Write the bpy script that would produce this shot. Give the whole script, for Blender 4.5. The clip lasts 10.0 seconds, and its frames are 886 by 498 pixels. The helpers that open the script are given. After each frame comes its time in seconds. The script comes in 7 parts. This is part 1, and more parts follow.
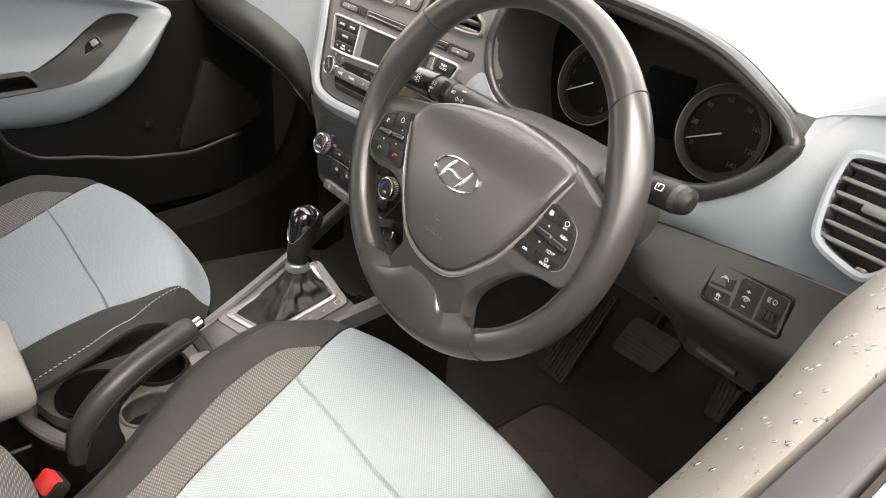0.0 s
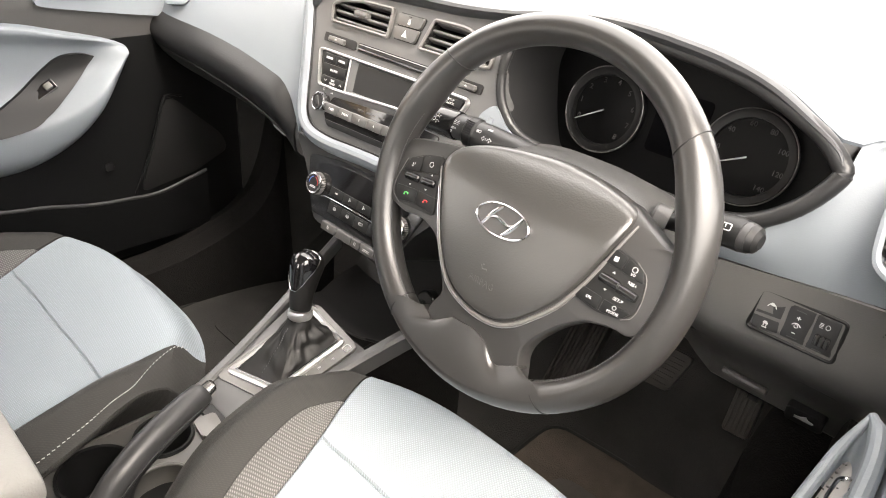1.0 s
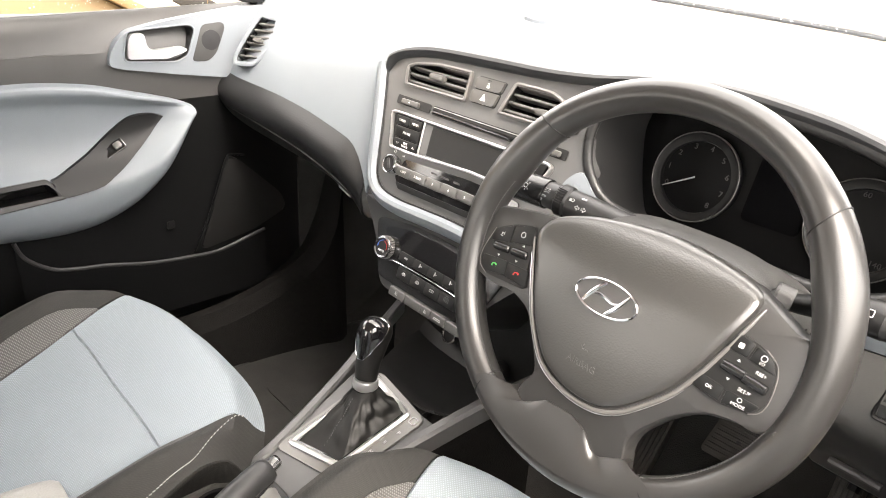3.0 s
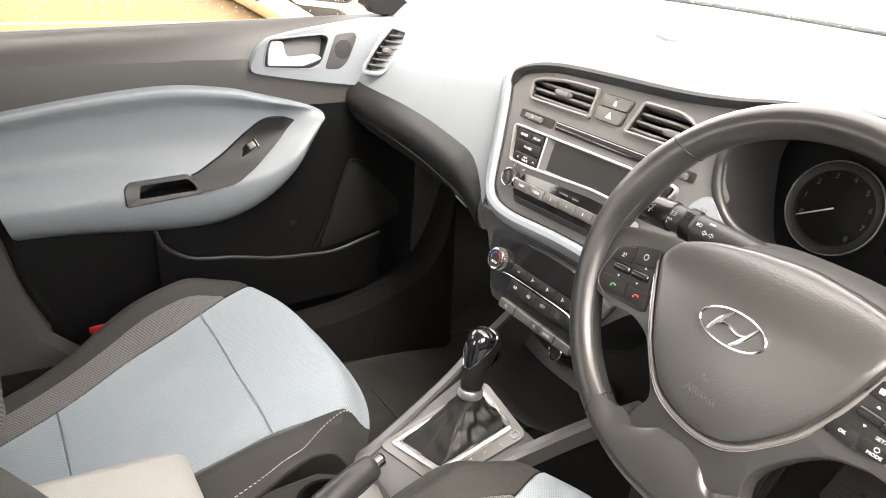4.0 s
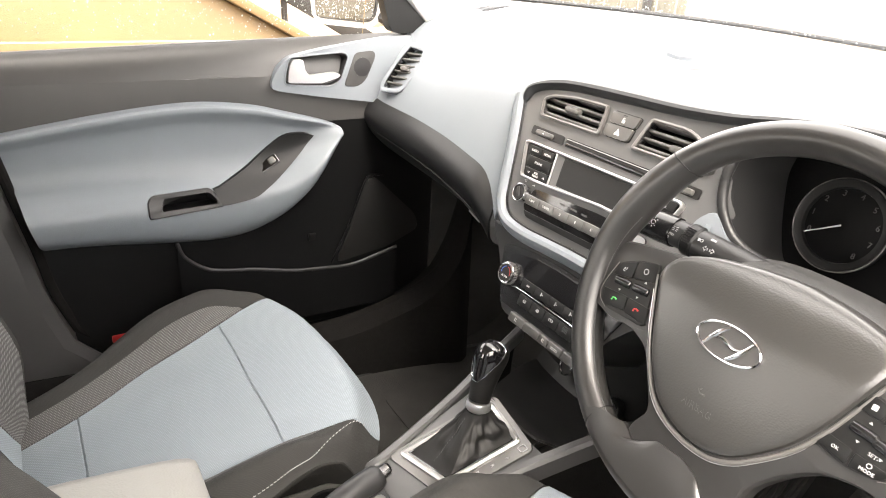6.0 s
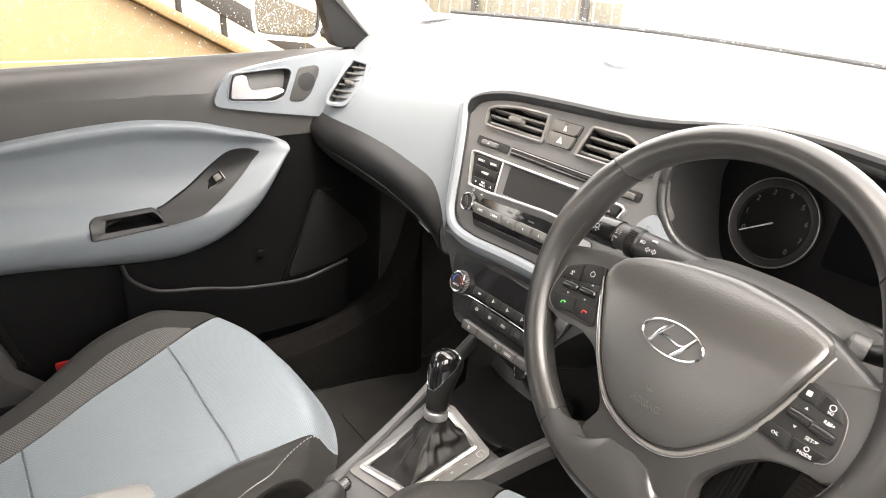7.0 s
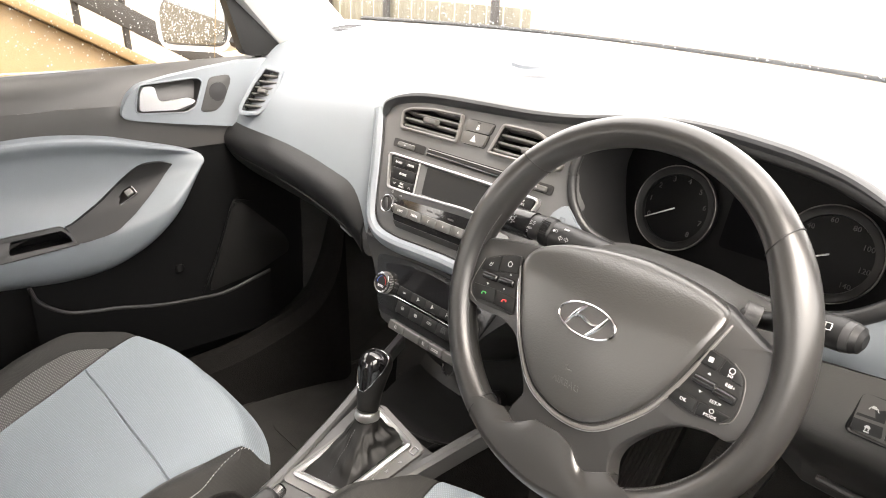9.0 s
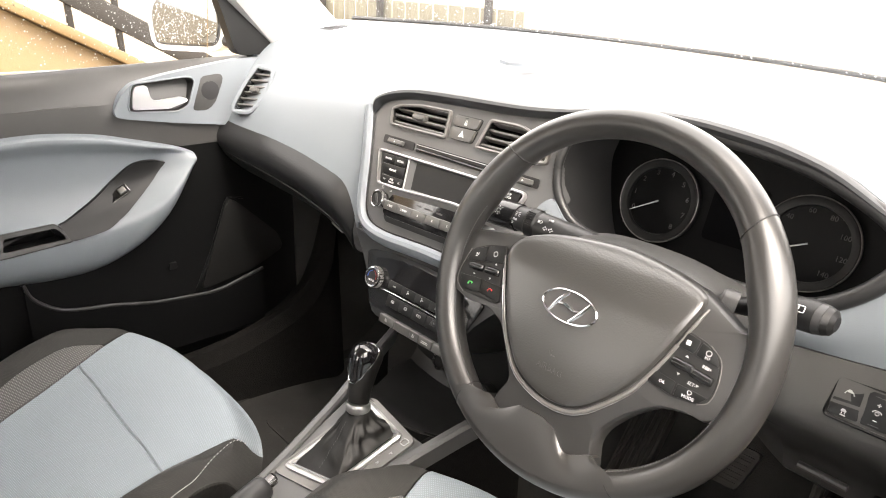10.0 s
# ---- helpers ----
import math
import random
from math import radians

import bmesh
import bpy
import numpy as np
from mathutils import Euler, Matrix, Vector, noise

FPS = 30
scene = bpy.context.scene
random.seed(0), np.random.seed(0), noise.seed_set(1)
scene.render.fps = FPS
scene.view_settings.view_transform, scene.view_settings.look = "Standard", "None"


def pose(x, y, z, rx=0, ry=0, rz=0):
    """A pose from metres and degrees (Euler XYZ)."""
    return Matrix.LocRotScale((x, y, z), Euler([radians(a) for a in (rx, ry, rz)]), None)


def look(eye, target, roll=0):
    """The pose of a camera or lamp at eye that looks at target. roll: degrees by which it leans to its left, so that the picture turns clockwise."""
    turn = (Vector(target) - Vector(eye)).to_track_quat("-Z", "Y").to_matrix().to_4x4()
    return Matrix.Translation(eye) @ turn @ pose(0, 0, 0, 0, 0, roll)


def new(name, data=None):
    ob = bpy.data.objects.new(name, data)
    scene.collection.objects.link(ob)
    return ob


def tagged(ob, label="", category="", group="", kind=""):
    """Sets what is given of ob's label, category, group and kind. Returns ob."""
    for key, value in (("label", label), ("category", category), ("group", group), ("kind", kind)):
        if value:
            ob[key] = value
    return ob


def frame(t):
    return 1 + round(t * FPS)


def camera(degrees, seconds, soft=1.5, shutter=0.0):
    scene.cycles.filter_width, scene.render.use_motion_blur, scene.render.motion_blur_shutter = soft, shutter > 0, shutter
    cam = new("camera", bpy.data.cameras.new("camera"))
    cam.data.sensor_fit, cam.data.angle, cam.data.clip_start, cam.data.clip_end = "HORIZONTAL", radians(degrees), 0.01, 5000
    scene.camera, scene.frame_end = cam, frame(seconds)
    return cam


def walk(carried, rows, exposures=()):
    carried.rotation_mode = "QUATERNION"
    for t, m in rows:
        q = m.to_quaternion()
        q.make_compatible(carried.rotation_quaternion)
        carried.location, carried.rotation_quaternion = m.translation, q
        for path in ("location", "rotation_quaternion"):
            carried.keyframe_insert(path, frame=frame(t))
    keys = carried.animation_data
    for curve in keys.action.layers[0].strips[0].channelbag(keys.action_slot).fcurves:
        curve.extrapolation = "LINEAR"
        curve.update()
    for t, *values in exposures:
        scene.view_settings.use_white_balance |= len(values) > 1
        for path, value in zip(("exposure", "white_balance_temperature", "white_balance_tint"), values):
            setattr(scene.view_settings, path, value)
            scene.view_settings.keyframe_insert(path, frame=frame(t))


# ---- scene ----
cam = camera(65.4, 10.0, soft=1.0)
PATH = [
    (0, (0.805, -0.418, 1.211), (-0.476, 0.729, 0.19), 6.1),
    (0.5, (0.734, -0.454, 1.201), (-0.483, 0.773, 0.194), 5.4),
    (1, (0.698, -0.464, 1.223), (-0.472, 0.822, 0.234), 4.9),
    (1.5, (0.67, -0.468, 1.222), (-0.496, 0.853, 0.276), 4.2),
    (2, (0.667, -0.472, 1.222), (-0.49, 0.886, 0.319), 3.8),
    (2.5, (0.648, -0.47, 1.222), (-0.55, 0.869, 0.344), 3.9),
    (2.7, (0.634, -0.47, 1.215), (-0.603, 0.841, 0.348), 4.1),
    (4, (0.622, -0.49, 1.219), (-0.866, 0.543, 0.372), 4.3),
    (4.5, (0.618, -0.497, 1.223), (-0.936, 0.437, 0.377), 4.4),
    (5, (0.622, -0.488, 1.222), (-0.943, 0.431, 0.382), 4.3),
    (5.5, (0.638, -0.476, 1.222), (-0.923, 0.461, 0.393), 4.1),
    (7, (0.654, -0.484, 1.226), (-0.826, 0.617, 0.455), 3.4),
    (7.5, (0.667, -0.483, 1.224), (-0.762, 0.692, 0.464), 3.1),
    (8, (0.676, -0.486, 1.223), (-0.715, 0.739, 0.471), 3.0),
    (8.5, (0.676, -0.489, 1.223), (-0.687, 0.77, 0.478), 2.8),
    (9, (0.672, -0.492, 1.223), (-0.68, 0.781, 0.481), 2.7),
    (9.5, (0.676, -0.49, 1.218), (-0.671, 0.791, 0.478), 2.6),
    (10, (0.692, -0.498, 1.217), (-0.653, 0.787, 0.483), 2.6),
]
walk(cam, [(t, look(eye, target, roll)) for t, eye, target, roll in PATH], [(0.0, 2.36, 7400, 13), (0.6, 2.65, 7400, 13), (1.0, 2.79, 7400, 13), (2.5, 2.82, 7400, 13), (4.2, 2.86, 7400, 13), (5.0, 2.83, 7400, 13), (5.6, 2.75, 7400, 13), (7.0, 2.69, 7400, 13), (8.5, 2.57, 7400, 13), (10.0, 2.57, 7400, 13)])

# ---- world and light: bright overcast, rainy day ----
world = bpy.data.worlds.new("overcast_sky")
scene.world = world
world.use_nodes = True
_n = world.node_tree.nodes
_sky = _n.new("ShaderNodeTexSky")
_sky.sky_type, _sky.sun_disc = "NISHITA", False
_sky.sun_elevation, _sky.sun_rotation = radians(58), radians(109)
_sky.air_density, _sky.dust_density, _sky.ozone_density = 1.0, 4.0, 0.6
_hsv = _n.new("ShaderNodeHueSaturation")
_hsv.inputs["Saturation"].default_value = 0.25
world.node_tree.links.new(_sky.outputs[0], _hsv.inputs["Color"])
_veil = _n.new("ShaderNodeMixRGB")       # even white cloud over the sky
_veil.blend_type = "ADD"
_veil.inputs["Fac"].default_value = 1.0
_veil.inputs["Color2"].default_value = (5.0, 5.1, 5.2, 1)
world.node_tree.links.new(_hsv.outputs[0], _veil.inputs["Color1"])
world.node_tree.links.new(_veil.outputs[0], _n["Background"].inputs["Color"])
_n["Background"].inputs["Strength"].default_value = 0.15
_sun = bpy.data.lights.new("sun", "SUN")
_sun.energy, _sun.angle, _sun.color = 0.78, radians(44), (1.0, 0.98, 0.95)
sun = new("sun", _sun)
sun.matrix_world = look((1.75, -0.60, 3.8), (0, 0, 0.8))


# ---- materials ----
def surface(name, base, rough=0.5, metal=0.0, grain=None, mottle=None, weave=None, spec=0.5, coat=0.0):
    """grain: (size in mm, depth 0..1); mottle: (size in m, amount); weave: (pitch in mm, depth, second colour)."""
    m = bpy.data.materials.new(name)
    m.use_nodes = True
    nt = m.node_tree
    b = nt.nodes["Principled BSDF"]
    b.inputs["Base Color"].default_value = (*base, 1)
    b.inputs["Roughness"].default_value = rough
    b.inputs["Metallic"].default_value = metal
    b.inputs["Specular IOR Level"].default_value = spec
    b.inputs["Coat Weight"].default_value = coat
    b.inputs["Coat Roughness"].default_value = 0.05
    co = nt.nodes.new("ShaderNodeTexCoord")
    col = None
    if mottle:
        size, amount = mottle
        nz = nt.nodes.new("ShaderNodeTexNoise")
        nz.inputs["Scale"].default_value = 1.0 / size
        nz.inputs["Detail"].default_value = 6
        nt.links.new(co.outputs["Object"], nz.inputs["Vector"])
        mx = nt.nodes.new("ShaderNodeMix")
        mx.data_type = "RGBA"
        mx.inputs[6].default_value = (*[c * (1 - amount) for c in base], 1)
        mx.inputs[7].default_value = (*[min(1, c * (1 + amount)) for c in base], 1)
        nt.links.new(nz.outputs[0], mx.inputs[0])
        col = mx.outputs[2]
        rr = nt.nodes.new("ShaderNodeMapRange")
        rr.inputs[3].default_value, rr.inputs[4].default_value = rough * 0.88, min(1, rough * 1.12)
        nt.links.new(nz.outputs[0], rr.inputs[0])
        nt.links.new(rr.outputs[0], b.inputs["Roughness"])
    height = None
    if grain:
        size, depth = grain
        v = nt.nodes.new("ShaderNodeTexVoronoi")
        v.feature = "SMOOTH_F1"
        v.inputs["Scale"].default_value = 1000.0 / size
        nt.links.new(co.outputs["Object"], v.inputs["Vector"])
        bp = nt.nodes.new("ShaderNodeBump")
        bp.inputs["Strength"].default_value = depth
        bp.inputs["Distance"].default_value = size * 0.0004
        nt.links.new(v.outputs["Distance"], bp.inputs["Height"])
        nt.links.new(bp.outputs[0], b.inputs["Normal"])
    if weave:
        pitch, depth, colour2 = weave
        waves = []
        for turn in (38, -52):
            mp = nt.nodes.new("ShaderNodeMapping")
            mp.inputs["Rotation"].default_value = (0.35, 0.2, radians(turn))
            wv = nt.nodes.new("ShaderNodeTexWave")
            wv.wave_type = "BANDS"
            wv.inputs["Scale"].default_value = 314.0 / pitch
            wv.inputs["Distortion"].default_value = 0.35
            nt.links.new(co.outputs["Object"], mp.inputs["Vector"])
            nt.links.new(mp.outputs[0], wv.inputs["Vector"])
            waves.append(wv.outputs["Fac"])
        mu = nt.nodes.new("ShaderNodeMath")
        mu.operation = "MULTIPLY"
        nt.links.new(waves[0], mu.inputs[0])
        nt.links.new(waves[1], mu.inputs[1])
        mx2 = nt.nodes.new("ShaderNodeMix")
        mx2.data_type = "RGBA"
        mx2.inputs[6].default_value = (*colour2, 1)
        nt.links.new(mu.outputs[0], mx2.inputs[0])
        if col:
            nt.links.new(col, mx2.inputs[7])
        else:
            mx2.inputs[7].default_value = (*base, 1)
        col = mx2.outputs[2]
        bp = nt.nodes.new("ShaderNodeBump")
        bp.inputs["Strength"].default_value = depth
        bp.inputs["Distance"].default_value = pitch * 0.0004
        nt.links.new(mu.outputs[0], bp.inputs["Height"])
        nt.links.new(bp.outputs[0], b.inputs["Normal"])
    if col:
        nt.links.new(col, b.inputs["Base Color"])
    return m


def clear_glass(name, tint=(1, 1, 1), gloss=0.06):
    m = bpy.data.materials.new(name)
    m.use_nodes = True
    nt = m.node_tree
    out = nt.nodes["Material Output"]
    tr = nt.nodes.new("ShaderNodeBsdfTransparent")
    tr.inputs[0].default_value = (*tint, 1)
    gl = nt.nodes.new("ShaderNodeBsdfGlossy")
    gl.inputs["Roughness"].default_value = 0.02
    fr = nt.nodes.new("ShaderNodeFresnel")
    fr.inputs[0].default_value = 1.0 + gloss * 6
    mx = nt.nodes.new("ShaderNodeMixShader")
    nt.links.new(fr.outputs[0], mx.inputs[0])
    nt.links.new(tr.outputs[0], mx.inputs[1])
    nt.links.new(gl.outputs[0], mx.inputs[2])
    nt.links.new(mx.outputs[0], out.inputs[0])
    return m


DARK = surface("grained_dark_plastic", (0.0165, 0.0168, 0.0174), 0.40, grain=(1.3, 0.22), mottle=(0.05, 0.14))
DARK2 = surface("smooth_dark_plastic", (0.008, 0.0082, 0.0085), 0.42, spec=0.32, mottle=(0.03, 0.12), grain=(0.7, 0.12))
BLACK = surface("matt_black_plastic", (0.006, 0.006, 0.006), 0.55, mottle=(0.03, 0.2))
LIGHT = surface("pale_blue_grey_plastic", (0.178, 0.198, 0.219), 0.44, grain=(1.2, 0.22), mottle=(0.06, 0.05))
STACK = surface("warm_grey_satin_plastic", (0.088, 0.088, 0.089), 0.36, grain=(0.6, 0.08), mottle=(0.03, 0.08))
TITAN = surface("titanium_grey_satin_plastic", (0.16, 0.155, 0.15), 0.36, metal=0.35, mottle=(0.02, 0.06))
SILVER = surface("satin_silver_trim", (0.55, 0.55, 0.55), 0.30, metal=0.8, mottle=(0.02, 0.05))
LEVER = surface("bright_satin_lever", (0.46, 0.47, 0.48), 0.30, metal=0.30, mottle=(0.02, 0.04))
CHROME = surface("chrome", (0.72, 0.72, 0.73), 0.14, metal=1.0)
GLOSS = surface("piano_black_plastic", (0.008, 0.008, 0.009), 0.06, coat=0.6)
HOOD = surface("dark_hood_vinyl", (0.034, 0.0355, 0.038), 0.46, grain=(1.3, 0.25), mottle=(0.05, 0.12))
COLUMN = surface("grained_column_plastic", (0.050, 0.0495, 0.049), 0.40, grain=(1.2, 0.25), mottle=(0.05, 0.1))
HOUSING = surface("dark_grey_satin_plastic", (0.026, 0.0262, 0.027), 0.40, spec=0.4, grain=(0.6, 0.08), mottle=(0.03, 0.10))
KEYCAP = surface("grey_keycap_plastic", (0.074, 0.073, 0.071), 0.32, mottle=(0.02, 0.06), coat=0.15)
CLIMATE = surface("satin_black_panel", (0.010, 0.0102, 0.0108), 0.24, mottle=(0.03, 0.1), coat=0.2)
SWITCH = surface("dark_switch_plastic", (0.022, 0.022, 0.0225), 0.38, grain=(0.7, 0.1), mottle=(0.02, 0.1))
LEATHER = surface("worn_dark_leather", (0.025, 0.0242, 0.0236), 0.31, grain=(0.9, 0.12), mottle=(0.06, 0.05), spec=0.7)
SPOKE = surface("satin_grey_spoke_plastic", (0.033, 0.0325, 0.0322), 0.35, grain=(0.6, 0.06), mottle=(0.03, 0.08))
PAD = surface("pebbled_dark_airbag_cover", (0.040, 0.0388, 0.0377), 0.30, grain=(1.6, 0.20), mottle=(0.05, 0.05), spec=0.9)
BOOT = surface("soft_black_leather", (0.010, 0.0098, 0.0096), 0.46, grain=(0.9, 0.18), mottle=(0.03, 0.15), spec=0.42)
BLUE = surface("pale_blue_woven_fabric", (0.330, 0.370, 0.402), 0.85, weave=(2.6, 0.4, (0.228, 0.260, 0.284)), mottle=(0.04, 0.06), spec=0.2)
MESH = surface("grey_mesh_fabric", (0.225, 0.222, 0.219), 0.85, weave=(2.4, 0.6, (0.085, 0.083, 0.082)), spec=0.2)
CLOTH = surface("charcoal_seat_cloth", (0.047, 0.0445, 0.0410), 0.80, weave=(1.4, 0.35, (0.031, 0.031, 0.030)), mottle=(0.03, 0.1), spec=0.25)
ARM = surface("grey_armrest_leather", (0.23, 0.225, 0.215), 0.50, grain=(2.2, 0.4), mottle=(0.04, 0.06))
TRAY = surface("pale_grey_console_plastic", (0.092, 0.090, 0.086), 0.42, grain=(0.8, 0.12), mottle=(0.03, 0.08))
THREAD = surface("white_thread", (0.36, 0.36, 0.35), 0.7)
CARPET = surface("black_carpet", (0.0088, 0.0083, 0.0080), 0.95, grain=(2.0, 1.0), mottle=(0.012, 0.45), spec=0.1)
FLOORING = surface("dusty_black_carpet", (0.038, 0.0370, 0.0358), 0.95, grain=(2.0, 1.0), mottle=(0.10, 0.55), spec=0.1)
DUSTY = surface("dusty_mat_carpet", (0.085, 0.071, 0.060), 0.95, grain=(2.0, 1.0), mottle=(0.05, 0.5), spec=0.1)
RUBBER = surface("worn_rubber", (0.045, 0.040, 0.035), 0.6, mottle=(0.01, 0.35), grain=(1.5, 0.4))
DIALFACE = surface("matt_black_dial_face", (0.0030, 0.0030, 0.0033), 0.45, spec=0.15, mottle=(0.03, 0.1))
SCREEN = surface("dark_display", (0.002, 0.002, 0.0025), 0.25, spec=0.02)
PRINT = surface("white_print", (0.48, 0.48, 0.48), 0.5)
GREYPRINT = surface("grey_print", (0.055, 0.055, 0.057), 0.5)
RED = surface("red_plastic", (0.55, 0.03, 0.03), 0.35)
GREEN = surface("green_print", (0.06, 0.42, 0.10), 0.5)
PAINT = surface("white_car_paint", (0.72, 0.71, 0.69), 0.18, coat=0.8, mottle=(0.2, 0.02))
HEADLINER = surface("pale_grey_headliner", (0.47, 0.47, 0.465), 0.85, grain=(1.0, 0.2), mottle=(0.05, 0.04))
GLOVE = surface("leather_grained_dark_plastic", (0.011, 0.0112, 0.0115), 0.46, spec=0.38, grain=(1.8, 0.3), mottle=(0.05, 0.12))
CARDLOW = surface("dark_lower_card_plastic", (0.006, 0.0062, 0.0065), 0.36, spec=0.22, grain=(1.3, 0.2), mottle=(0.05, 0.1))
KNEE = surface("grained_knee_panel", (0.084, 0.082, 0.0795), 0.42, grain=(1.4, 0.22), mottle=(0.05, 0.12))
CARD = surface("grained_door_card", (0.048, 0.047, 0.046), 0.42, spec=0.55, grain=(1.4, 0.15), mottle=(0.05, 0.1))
# driver's wet card: its sky sheen is put into a paler colour than CARD
SHEENCARD = surface("wet_sheen_door_card", (0.125, 0.117, 0.104), 0.50, grain=(1.4, 0.1), mottle=(0.02, 0.10))
GLASS = clear_glass("window_glass")
MIRROR = surface("mirror_glass", (0.22, 0.235, 0.24), 0.03, metal=1.0)
# clear water on glass: the sky's brightness is put into a white base
DROP_PALE = surface("sky_bright_water_drop", (0.62, 0.64, 0.65), 0.05, spec=0.8, coat=1.0)
# same clear water on card and trim, its dark refraction put into the base
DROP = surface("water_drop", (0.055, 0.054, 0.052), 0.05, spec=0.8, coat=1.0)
SAND = surface("wet_sandy_concrete", (0.15, 0.10, 0.045), 0.55, mottle=(0.5, 0.35), grain=(8, 0.3))
IRON = surface("dark_painted_iron", (0.016, 0.014, 0.012), 0.75, mottle=(0.05, 0.2))


# ---- shape helpers ----
def spline(pts, n, closed=False):
    """n points along a smooth curve through pts."""
    p = np.array(pts, float)
    k = len(p)
    if closed:
        q = np.vstack([p[-1], p, p[0], p[1]])
        segs = k
    else:
        q = np.vstack([2 * p[0] - p[1], p, 2 * p[-1] - p[-2]])
        segs = k - 1
    out = []
    for i in range(n):
        s = i * segs / (n if closed else n - 1)
        j = min(int(s), segs - 1)
        f = s - j
        a, b, c, d = q[j], q[j + 1], q[j + 2], q[j + 3]
        out.append(0.5 * (2 * b + (c - a) * f + (2 * a - 5 * b + 4 * c - d) * f * f + (3 * b - a - 3 * c + d) * f ** 3))
    return np.array(out)


def lerp(x, xs, ys):
    return float(np.interp(x, xs, ys))


def evenly(outline, n):
    """n points at even steps along a closed outline."""
    p = np.array(list(outline) + [outline[0]], float)
    d = np.concatenate([[0], np.cumsum(np.linalg.norm(np.diff(p, axis=0), axis=1))])
    t = np.linspace(0, d[-1], n, endpoint=False)
    return np.stack([np.interp(t, d, p[:, 0]), np.interp(t, d, p[:, 1])], 1)


def evenly_open(line, n):
    """n points at even steps along an open line."""
    line = np.array(line)
    s = np.concatenate([[0], np.cumsum(np.linalg.norm(np.diff(line, axis=0), axis=1))])
    return [tuple(np.interp(q, s, line[:, k]) for k in range(line.shape[1])) for q in np.linspace(0, s[-1], n)]


def curve(xs, ys):
    """A smooth function of x through the pairs given."""
    p = spline(list(zip(xs, ys)), 160)
    return lambda x: float(np.interp(x, p[:, 0], p[:, 1]))


def smooth(a, b, x):
    t = min(1.0, max(0.0, (x - a) / (b - a)))
    return t * t * (3 - 2 * t)


def thing(name, at, label, category, group="", kind=""):
    ob = new(name)
    ob.empty_display_size = 0.05
    ob.location = at
    bpy.context.view_layer.update()
    return tagged(ob, label, category, group, kind)


def part(name, bm, material, parent=None, label=""):
    """Links bm as one mesh object under parent; its points are in world space."""
    bmesh.ops.recalc_face_normals(bm, faces=bm.faces)
    for f in bm.faces:
        f.smooth = True
    for e in bm.edges:
        if len(e.link_faces) == 2 and e.calc_face_angle(0) > radians(25):
            e.smooth = False
    me = bpy.data.meshes.new(name)
    bm.to_mesh(me)
    bm.free()
    me.materials.append(material)
    ob = new(name, me)
    if parent is not None:
        ob.parent = parent
        if parent.parent is None:
            ob.matrix_parent_inverse = Matrix.Translation(-parent.location)
    return tagged(ob, label)


def grid(rows, closed=False, thick=0.0, caps=False):
    """A skin through rows of points; closed: each row is a loop."""
    bm = bmesh.new()
    vs = [[bm.verts.new(p) for p in r] for r in rows]
    m = len(rows[0])
    for a, b in zip(vs, vs[1:]):
        for i in range(m if closed else m - 1):
            j = (i + 1) % m
            quad = [a[i], a[j], b[j], b[i]]
            bm.faces.new(quad)
    if caps:
        bm.faces.new(vs[0][::-1])
        bm.faces.new(vs[-1])
    if thick:
        bmesh.ops.recalc_face_normals(bm, faces=bm.faces)
        bmesh.ops.solidify(bm, geom=bm.faces[:], thickness=thick)
    return bm


def joined(*bms):
    """Several bmeshes as one."""
    out = bmesh.new()
    for b in bms:
        me = bpy.data.meshes.new("tmp")
        b.to_mesh(me)
        b.free()
        out.from_mesh(me)
        bpy.data.meshes.remove(me)
    return out


def slab(outline, depth, m=None, top=0.0, bevel=0.0, seg=2):
    """A plate: the outline in the frame m, from top - depth up to top, its upper rim rounded."""
    bm = bmesh.new()
    lo = [bm.verts.new((x, y, top - depth)) for x, y in outline]
    hi = [bm.verts.new((x, y, top)) for x, y in outline]
    n = len(lo)
    bm.faces.new(lo[::-1])
    cap = bm.faces.new(hi)
    for i in range(n):
        bm.faces.new((lo[i], lo[(i + 1) % n], hi[(i + 1) % n], hi[i]))
    if bevel:
        bmesh.ops.bevel(bm, geom=list(cap.edges), offset=bevel, segments=seg, profile=0.5, affect="EDGES", clamp_overlap=True)
    if m is not None:
        bm.transform(m)
    return bm


def inset(outline, d):
    """The outline moved inwards by d (counter-clockwise outlines)."""
    p = np.array(outline, float)
    area = sum(p[i - 1][0] * p[i][1] - p[i][0] * p[i - 1][1] for i in range(len(p)))
    s = 1 if area > 0 else -1
    out = []
    for i in range(len(p)):
        a, b, c = p[i - 1], p[i], p[(i + 1) % len(p)]
        n1 = np.array([-(b - a)[1], (b - a)[0]])
        n2 = np.array([-(c - b)[1], (c - b)[0]])
        n1 = n1 / (np.linalg.norm(n1) + 1e-9)
        n2 = n2 / (np.linalg.norm(n2) + 1e-9)
        nn = n1 + n2
        nn = nn / (np.linalg.norm(nn) + 1e-9)
        k = 1 / max(0.5, float(nn @ n1))
        out.append(tuple(b + s * d * k * nn))
    return out


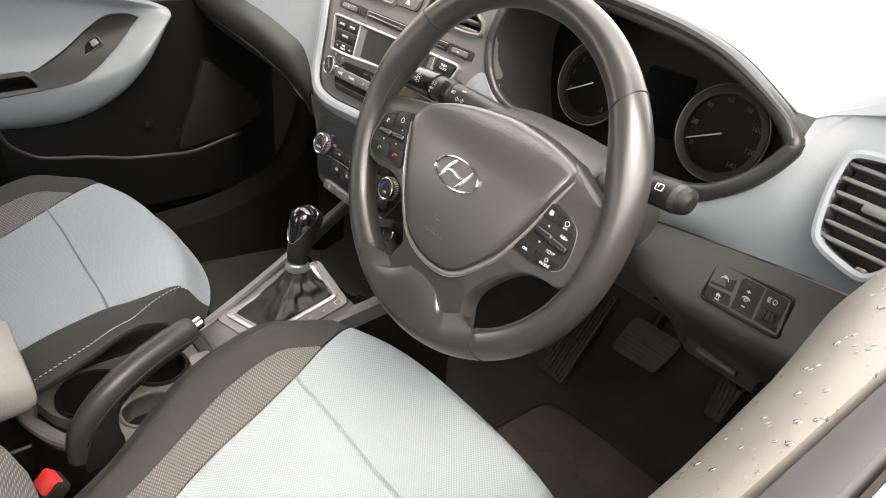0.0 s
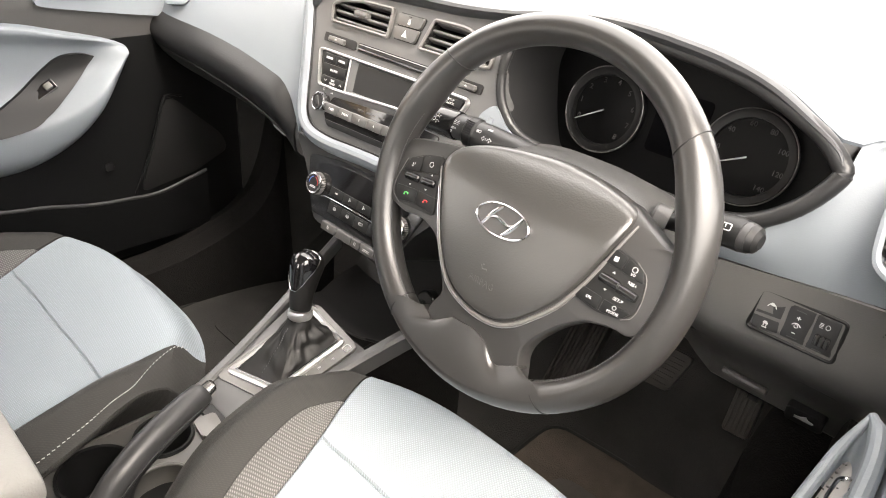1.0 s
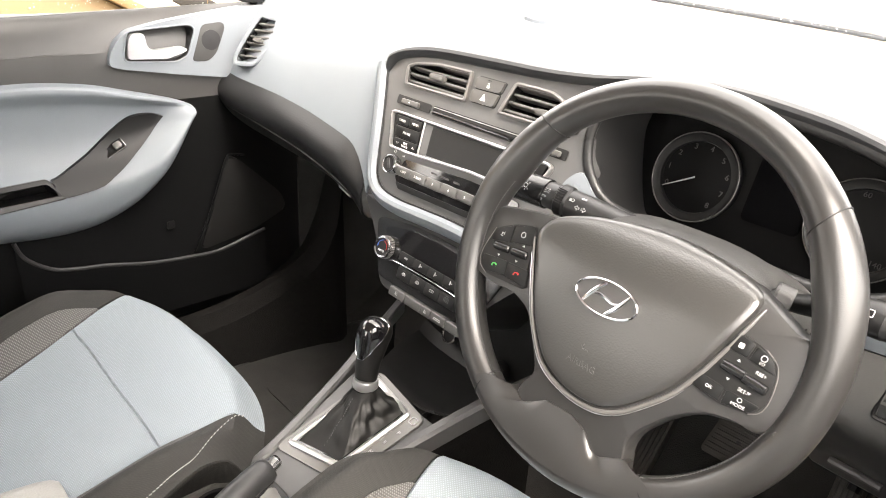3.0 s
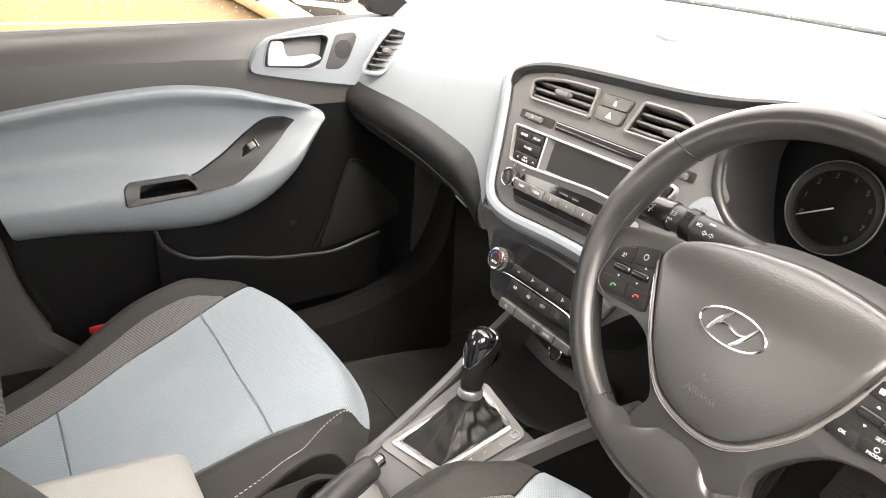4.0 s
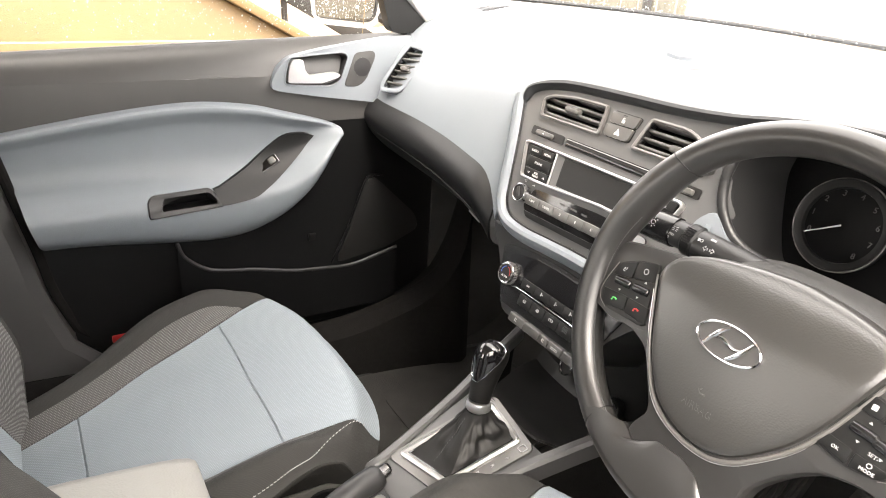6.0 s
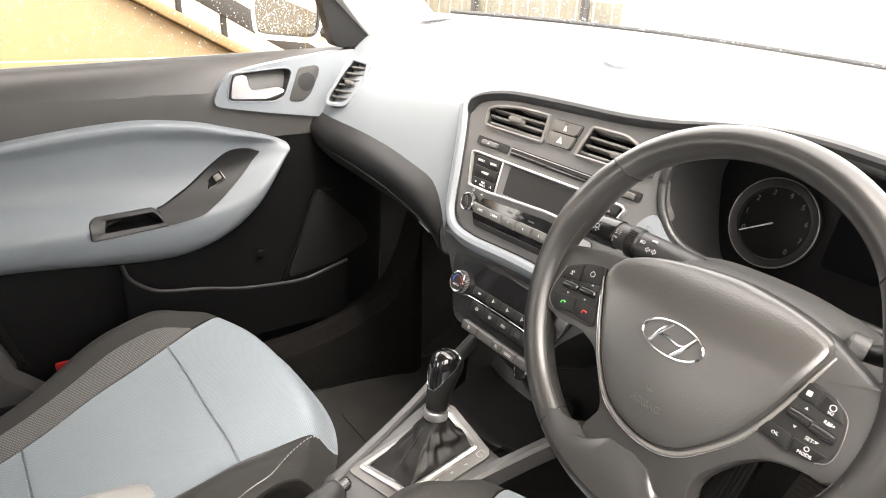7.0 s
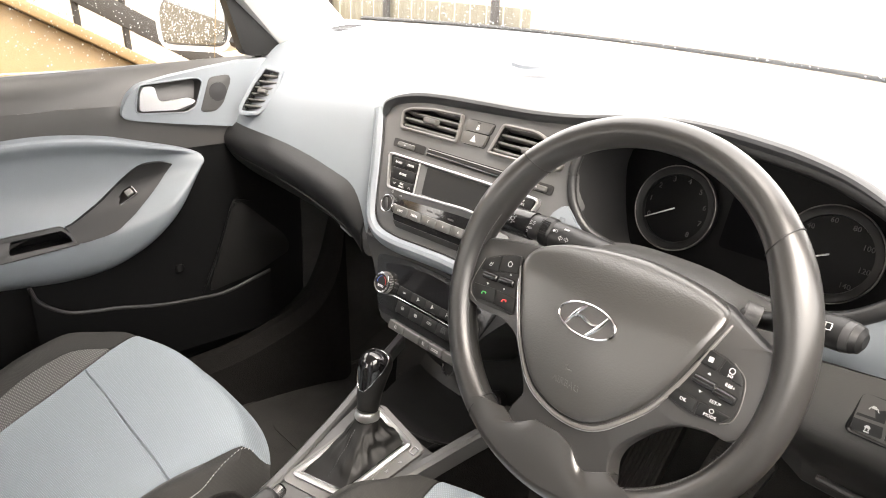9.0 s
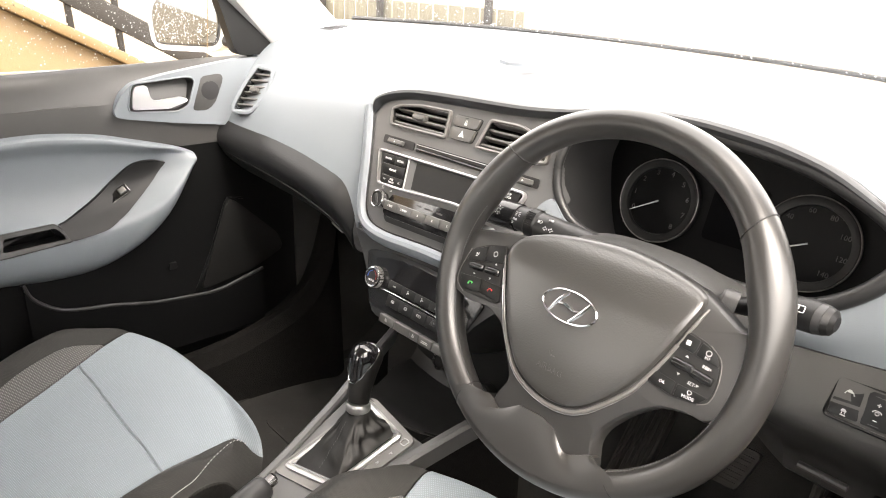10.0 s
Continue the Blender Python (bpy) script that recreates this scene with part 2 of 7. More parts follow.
def ring(outline, width, depth, m=None, top=0.0, crown=0.0):
    """A frame of that width inside the outline; crown lifts its middle."""
    o, i = [np.array(outline), np.array(inset(outline, width))]
    c = (o + i) / 2
    sec = [(o, top - depth), (o, top), (c, top + crown), (i, top), (i, top - depth)]
    rows = [[(p[0], p[1], z) for p in loop] for loop, z in sec]
    rows.append(rows[0])
    bm = bmesh.new()
    vs = [[bm.verts.new(p) for p in r] for r in rows[:-1]]
    vs.append(vs[0])
    n = len(outline)
    for a, b in zip(vs, vs[1:]):
        for k in range(n):
            bm.faces.new((a[k], a[(k + 1) % n], b[(k + 1) % n], b[k]))
    if m is not None:
        bm.transform(m)
    return bm


def rrect(cx, cy, w, h, r, n=4):
    out = []
    r = min(r, w / 2, h / 2)
    for sx, sy, a0 in ((1, -1, -90), (1, 1, 0), (-1, 1, 90), (-1, -1, 180)):
        for k in range(n + 1):
            a = radians(a0 + 90 * k / n)
            out.append((cx + sx * (w / 2 - r) + r * math.cos(a), cy + sy * (h / 2 - r) + r * math.sin(a)))
    return out


def rounded(pts, r, n=4):
    """A polygon with its corners rounded by about r."""
    p = [np.array(q, float) for q in pts]
    out = []
    for i in range(len(p)):
        a, b, c = p[i - 1], p[i], p[(i + 1) % len(p)]
        d1, d2 = min(r, np.linalg.norm(a - b) * 0.48), min(r, np.linalg.norm(c - b) * 0.48)
        s, e = b + (a - b) / np.linalg.norm(a - b) * d1, b + (c - b) / np.linalg.norm(c - b) * d2
        for k in range(n + 1):
            t = k / n
            out.append(tuple((1 - t) ** 2 * s + 2 * t * (1 - t) * b + t * t * e))
    return out


def circle(cx, cy, r, n=32, ry=None):
    return [(cx + r * math.cos(2 * math.pi * k / n), cy + (ry or r) * math.sin(2 * math.pi * k / n)) for k in range(n)]


def tube(path, radius, seg=12, closed=False, flat=1.0, caps=True, up=(0, 0, 1)):
    """A round bar along path; radius: a number or one for each point; flat: height over width."""
    p = np.array(path, float)
    n = len(p)
    rs = [radius] * n if isinstance(radius, (int, float)) else list(radius)
    rows = []
    for i in range(n):
        if closed:
            d = p[(i + 1) % n] - p[i - 1]
        else:
            d = p[min(i + 1, n - 1)] - p[max(i - 1, 0)]
        d = d / np.linalg.norm(d)
        s = np.cross(d, up)
        if np.linalg.norm(s) < 1e-4:
            s = np.cross(d, (0, 1, 0))
        s = s / np.linalg.norm(s)
        u = np.cross(s, d)
        rows.append([tuple(p[i] + rs[i] * (math.cos(a) * s + flat * math.sin(a) * u)) for a in [2 * math.pi * k / seg for k in range(seg)]])
    if closed:
        bm = bmesh.new()
        vs = [[bm.verts.new(q) for q in r] for r in rows]
        for i in range(n):
            a, b = vs[i], vs[(i + 1) % n]
            for k in range(seg):
                bm.faces.new((a[k], a[(k + 1) % seg], b[(k + 1) % seg], b[k]))
        return bm
    return grid(rows, closed=True, caps=caps)


def box(sx, sy, sz, m, bevel=0.003, seg=2):
    bm = bmesh.new()
    bmesh.ops.create_cube(bm, size=1, matrix=Matrix.Diagonal((sx, sy, sz, 1)))
    if bevel:
        bmesh.ops.bevel(bm, geom=bm.edges[:], offset=bevel, segments=seg, profile=0.5, affect="EDGES", clamp_overlap=True)
    bm.transform(m)
    return bm


def turned(profile, m, n=32):
    """A lathe shape: (radius, height) pairs about the frame's z axis."""
    rows = [[(r * math.cos(2 * math.pi * k / n), r * math.sin(2 * math.pi * k / n), z) for k in range(n)] for r, z in profile]
    bm = grid(rows, closed=True, caps=True)
    bm.transform(m)
    return bm


def collar_ring(profile, m, n=32):
    """A lathe ring: its (radius, height) section is a closed loop."""
    pr = list(profile) + [profile[0]]
    bm = bmesh.new()
    vs = [[bm.verts.new((r * math.cos(2 * math.pi * k / n), r * math.sin(2 * math.pi * k / n), z)) for k in range(n)] for r, z in profile]
    for i in range(len(vs)):
        a, c = vs[i], vs[(i + 1) % len(vs)]
        for k in range(n):
            bm.faces.new((a[k], a[(k + 1) % n], c[(k + 1) % n], c[k]))
    bm.transform(m)
    return bm


def pierced(outline, holes, depth, m, top=0.0):
    """A plate with openings right through it."""
    bm = bmesh.new()
    loops = []
    for o in [outline] + list(holes):
        vs = [bm.verts.new((x, y, top)) for x, y in o]
        loops.append([bm.edges.new((vs[i], vs[(i + 1) % len(vs)])) for i in range(len(vs))])
    bmesh.ops.triangle_fill(bm, use_beauty=True, edges=[e for lp in loops for e in lp])
    ret = bmesh.ops.extrude_edge_only(bm, edges=[e for lp in loops for e in lp])
    for v in [g for g in ret["geom"] if isinstance(g, bmesh.types.BMVert)]:
        v.co.z -= depth
    bm.transform(m)
    return bm


def axes(origin, x, y):
    """A frame from its origin, x direction and rough y direction."""
    x = Vector(x).normalized()
    z = x.cross(Vector(y)).normalized()
    y = z.cross(x)
    m = Matrix((x, y, z)).transposed().to_4x4()
    m.translation = origin
    return m


def lettering(body, size, m, material, parent, depth=0.0004, align="CENTER", name="lettering", shear=0.0):
    cu = bpy.data.curves.new("text", "FONT")
    cu.body, cu.size, cu.extrude, cu.align_x, cu.align_y = body, size, depth, align, "CENTER"
    cu.shear, cu.resolution_u = shear, 2
    tmp = new("text", cu)
    bpy.context.view_layer.update()
    me = bpy.data.meshes.new_from_object(tmp.evaluated_get(bpy.context.evaluated_depsgraph_get()))
    bpy.data.objects.remove(tmp)
    bm = bmesh.new()
    bm.from_mesh(me)
    bpy.data.meshes.remove(me)
    bm.transform(m)
    return part(name, bm, material, parent)


def at2(m, x, y, z=0.0, turn=0.0):
    """A frame at (x, y, z) of the frame m, turned about its z axis."""
    return m @ pose(x, y, z, 0, 0, turn)

# frames of the main faces
MS = axes((0, 0.113, 0.787), (1, 0, 0), (0, 0.33, 0.944))      # centre stack face
MW = axes((0.352, 0.0, 0.950), (1, 0, 0), (0, math.sin(radians(23)), math.cos(radians(23))))  # steering wheel
MR = axes((0.3523, 0.0171, 0.9345), (1, 0, 0), (0, math.sin(radians(20.4)), math.cos(radians(20.4))))  # wheel rim
MG = axes((0, 0.303, 0.960), (1, 0, 0), (0, 0.287, 0.958))     # instrument faces
MK = axes((0, -0.086, 0.542), (1, 0, 0), (0, 1, 0.307))        # selector plate


# ---- dashboard ----
def screen_base(x):
    """The foot of the windscreen: y and z."""
    return 0.80 - 0.30 * (abs(x) / 0.70) ** 2.6, 1.103 - 0.02 * x


HOOD_OUT = spline([(-0.213, 0.191, 1.006), (-0.210, 0.194, 1.020), (-0.2015, 0.199, 1.033), (-0.177, 0.203, 1.0447), (-0.136, 0.2066, 1.0548), (-0.079, 0.2086, 1.0605), (0, 0.2093, 1.0635), (0.0963, 0.211, 1.066), (0.1675, 0.213, 1.071),
                   (0.22, 0.2145, 1.0775), (0.276, 0.215, 1.0810), (0.33, 0.215, 1.0795), (0.386, 0.215, 1.0755), (0.438, 0.214, 1.071), (0.489, 0.212, 1.0595), (0.541, 0.208, 1.0345), (0.559, 0.206, 1.0215), (0.566, 0.204, 1.010)], 120)
HOOD_IN = spline([(-0.210, 0.189, 1.002), (-0.199, 0.1906, 1.0088), (-0.188, 0.1955, 1.023), (-0.1615, 0.1988, 1.0324), (-0.117, 0.2013, 1.0395), (-0.075, 0.202, 1.042), (0, 0.203, 1.045), (0.085, 0.2045, 1.048), (0.155, 0.2067, 1.0551),
                  (0.21, 0.210, 1.064), (0.266, 0.213, 1.069), (0.32, 0.214, 1.0695), (0.376, 0.214, 1.065), (0.428, 0.213, 1.059), (0.478, 0.211, 1.048), (0.532, 0.207, 1.0265), (0.553, 0.205, 1.0165), (0.562, 0.203, 1.008)], 120)


HOOD_OUT[:, 2] += 0.009 * np.exp(-((HOOD_OUT[:, 0] - 0.36) / 0.12) ** 2)      # soft bow over the instruments


def lip_at(x):
    """The front edge of the top pad: y and z."""
    keep = HOOD_OUT[(HOOD_OUT[:, 0] > -0.211) & (HOOD_OUT[:, 0] < 0.535)]
    xs = list(keep[:, 0]) + [0.562, 0.60, 0.70]
    return lerp(x, xs, list(keep[:, 1] + 0.014) + [0.210, 0.245, 0.28]), lerp(x, xs, list(keep[:, 2] - 0.0045) + [1.026, 1.045, 1.05])


EDGE = spline([(-0.71, 0.168, 0.915), (-0.65, 0.166, 0.909), (-0.5, 0.166, 0.9075), (-0.4, 0.166, 0.9015), (-0.35, 0.165, 0.896), (-0.3057, 0.163, 0.8909), (-0.2661, 0.162, 0.884), (-0.2438, 0.161, 0.8692), (-0.226, 0.159, 0.8455), (-0.2105, 0.156, 0.824), (-0.200, 0.153, 0.806)], 120)


def bound(x):
    """The lower edge of the pale passenger fascia: y and z."""
    return float(np.interp(x, EDGE[:, 0], EDGE[:, 1])), float(np.interp(x, EDGE[:, 0], EDGE[:, 2]))


def build_dashboard():
    d = thing("dashboard", (0, 0.4, 0.9), "pale blue-grey moulded car dashboard with dark lower panels", "dashboard")
    rows = []
    for x in np.linspace(-0.205, 0.70, 56):
        yb, zb = screen_base(x)
        yl, zl = lip_at(x)
        prof = spline([(yb, zb - 0.004), (yb - 0.12, zb + 0.003), (0.5 * (yb + yl), 0.5 * (zb + zl) + 0.008), (yl + 0.10, zl + 0.022 * (1 if x < 0.55 else 0.6)), (yl + 0.035, zl + 0.014), (yl, zl)], 22)
        rows.append([(x, y, z) for y, z in prof])
    part("top_pad", grid(rows, thick=0.004), LIGHT, d)
    rows = []
    for x in np.concatenate([np.linspace(-0.705, -0.34, 16), np.linspace(-0.33, -0.205, 34)]):
        yb, zb = screen_base(x)
        yo, zo = bound(x)
        k = smooth(-0.62, -0.205, x)
        yl, zl = lip_at(-0.205)
        far = [(yb - 0.10, zb), (0.36, 1.098), (0.295, 1.078), (0.243, 1.038), (0.207, 0.99)]
        near = [(yb - 0.12, zb + 0.003), (0.5 * (yb + yl), 0.5 * (zb + zl) + 0.008), (yl + 0.10, zl + 0.022), (yl + 0.035, zl + 0.014), (yl, zl - 0.004)]
        top = [(a[0] + (c[0] - a[0]) * k, a[1] + (c[1] - a[1]) * k) for a, c in zip(far, near)]
        yt, zt = top[-1]
        prof = spline([(yb, zb - 0.004)] + top + [(yt + (yo - yt) * 0.55, zt + (zo - zt) * 0.5), (yo, zo)], 30)
        rows.append([(x, y, z) for y, z in prof])
    part("passenger_fascia", grid(rows, thick=0.004), LIGHT, d)
    # driver's fascia below and beside the instrument opening
    up = spline([(0.196, 0.193, 0.950), (0.205, 0.190, 0.935), (0.228, 0.187, 0.918), (0.30, 0.187, 0.918), (0.40, 0.186, 0.919), (0.488, 0.187, 0.924), (0.538, 0.193, 0.956), (0.570, 0.203, 1.002),
                 (0.60, 0.243, 1.044), (0.645, 0.262, 1.052), (0.70, 0.28, 1.05)], 50)
    lo = spline([(0.178, 0.150, 0.870), (0.195, 0.160, 0.860), (0.225, 0.172, 0.858), (0.30, 0.180, 0.866), (0.40, 0.187, 0.873), (0.488, 0.193, 0.884), (0.538, 0.194, 0.889), (0.572, 0.195, 0.893),
                 (0.61, 0.196, 0.897), (0.65, 0.197, 0.900), (0.70, 0.20, 0.902)], 50)
    rows = []
    for a, b in zip(up, lo):
        bulge = 0.006 + 0.012 * smooth(0.56, 0.62, a[0])
        rows.append([tuple(a + (b - a) * t + np.array([0, -bulge * math.sin(math.pi * t), 0])) for t in np.linspace(0, 1, 14)])
    part("driver_fascia", grid(rows, thick=0.004), LIGHT, d)
    rows = [[tuple(a), tuple((a + np.array([a[0], *lip_at(a[0])])) / 2 + np.array([0, -0.002, 0])), (a[0], lip_at(a[0])[0] + 0.004, lip_at(a[0])[1] + 0.002)] for a in up if a[0] > 0.566]
    part("fascia_corner", grid(rows, thick=0.003), LIGHT, d)
    corner = rounded([(0.160, 0.150), (0.166, 0.172), (0.179, 0.186), (0.188, 0.187), (0.208, 0.167), (0.240, 0.151), (0.240, 0.122), (0.200, 0.118)], 0.006, 4)
    part("corner_trim", slab(corner, 0.02, MS, 0.0015, 0.002, 2), LIGHT, d, "pale corner trim beside the instruments")
    # dark hood rolled over the vents and the instruments
    out = Vector((0, -0.944, 0.33))
    rows = []
    for i, (a, b) in enumerate(zip(HOOD_OUT, HOOD_IN)):
        k = smooth(0, 14, i)
        prof = [(0.0, -0.046, -0.004), (0.0, -0.016, -0.001), (0.0, -0.004, 0.0), (0.12, 0.0045 * k, 0.0), (0.32, 0.0095 * k, 0.0), (0.55, 0.0105 * k, 0.0), (0.76, 0.0070 * k, 0.0), (0.92, 0.0015, 0.0), (1.0, -0.004, 0.0), (1.0, -0.024, 0.0)]
        rows.append([tuple(Vector(a).lerp(Vector(b), t) + out * n + Vector((0, 0, up))) for t, n, up in prof])
    part("hood", grid(rows), HOOD, d, "dark grained hood over the vents and instruments")
    # instrument binnacle: opening and shroud
    loop = spline([(0.1815, 0.189, 1.020), (0.192, 0.204, 1.058), (0.235, 0.214, 1.071), (0.308, 0.216, 1.073), (0.377, 0.215, 1.068), (0.462, 0.213, 1.057), (0.528, 0.209, 1.034), (0.558, 0.205, 1.013),
                   (0.564, 0.201, 0.998), (0.536, 0.192, 0.958), (0.488, 0.186, 0.931), (0.40, 0.184, 0.929), (0.32, 0.183, 0.931), (0.25, 0.180, 0.931), (0.213, 0.179, 0.942), (0.190, 0.181, 0.966), (0.1805, 0.185, 0.993)], 96, closed=True)
    mid = loop.mean(0)
    rows = []
    for k, (s, dy) in enumerate(((1.02, 0.004), (0.99, -0.004), (0.975, 0.012), (0.955, 0.05), (0.94, 0.09), (0.93, 0.114))):
        rows.append([(mid[0] + (p[0] - mid[0]) * s - 0.010 * k / 5 * (p[0] < 0.25), p[1] + dy, mid[2] - 0.006 * k / 5 + (p[2] - mid[2]) * s - 0.048 * k / 5 * smooth(0.985, 0.940, p[2])) for p in loop])
    part("instrument_shroud", grid(rows, closed=True), DARK, d, "dark oval shroud round the instruments")
    part("shroud_rim", tube([(p[0], p[1] - 0.002, p[2]) for p in loop], [0.0062 + 0.0025 * smooth(0.40, 0.55, p[0]) for p in loop], 16, closed=True), DARK, d, "grey rounded shroud rim")
    # dark driver's knee panel
    rows = []
    for x in np.linspace(0.16, 0.70, 20):
        yb, zb = lerp(x, [0.16, 0.225, 0.3, 0.4, 0.488, 0.57, 0.70], [0.152, 0.172, 0.180, 0.187, 0.193, 0.195, 0.20]), lerp(x, [0.16, 0.225, 0.3, 0.4, 0.488, 0.57, 0.70], [0.85, 0.856, 0.864, 0.871, 0.882, 0.891, 0.90])
        k = smooth(0.48, 0.40, x)
        prof = spline([(yb + 0.004, zb), (yb + 0.003, zb - 0.03), (0.197, 0.832), (0.203, 0.800), (0.232, 0.770), (0.29, 0.722), (0.328, 0.680), (0.345, 0.645), (0.40, 0.635), (0.60, 0.70)], 26)
        rows.append([(x, y + 0.05 * k * smooth(0.85, 0.75, z), z) for y, z in prof])
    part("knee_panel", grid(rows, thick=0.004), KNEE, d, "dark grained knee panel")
    # panel joint and pull slot
    part("panel_joint", tube([(0.46, 0.236, 0.7635), (0.55, 0.2345, 0.7645), (0.63, 0.233, 0.765)], 0.0012, 6), BLACK, d)
    part("pull_slot", tube([(0.492, 0.3255, 0.668), (0.55, 0.3235, 0.668)], 0.005, 8), TITAN, d, "grey pull slot")
    # glovebox
    gb = []
    for x in np.concatenate([np.linspace(-0.70, -0.34, 16), np.linspace(-0.325, -0.216, 30)]):
        yo, zo = bound(x)
        e = lerp(x, [-0.70, -0.64, -0.4, -0.32, -0.25, -0.206], [0.83, 0.822, 0.81, 0.803, 0.785, 0.76])
        k = smooth(-0.26, -0.206, x)
        prof = spline([(yo + 0.004, zo), (yo - 0.016 * (1 - k), zo - 0.02), (yo - 0.018 * (1 - k), 0.5 * (zo + e)), (yo + 0.004, e + 0.006), (yo + 0.03, e - 0.006), (yo + 0.12, e - 0.012), (0.60, e - 0.01)], 22)
        gb.append([(x, y, z) for y, z in prof])
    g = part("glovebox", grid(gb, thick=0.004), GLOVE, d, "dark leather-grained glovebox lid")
    part("lid_joint", tube(spline([(-0.66, 0.148, 0.852), (-0.5, 0.1475, 0.845), (-0.38, 0.1475, 0.835), (-0.28, 0.150, 0.815), (-0.235, 0.154, 0.795)], 20), 0.0014, 6), BLACK, g)
    part("latch", tube([(-0.30, 0.172, 0.794), (-0.265, 0.168, 0.786)], [0.004, 0.002], 8), SILVER, g, "small bright latch")
    # sensor cover on the top pad, speaker slots in the far corner
    part("sensor_cover", slab(rounded([(-0.075, 0.335), (-0.038, 0.318), (-0.012, 0.326), (0.008, 0.352), (-0.02, 0.385), (-0.06, 0.372)], 0.010), 0.006, pose(0, 0, 1.0885, 2, 0, 0), bevel=0.0015), LIGHT, d)
    mv = axes((-0.625, 0.372, 1.0955), (1, 0.12, 0.03), (0.02, 1, 0.28))
    dv = part("demister_vent", slab(rounded([(-0.055, -0.030), (0.030, -0.030), (0.062, 0.045), (0.012, 0.050), (-0.035, 0.030)], 0.010), 0.012, mv, 0.004, 0.002), LIGHT, d, "slotted corner demister vent")
    for k in range(7):
        part("slot", box(0.060 - 0.004 * abs(k - 3), 0.0040, 0.004, mv @ pose(-0.006 + 0.006 * k, -0.020 + 0.0095 * k, 0.0034, 0, 0, 8), 0.001), DARK, dv)
    return d


build_dashboard()


# ---- air vents ----
def vent(name, outline, m, slats, tilt, label, frame_mat, depth=0.05, tab=None, lean=0.0, frame_w=0.004, skirt=0.014):
    """A vent: frame, dark well, slats across the outline (in the frame m)."""
    ys = [p[1] for p in outline]
    xs = [p[0] for p in outline]
    mid = m @ Vector((sum(xs) / len(xs), sum(ys) / len(ys), 0))
    v = thing(name, mid, label, "air vent", "dashboard air vents")
    part("frame", ring(outline, frame_w, skirt, m, 0.003, 0.001), frame_mat, v)
    o = np.array(inset(outline, frame_w))
    well = [[(p[0], p[1], z) for p in o] for z in (0.001, -depth)]
    bm = grid(well, closed=True)
    bm.faces.new([x for x in bm.verts][len(o):])
    bm.transform(m)
    part("well", bm, BLACK, v)
    n = len(o)
    for k in range(slats):
        y = min(ys) + (max(ys) - min(ys)) * (k + 0.6) / (slats + 0.2)
        cut = []
        for i in range(n):
            a, b = o[i], o[(i + 1) % n]
            if (a[1] - y) * (b[1] - y) < 0:
                cut.append(a[0] + (b[0] - a[0]) * (y - a[1]) / (b[1] - a[1]))
        if len(cut) < 2:
            continue
        x0, x1 = min(cut), max(cut)
        part("slat", box(x1 - x0 + 0.001, 0.0042, 0.014, m @ pose((x0 + x1) / 2, y, -0.0085, tilt, 0, 0), 0.0018), KNEE, v)
    if tab:
        part("tab", box(tab[2], 0.009, 0.012, m @ pose(tab[0], tab[1], 0.0, 0, 0, 0), 0.003), KNEE, v)
    return v


VENT_L = rounded([(-0.1555, 0.2205), (-0.0285, 0.2220), (-0.0305, 0.2648), (-0.0941, 0.2632), (-0.143, 0.2565), (-0.1615, 0.2485)], 0.007)
VENT_R = rounded([(0.0315, 0.2205), (0.1400, 0.2218), (0.1600, 0.2245), (0.1600, 0.2415), (0.1200, 0.2625), (0.1034, 0.2668), (0.0464, 0.2660)], 0.007)
# centre frames lighter than the face panel: their edge highlight put into the colour
vent("centre_air_vent", VENT_L, MS, 4, -14, "dark slatted centre air vent in a grey frame", TITAN, tab=(-0.094, 0.243, 0.028), frame_w=0.0045)
vent("centre_air_vent", VENT_R, MS, 4, -14, "dark slatted centre air vent in a grey frame", TITAN, tab=(0.105, 0.238, 0.028), frame_w=0.0045)
MVR = axes((0.645, 0.172, 0.955), (1, -0.10, 0.02), (0.10, 0.33, 0.94))
MVL = axes((-0.640, 0.186, 0.987), (1, 0.38, 0.02), (0.02, 0.45, 0.89))
VENT_SIDE = [(-0.0185, -0.0164), (0.0033, -0.0223), (0.0232, -0.0264), (0.036, -0.018), (0.046, 0.0), (0.052, 0.060), (0.040, 0.078), (-0.0087, 0.0745), (-0.0300, 0.0715), (-0.0385, 0.0620), (-0.0377, 0.0328), (-0.0300, -0.0060)]
vent("side_air_vent", rounded(VENT_SIDE, 0.012), MVR, 8, -10, "dark slatted side air vent in a pale bezel", LIGHT, depth=0.022, tab=(0.012, 0.030, 0.03), frame_w=0.007, skirt=0.04)
vent("side_air_vent", rounded([(-0.0140, -0.0560), (0.0350, -0.0530), (0.0700, -0.0110), (0.0720, 0.0460), (0.0240, 0.0530), (0.0010, 0.0152), (-0.0200, -0.0400)], 0.010), MVL, 8, -10,
     "dark slatted side air vent in a pale bezel", LIGHT, tab=(0.030, -0.002, 0.020), frame_w=0.0085, skirt=0.03)


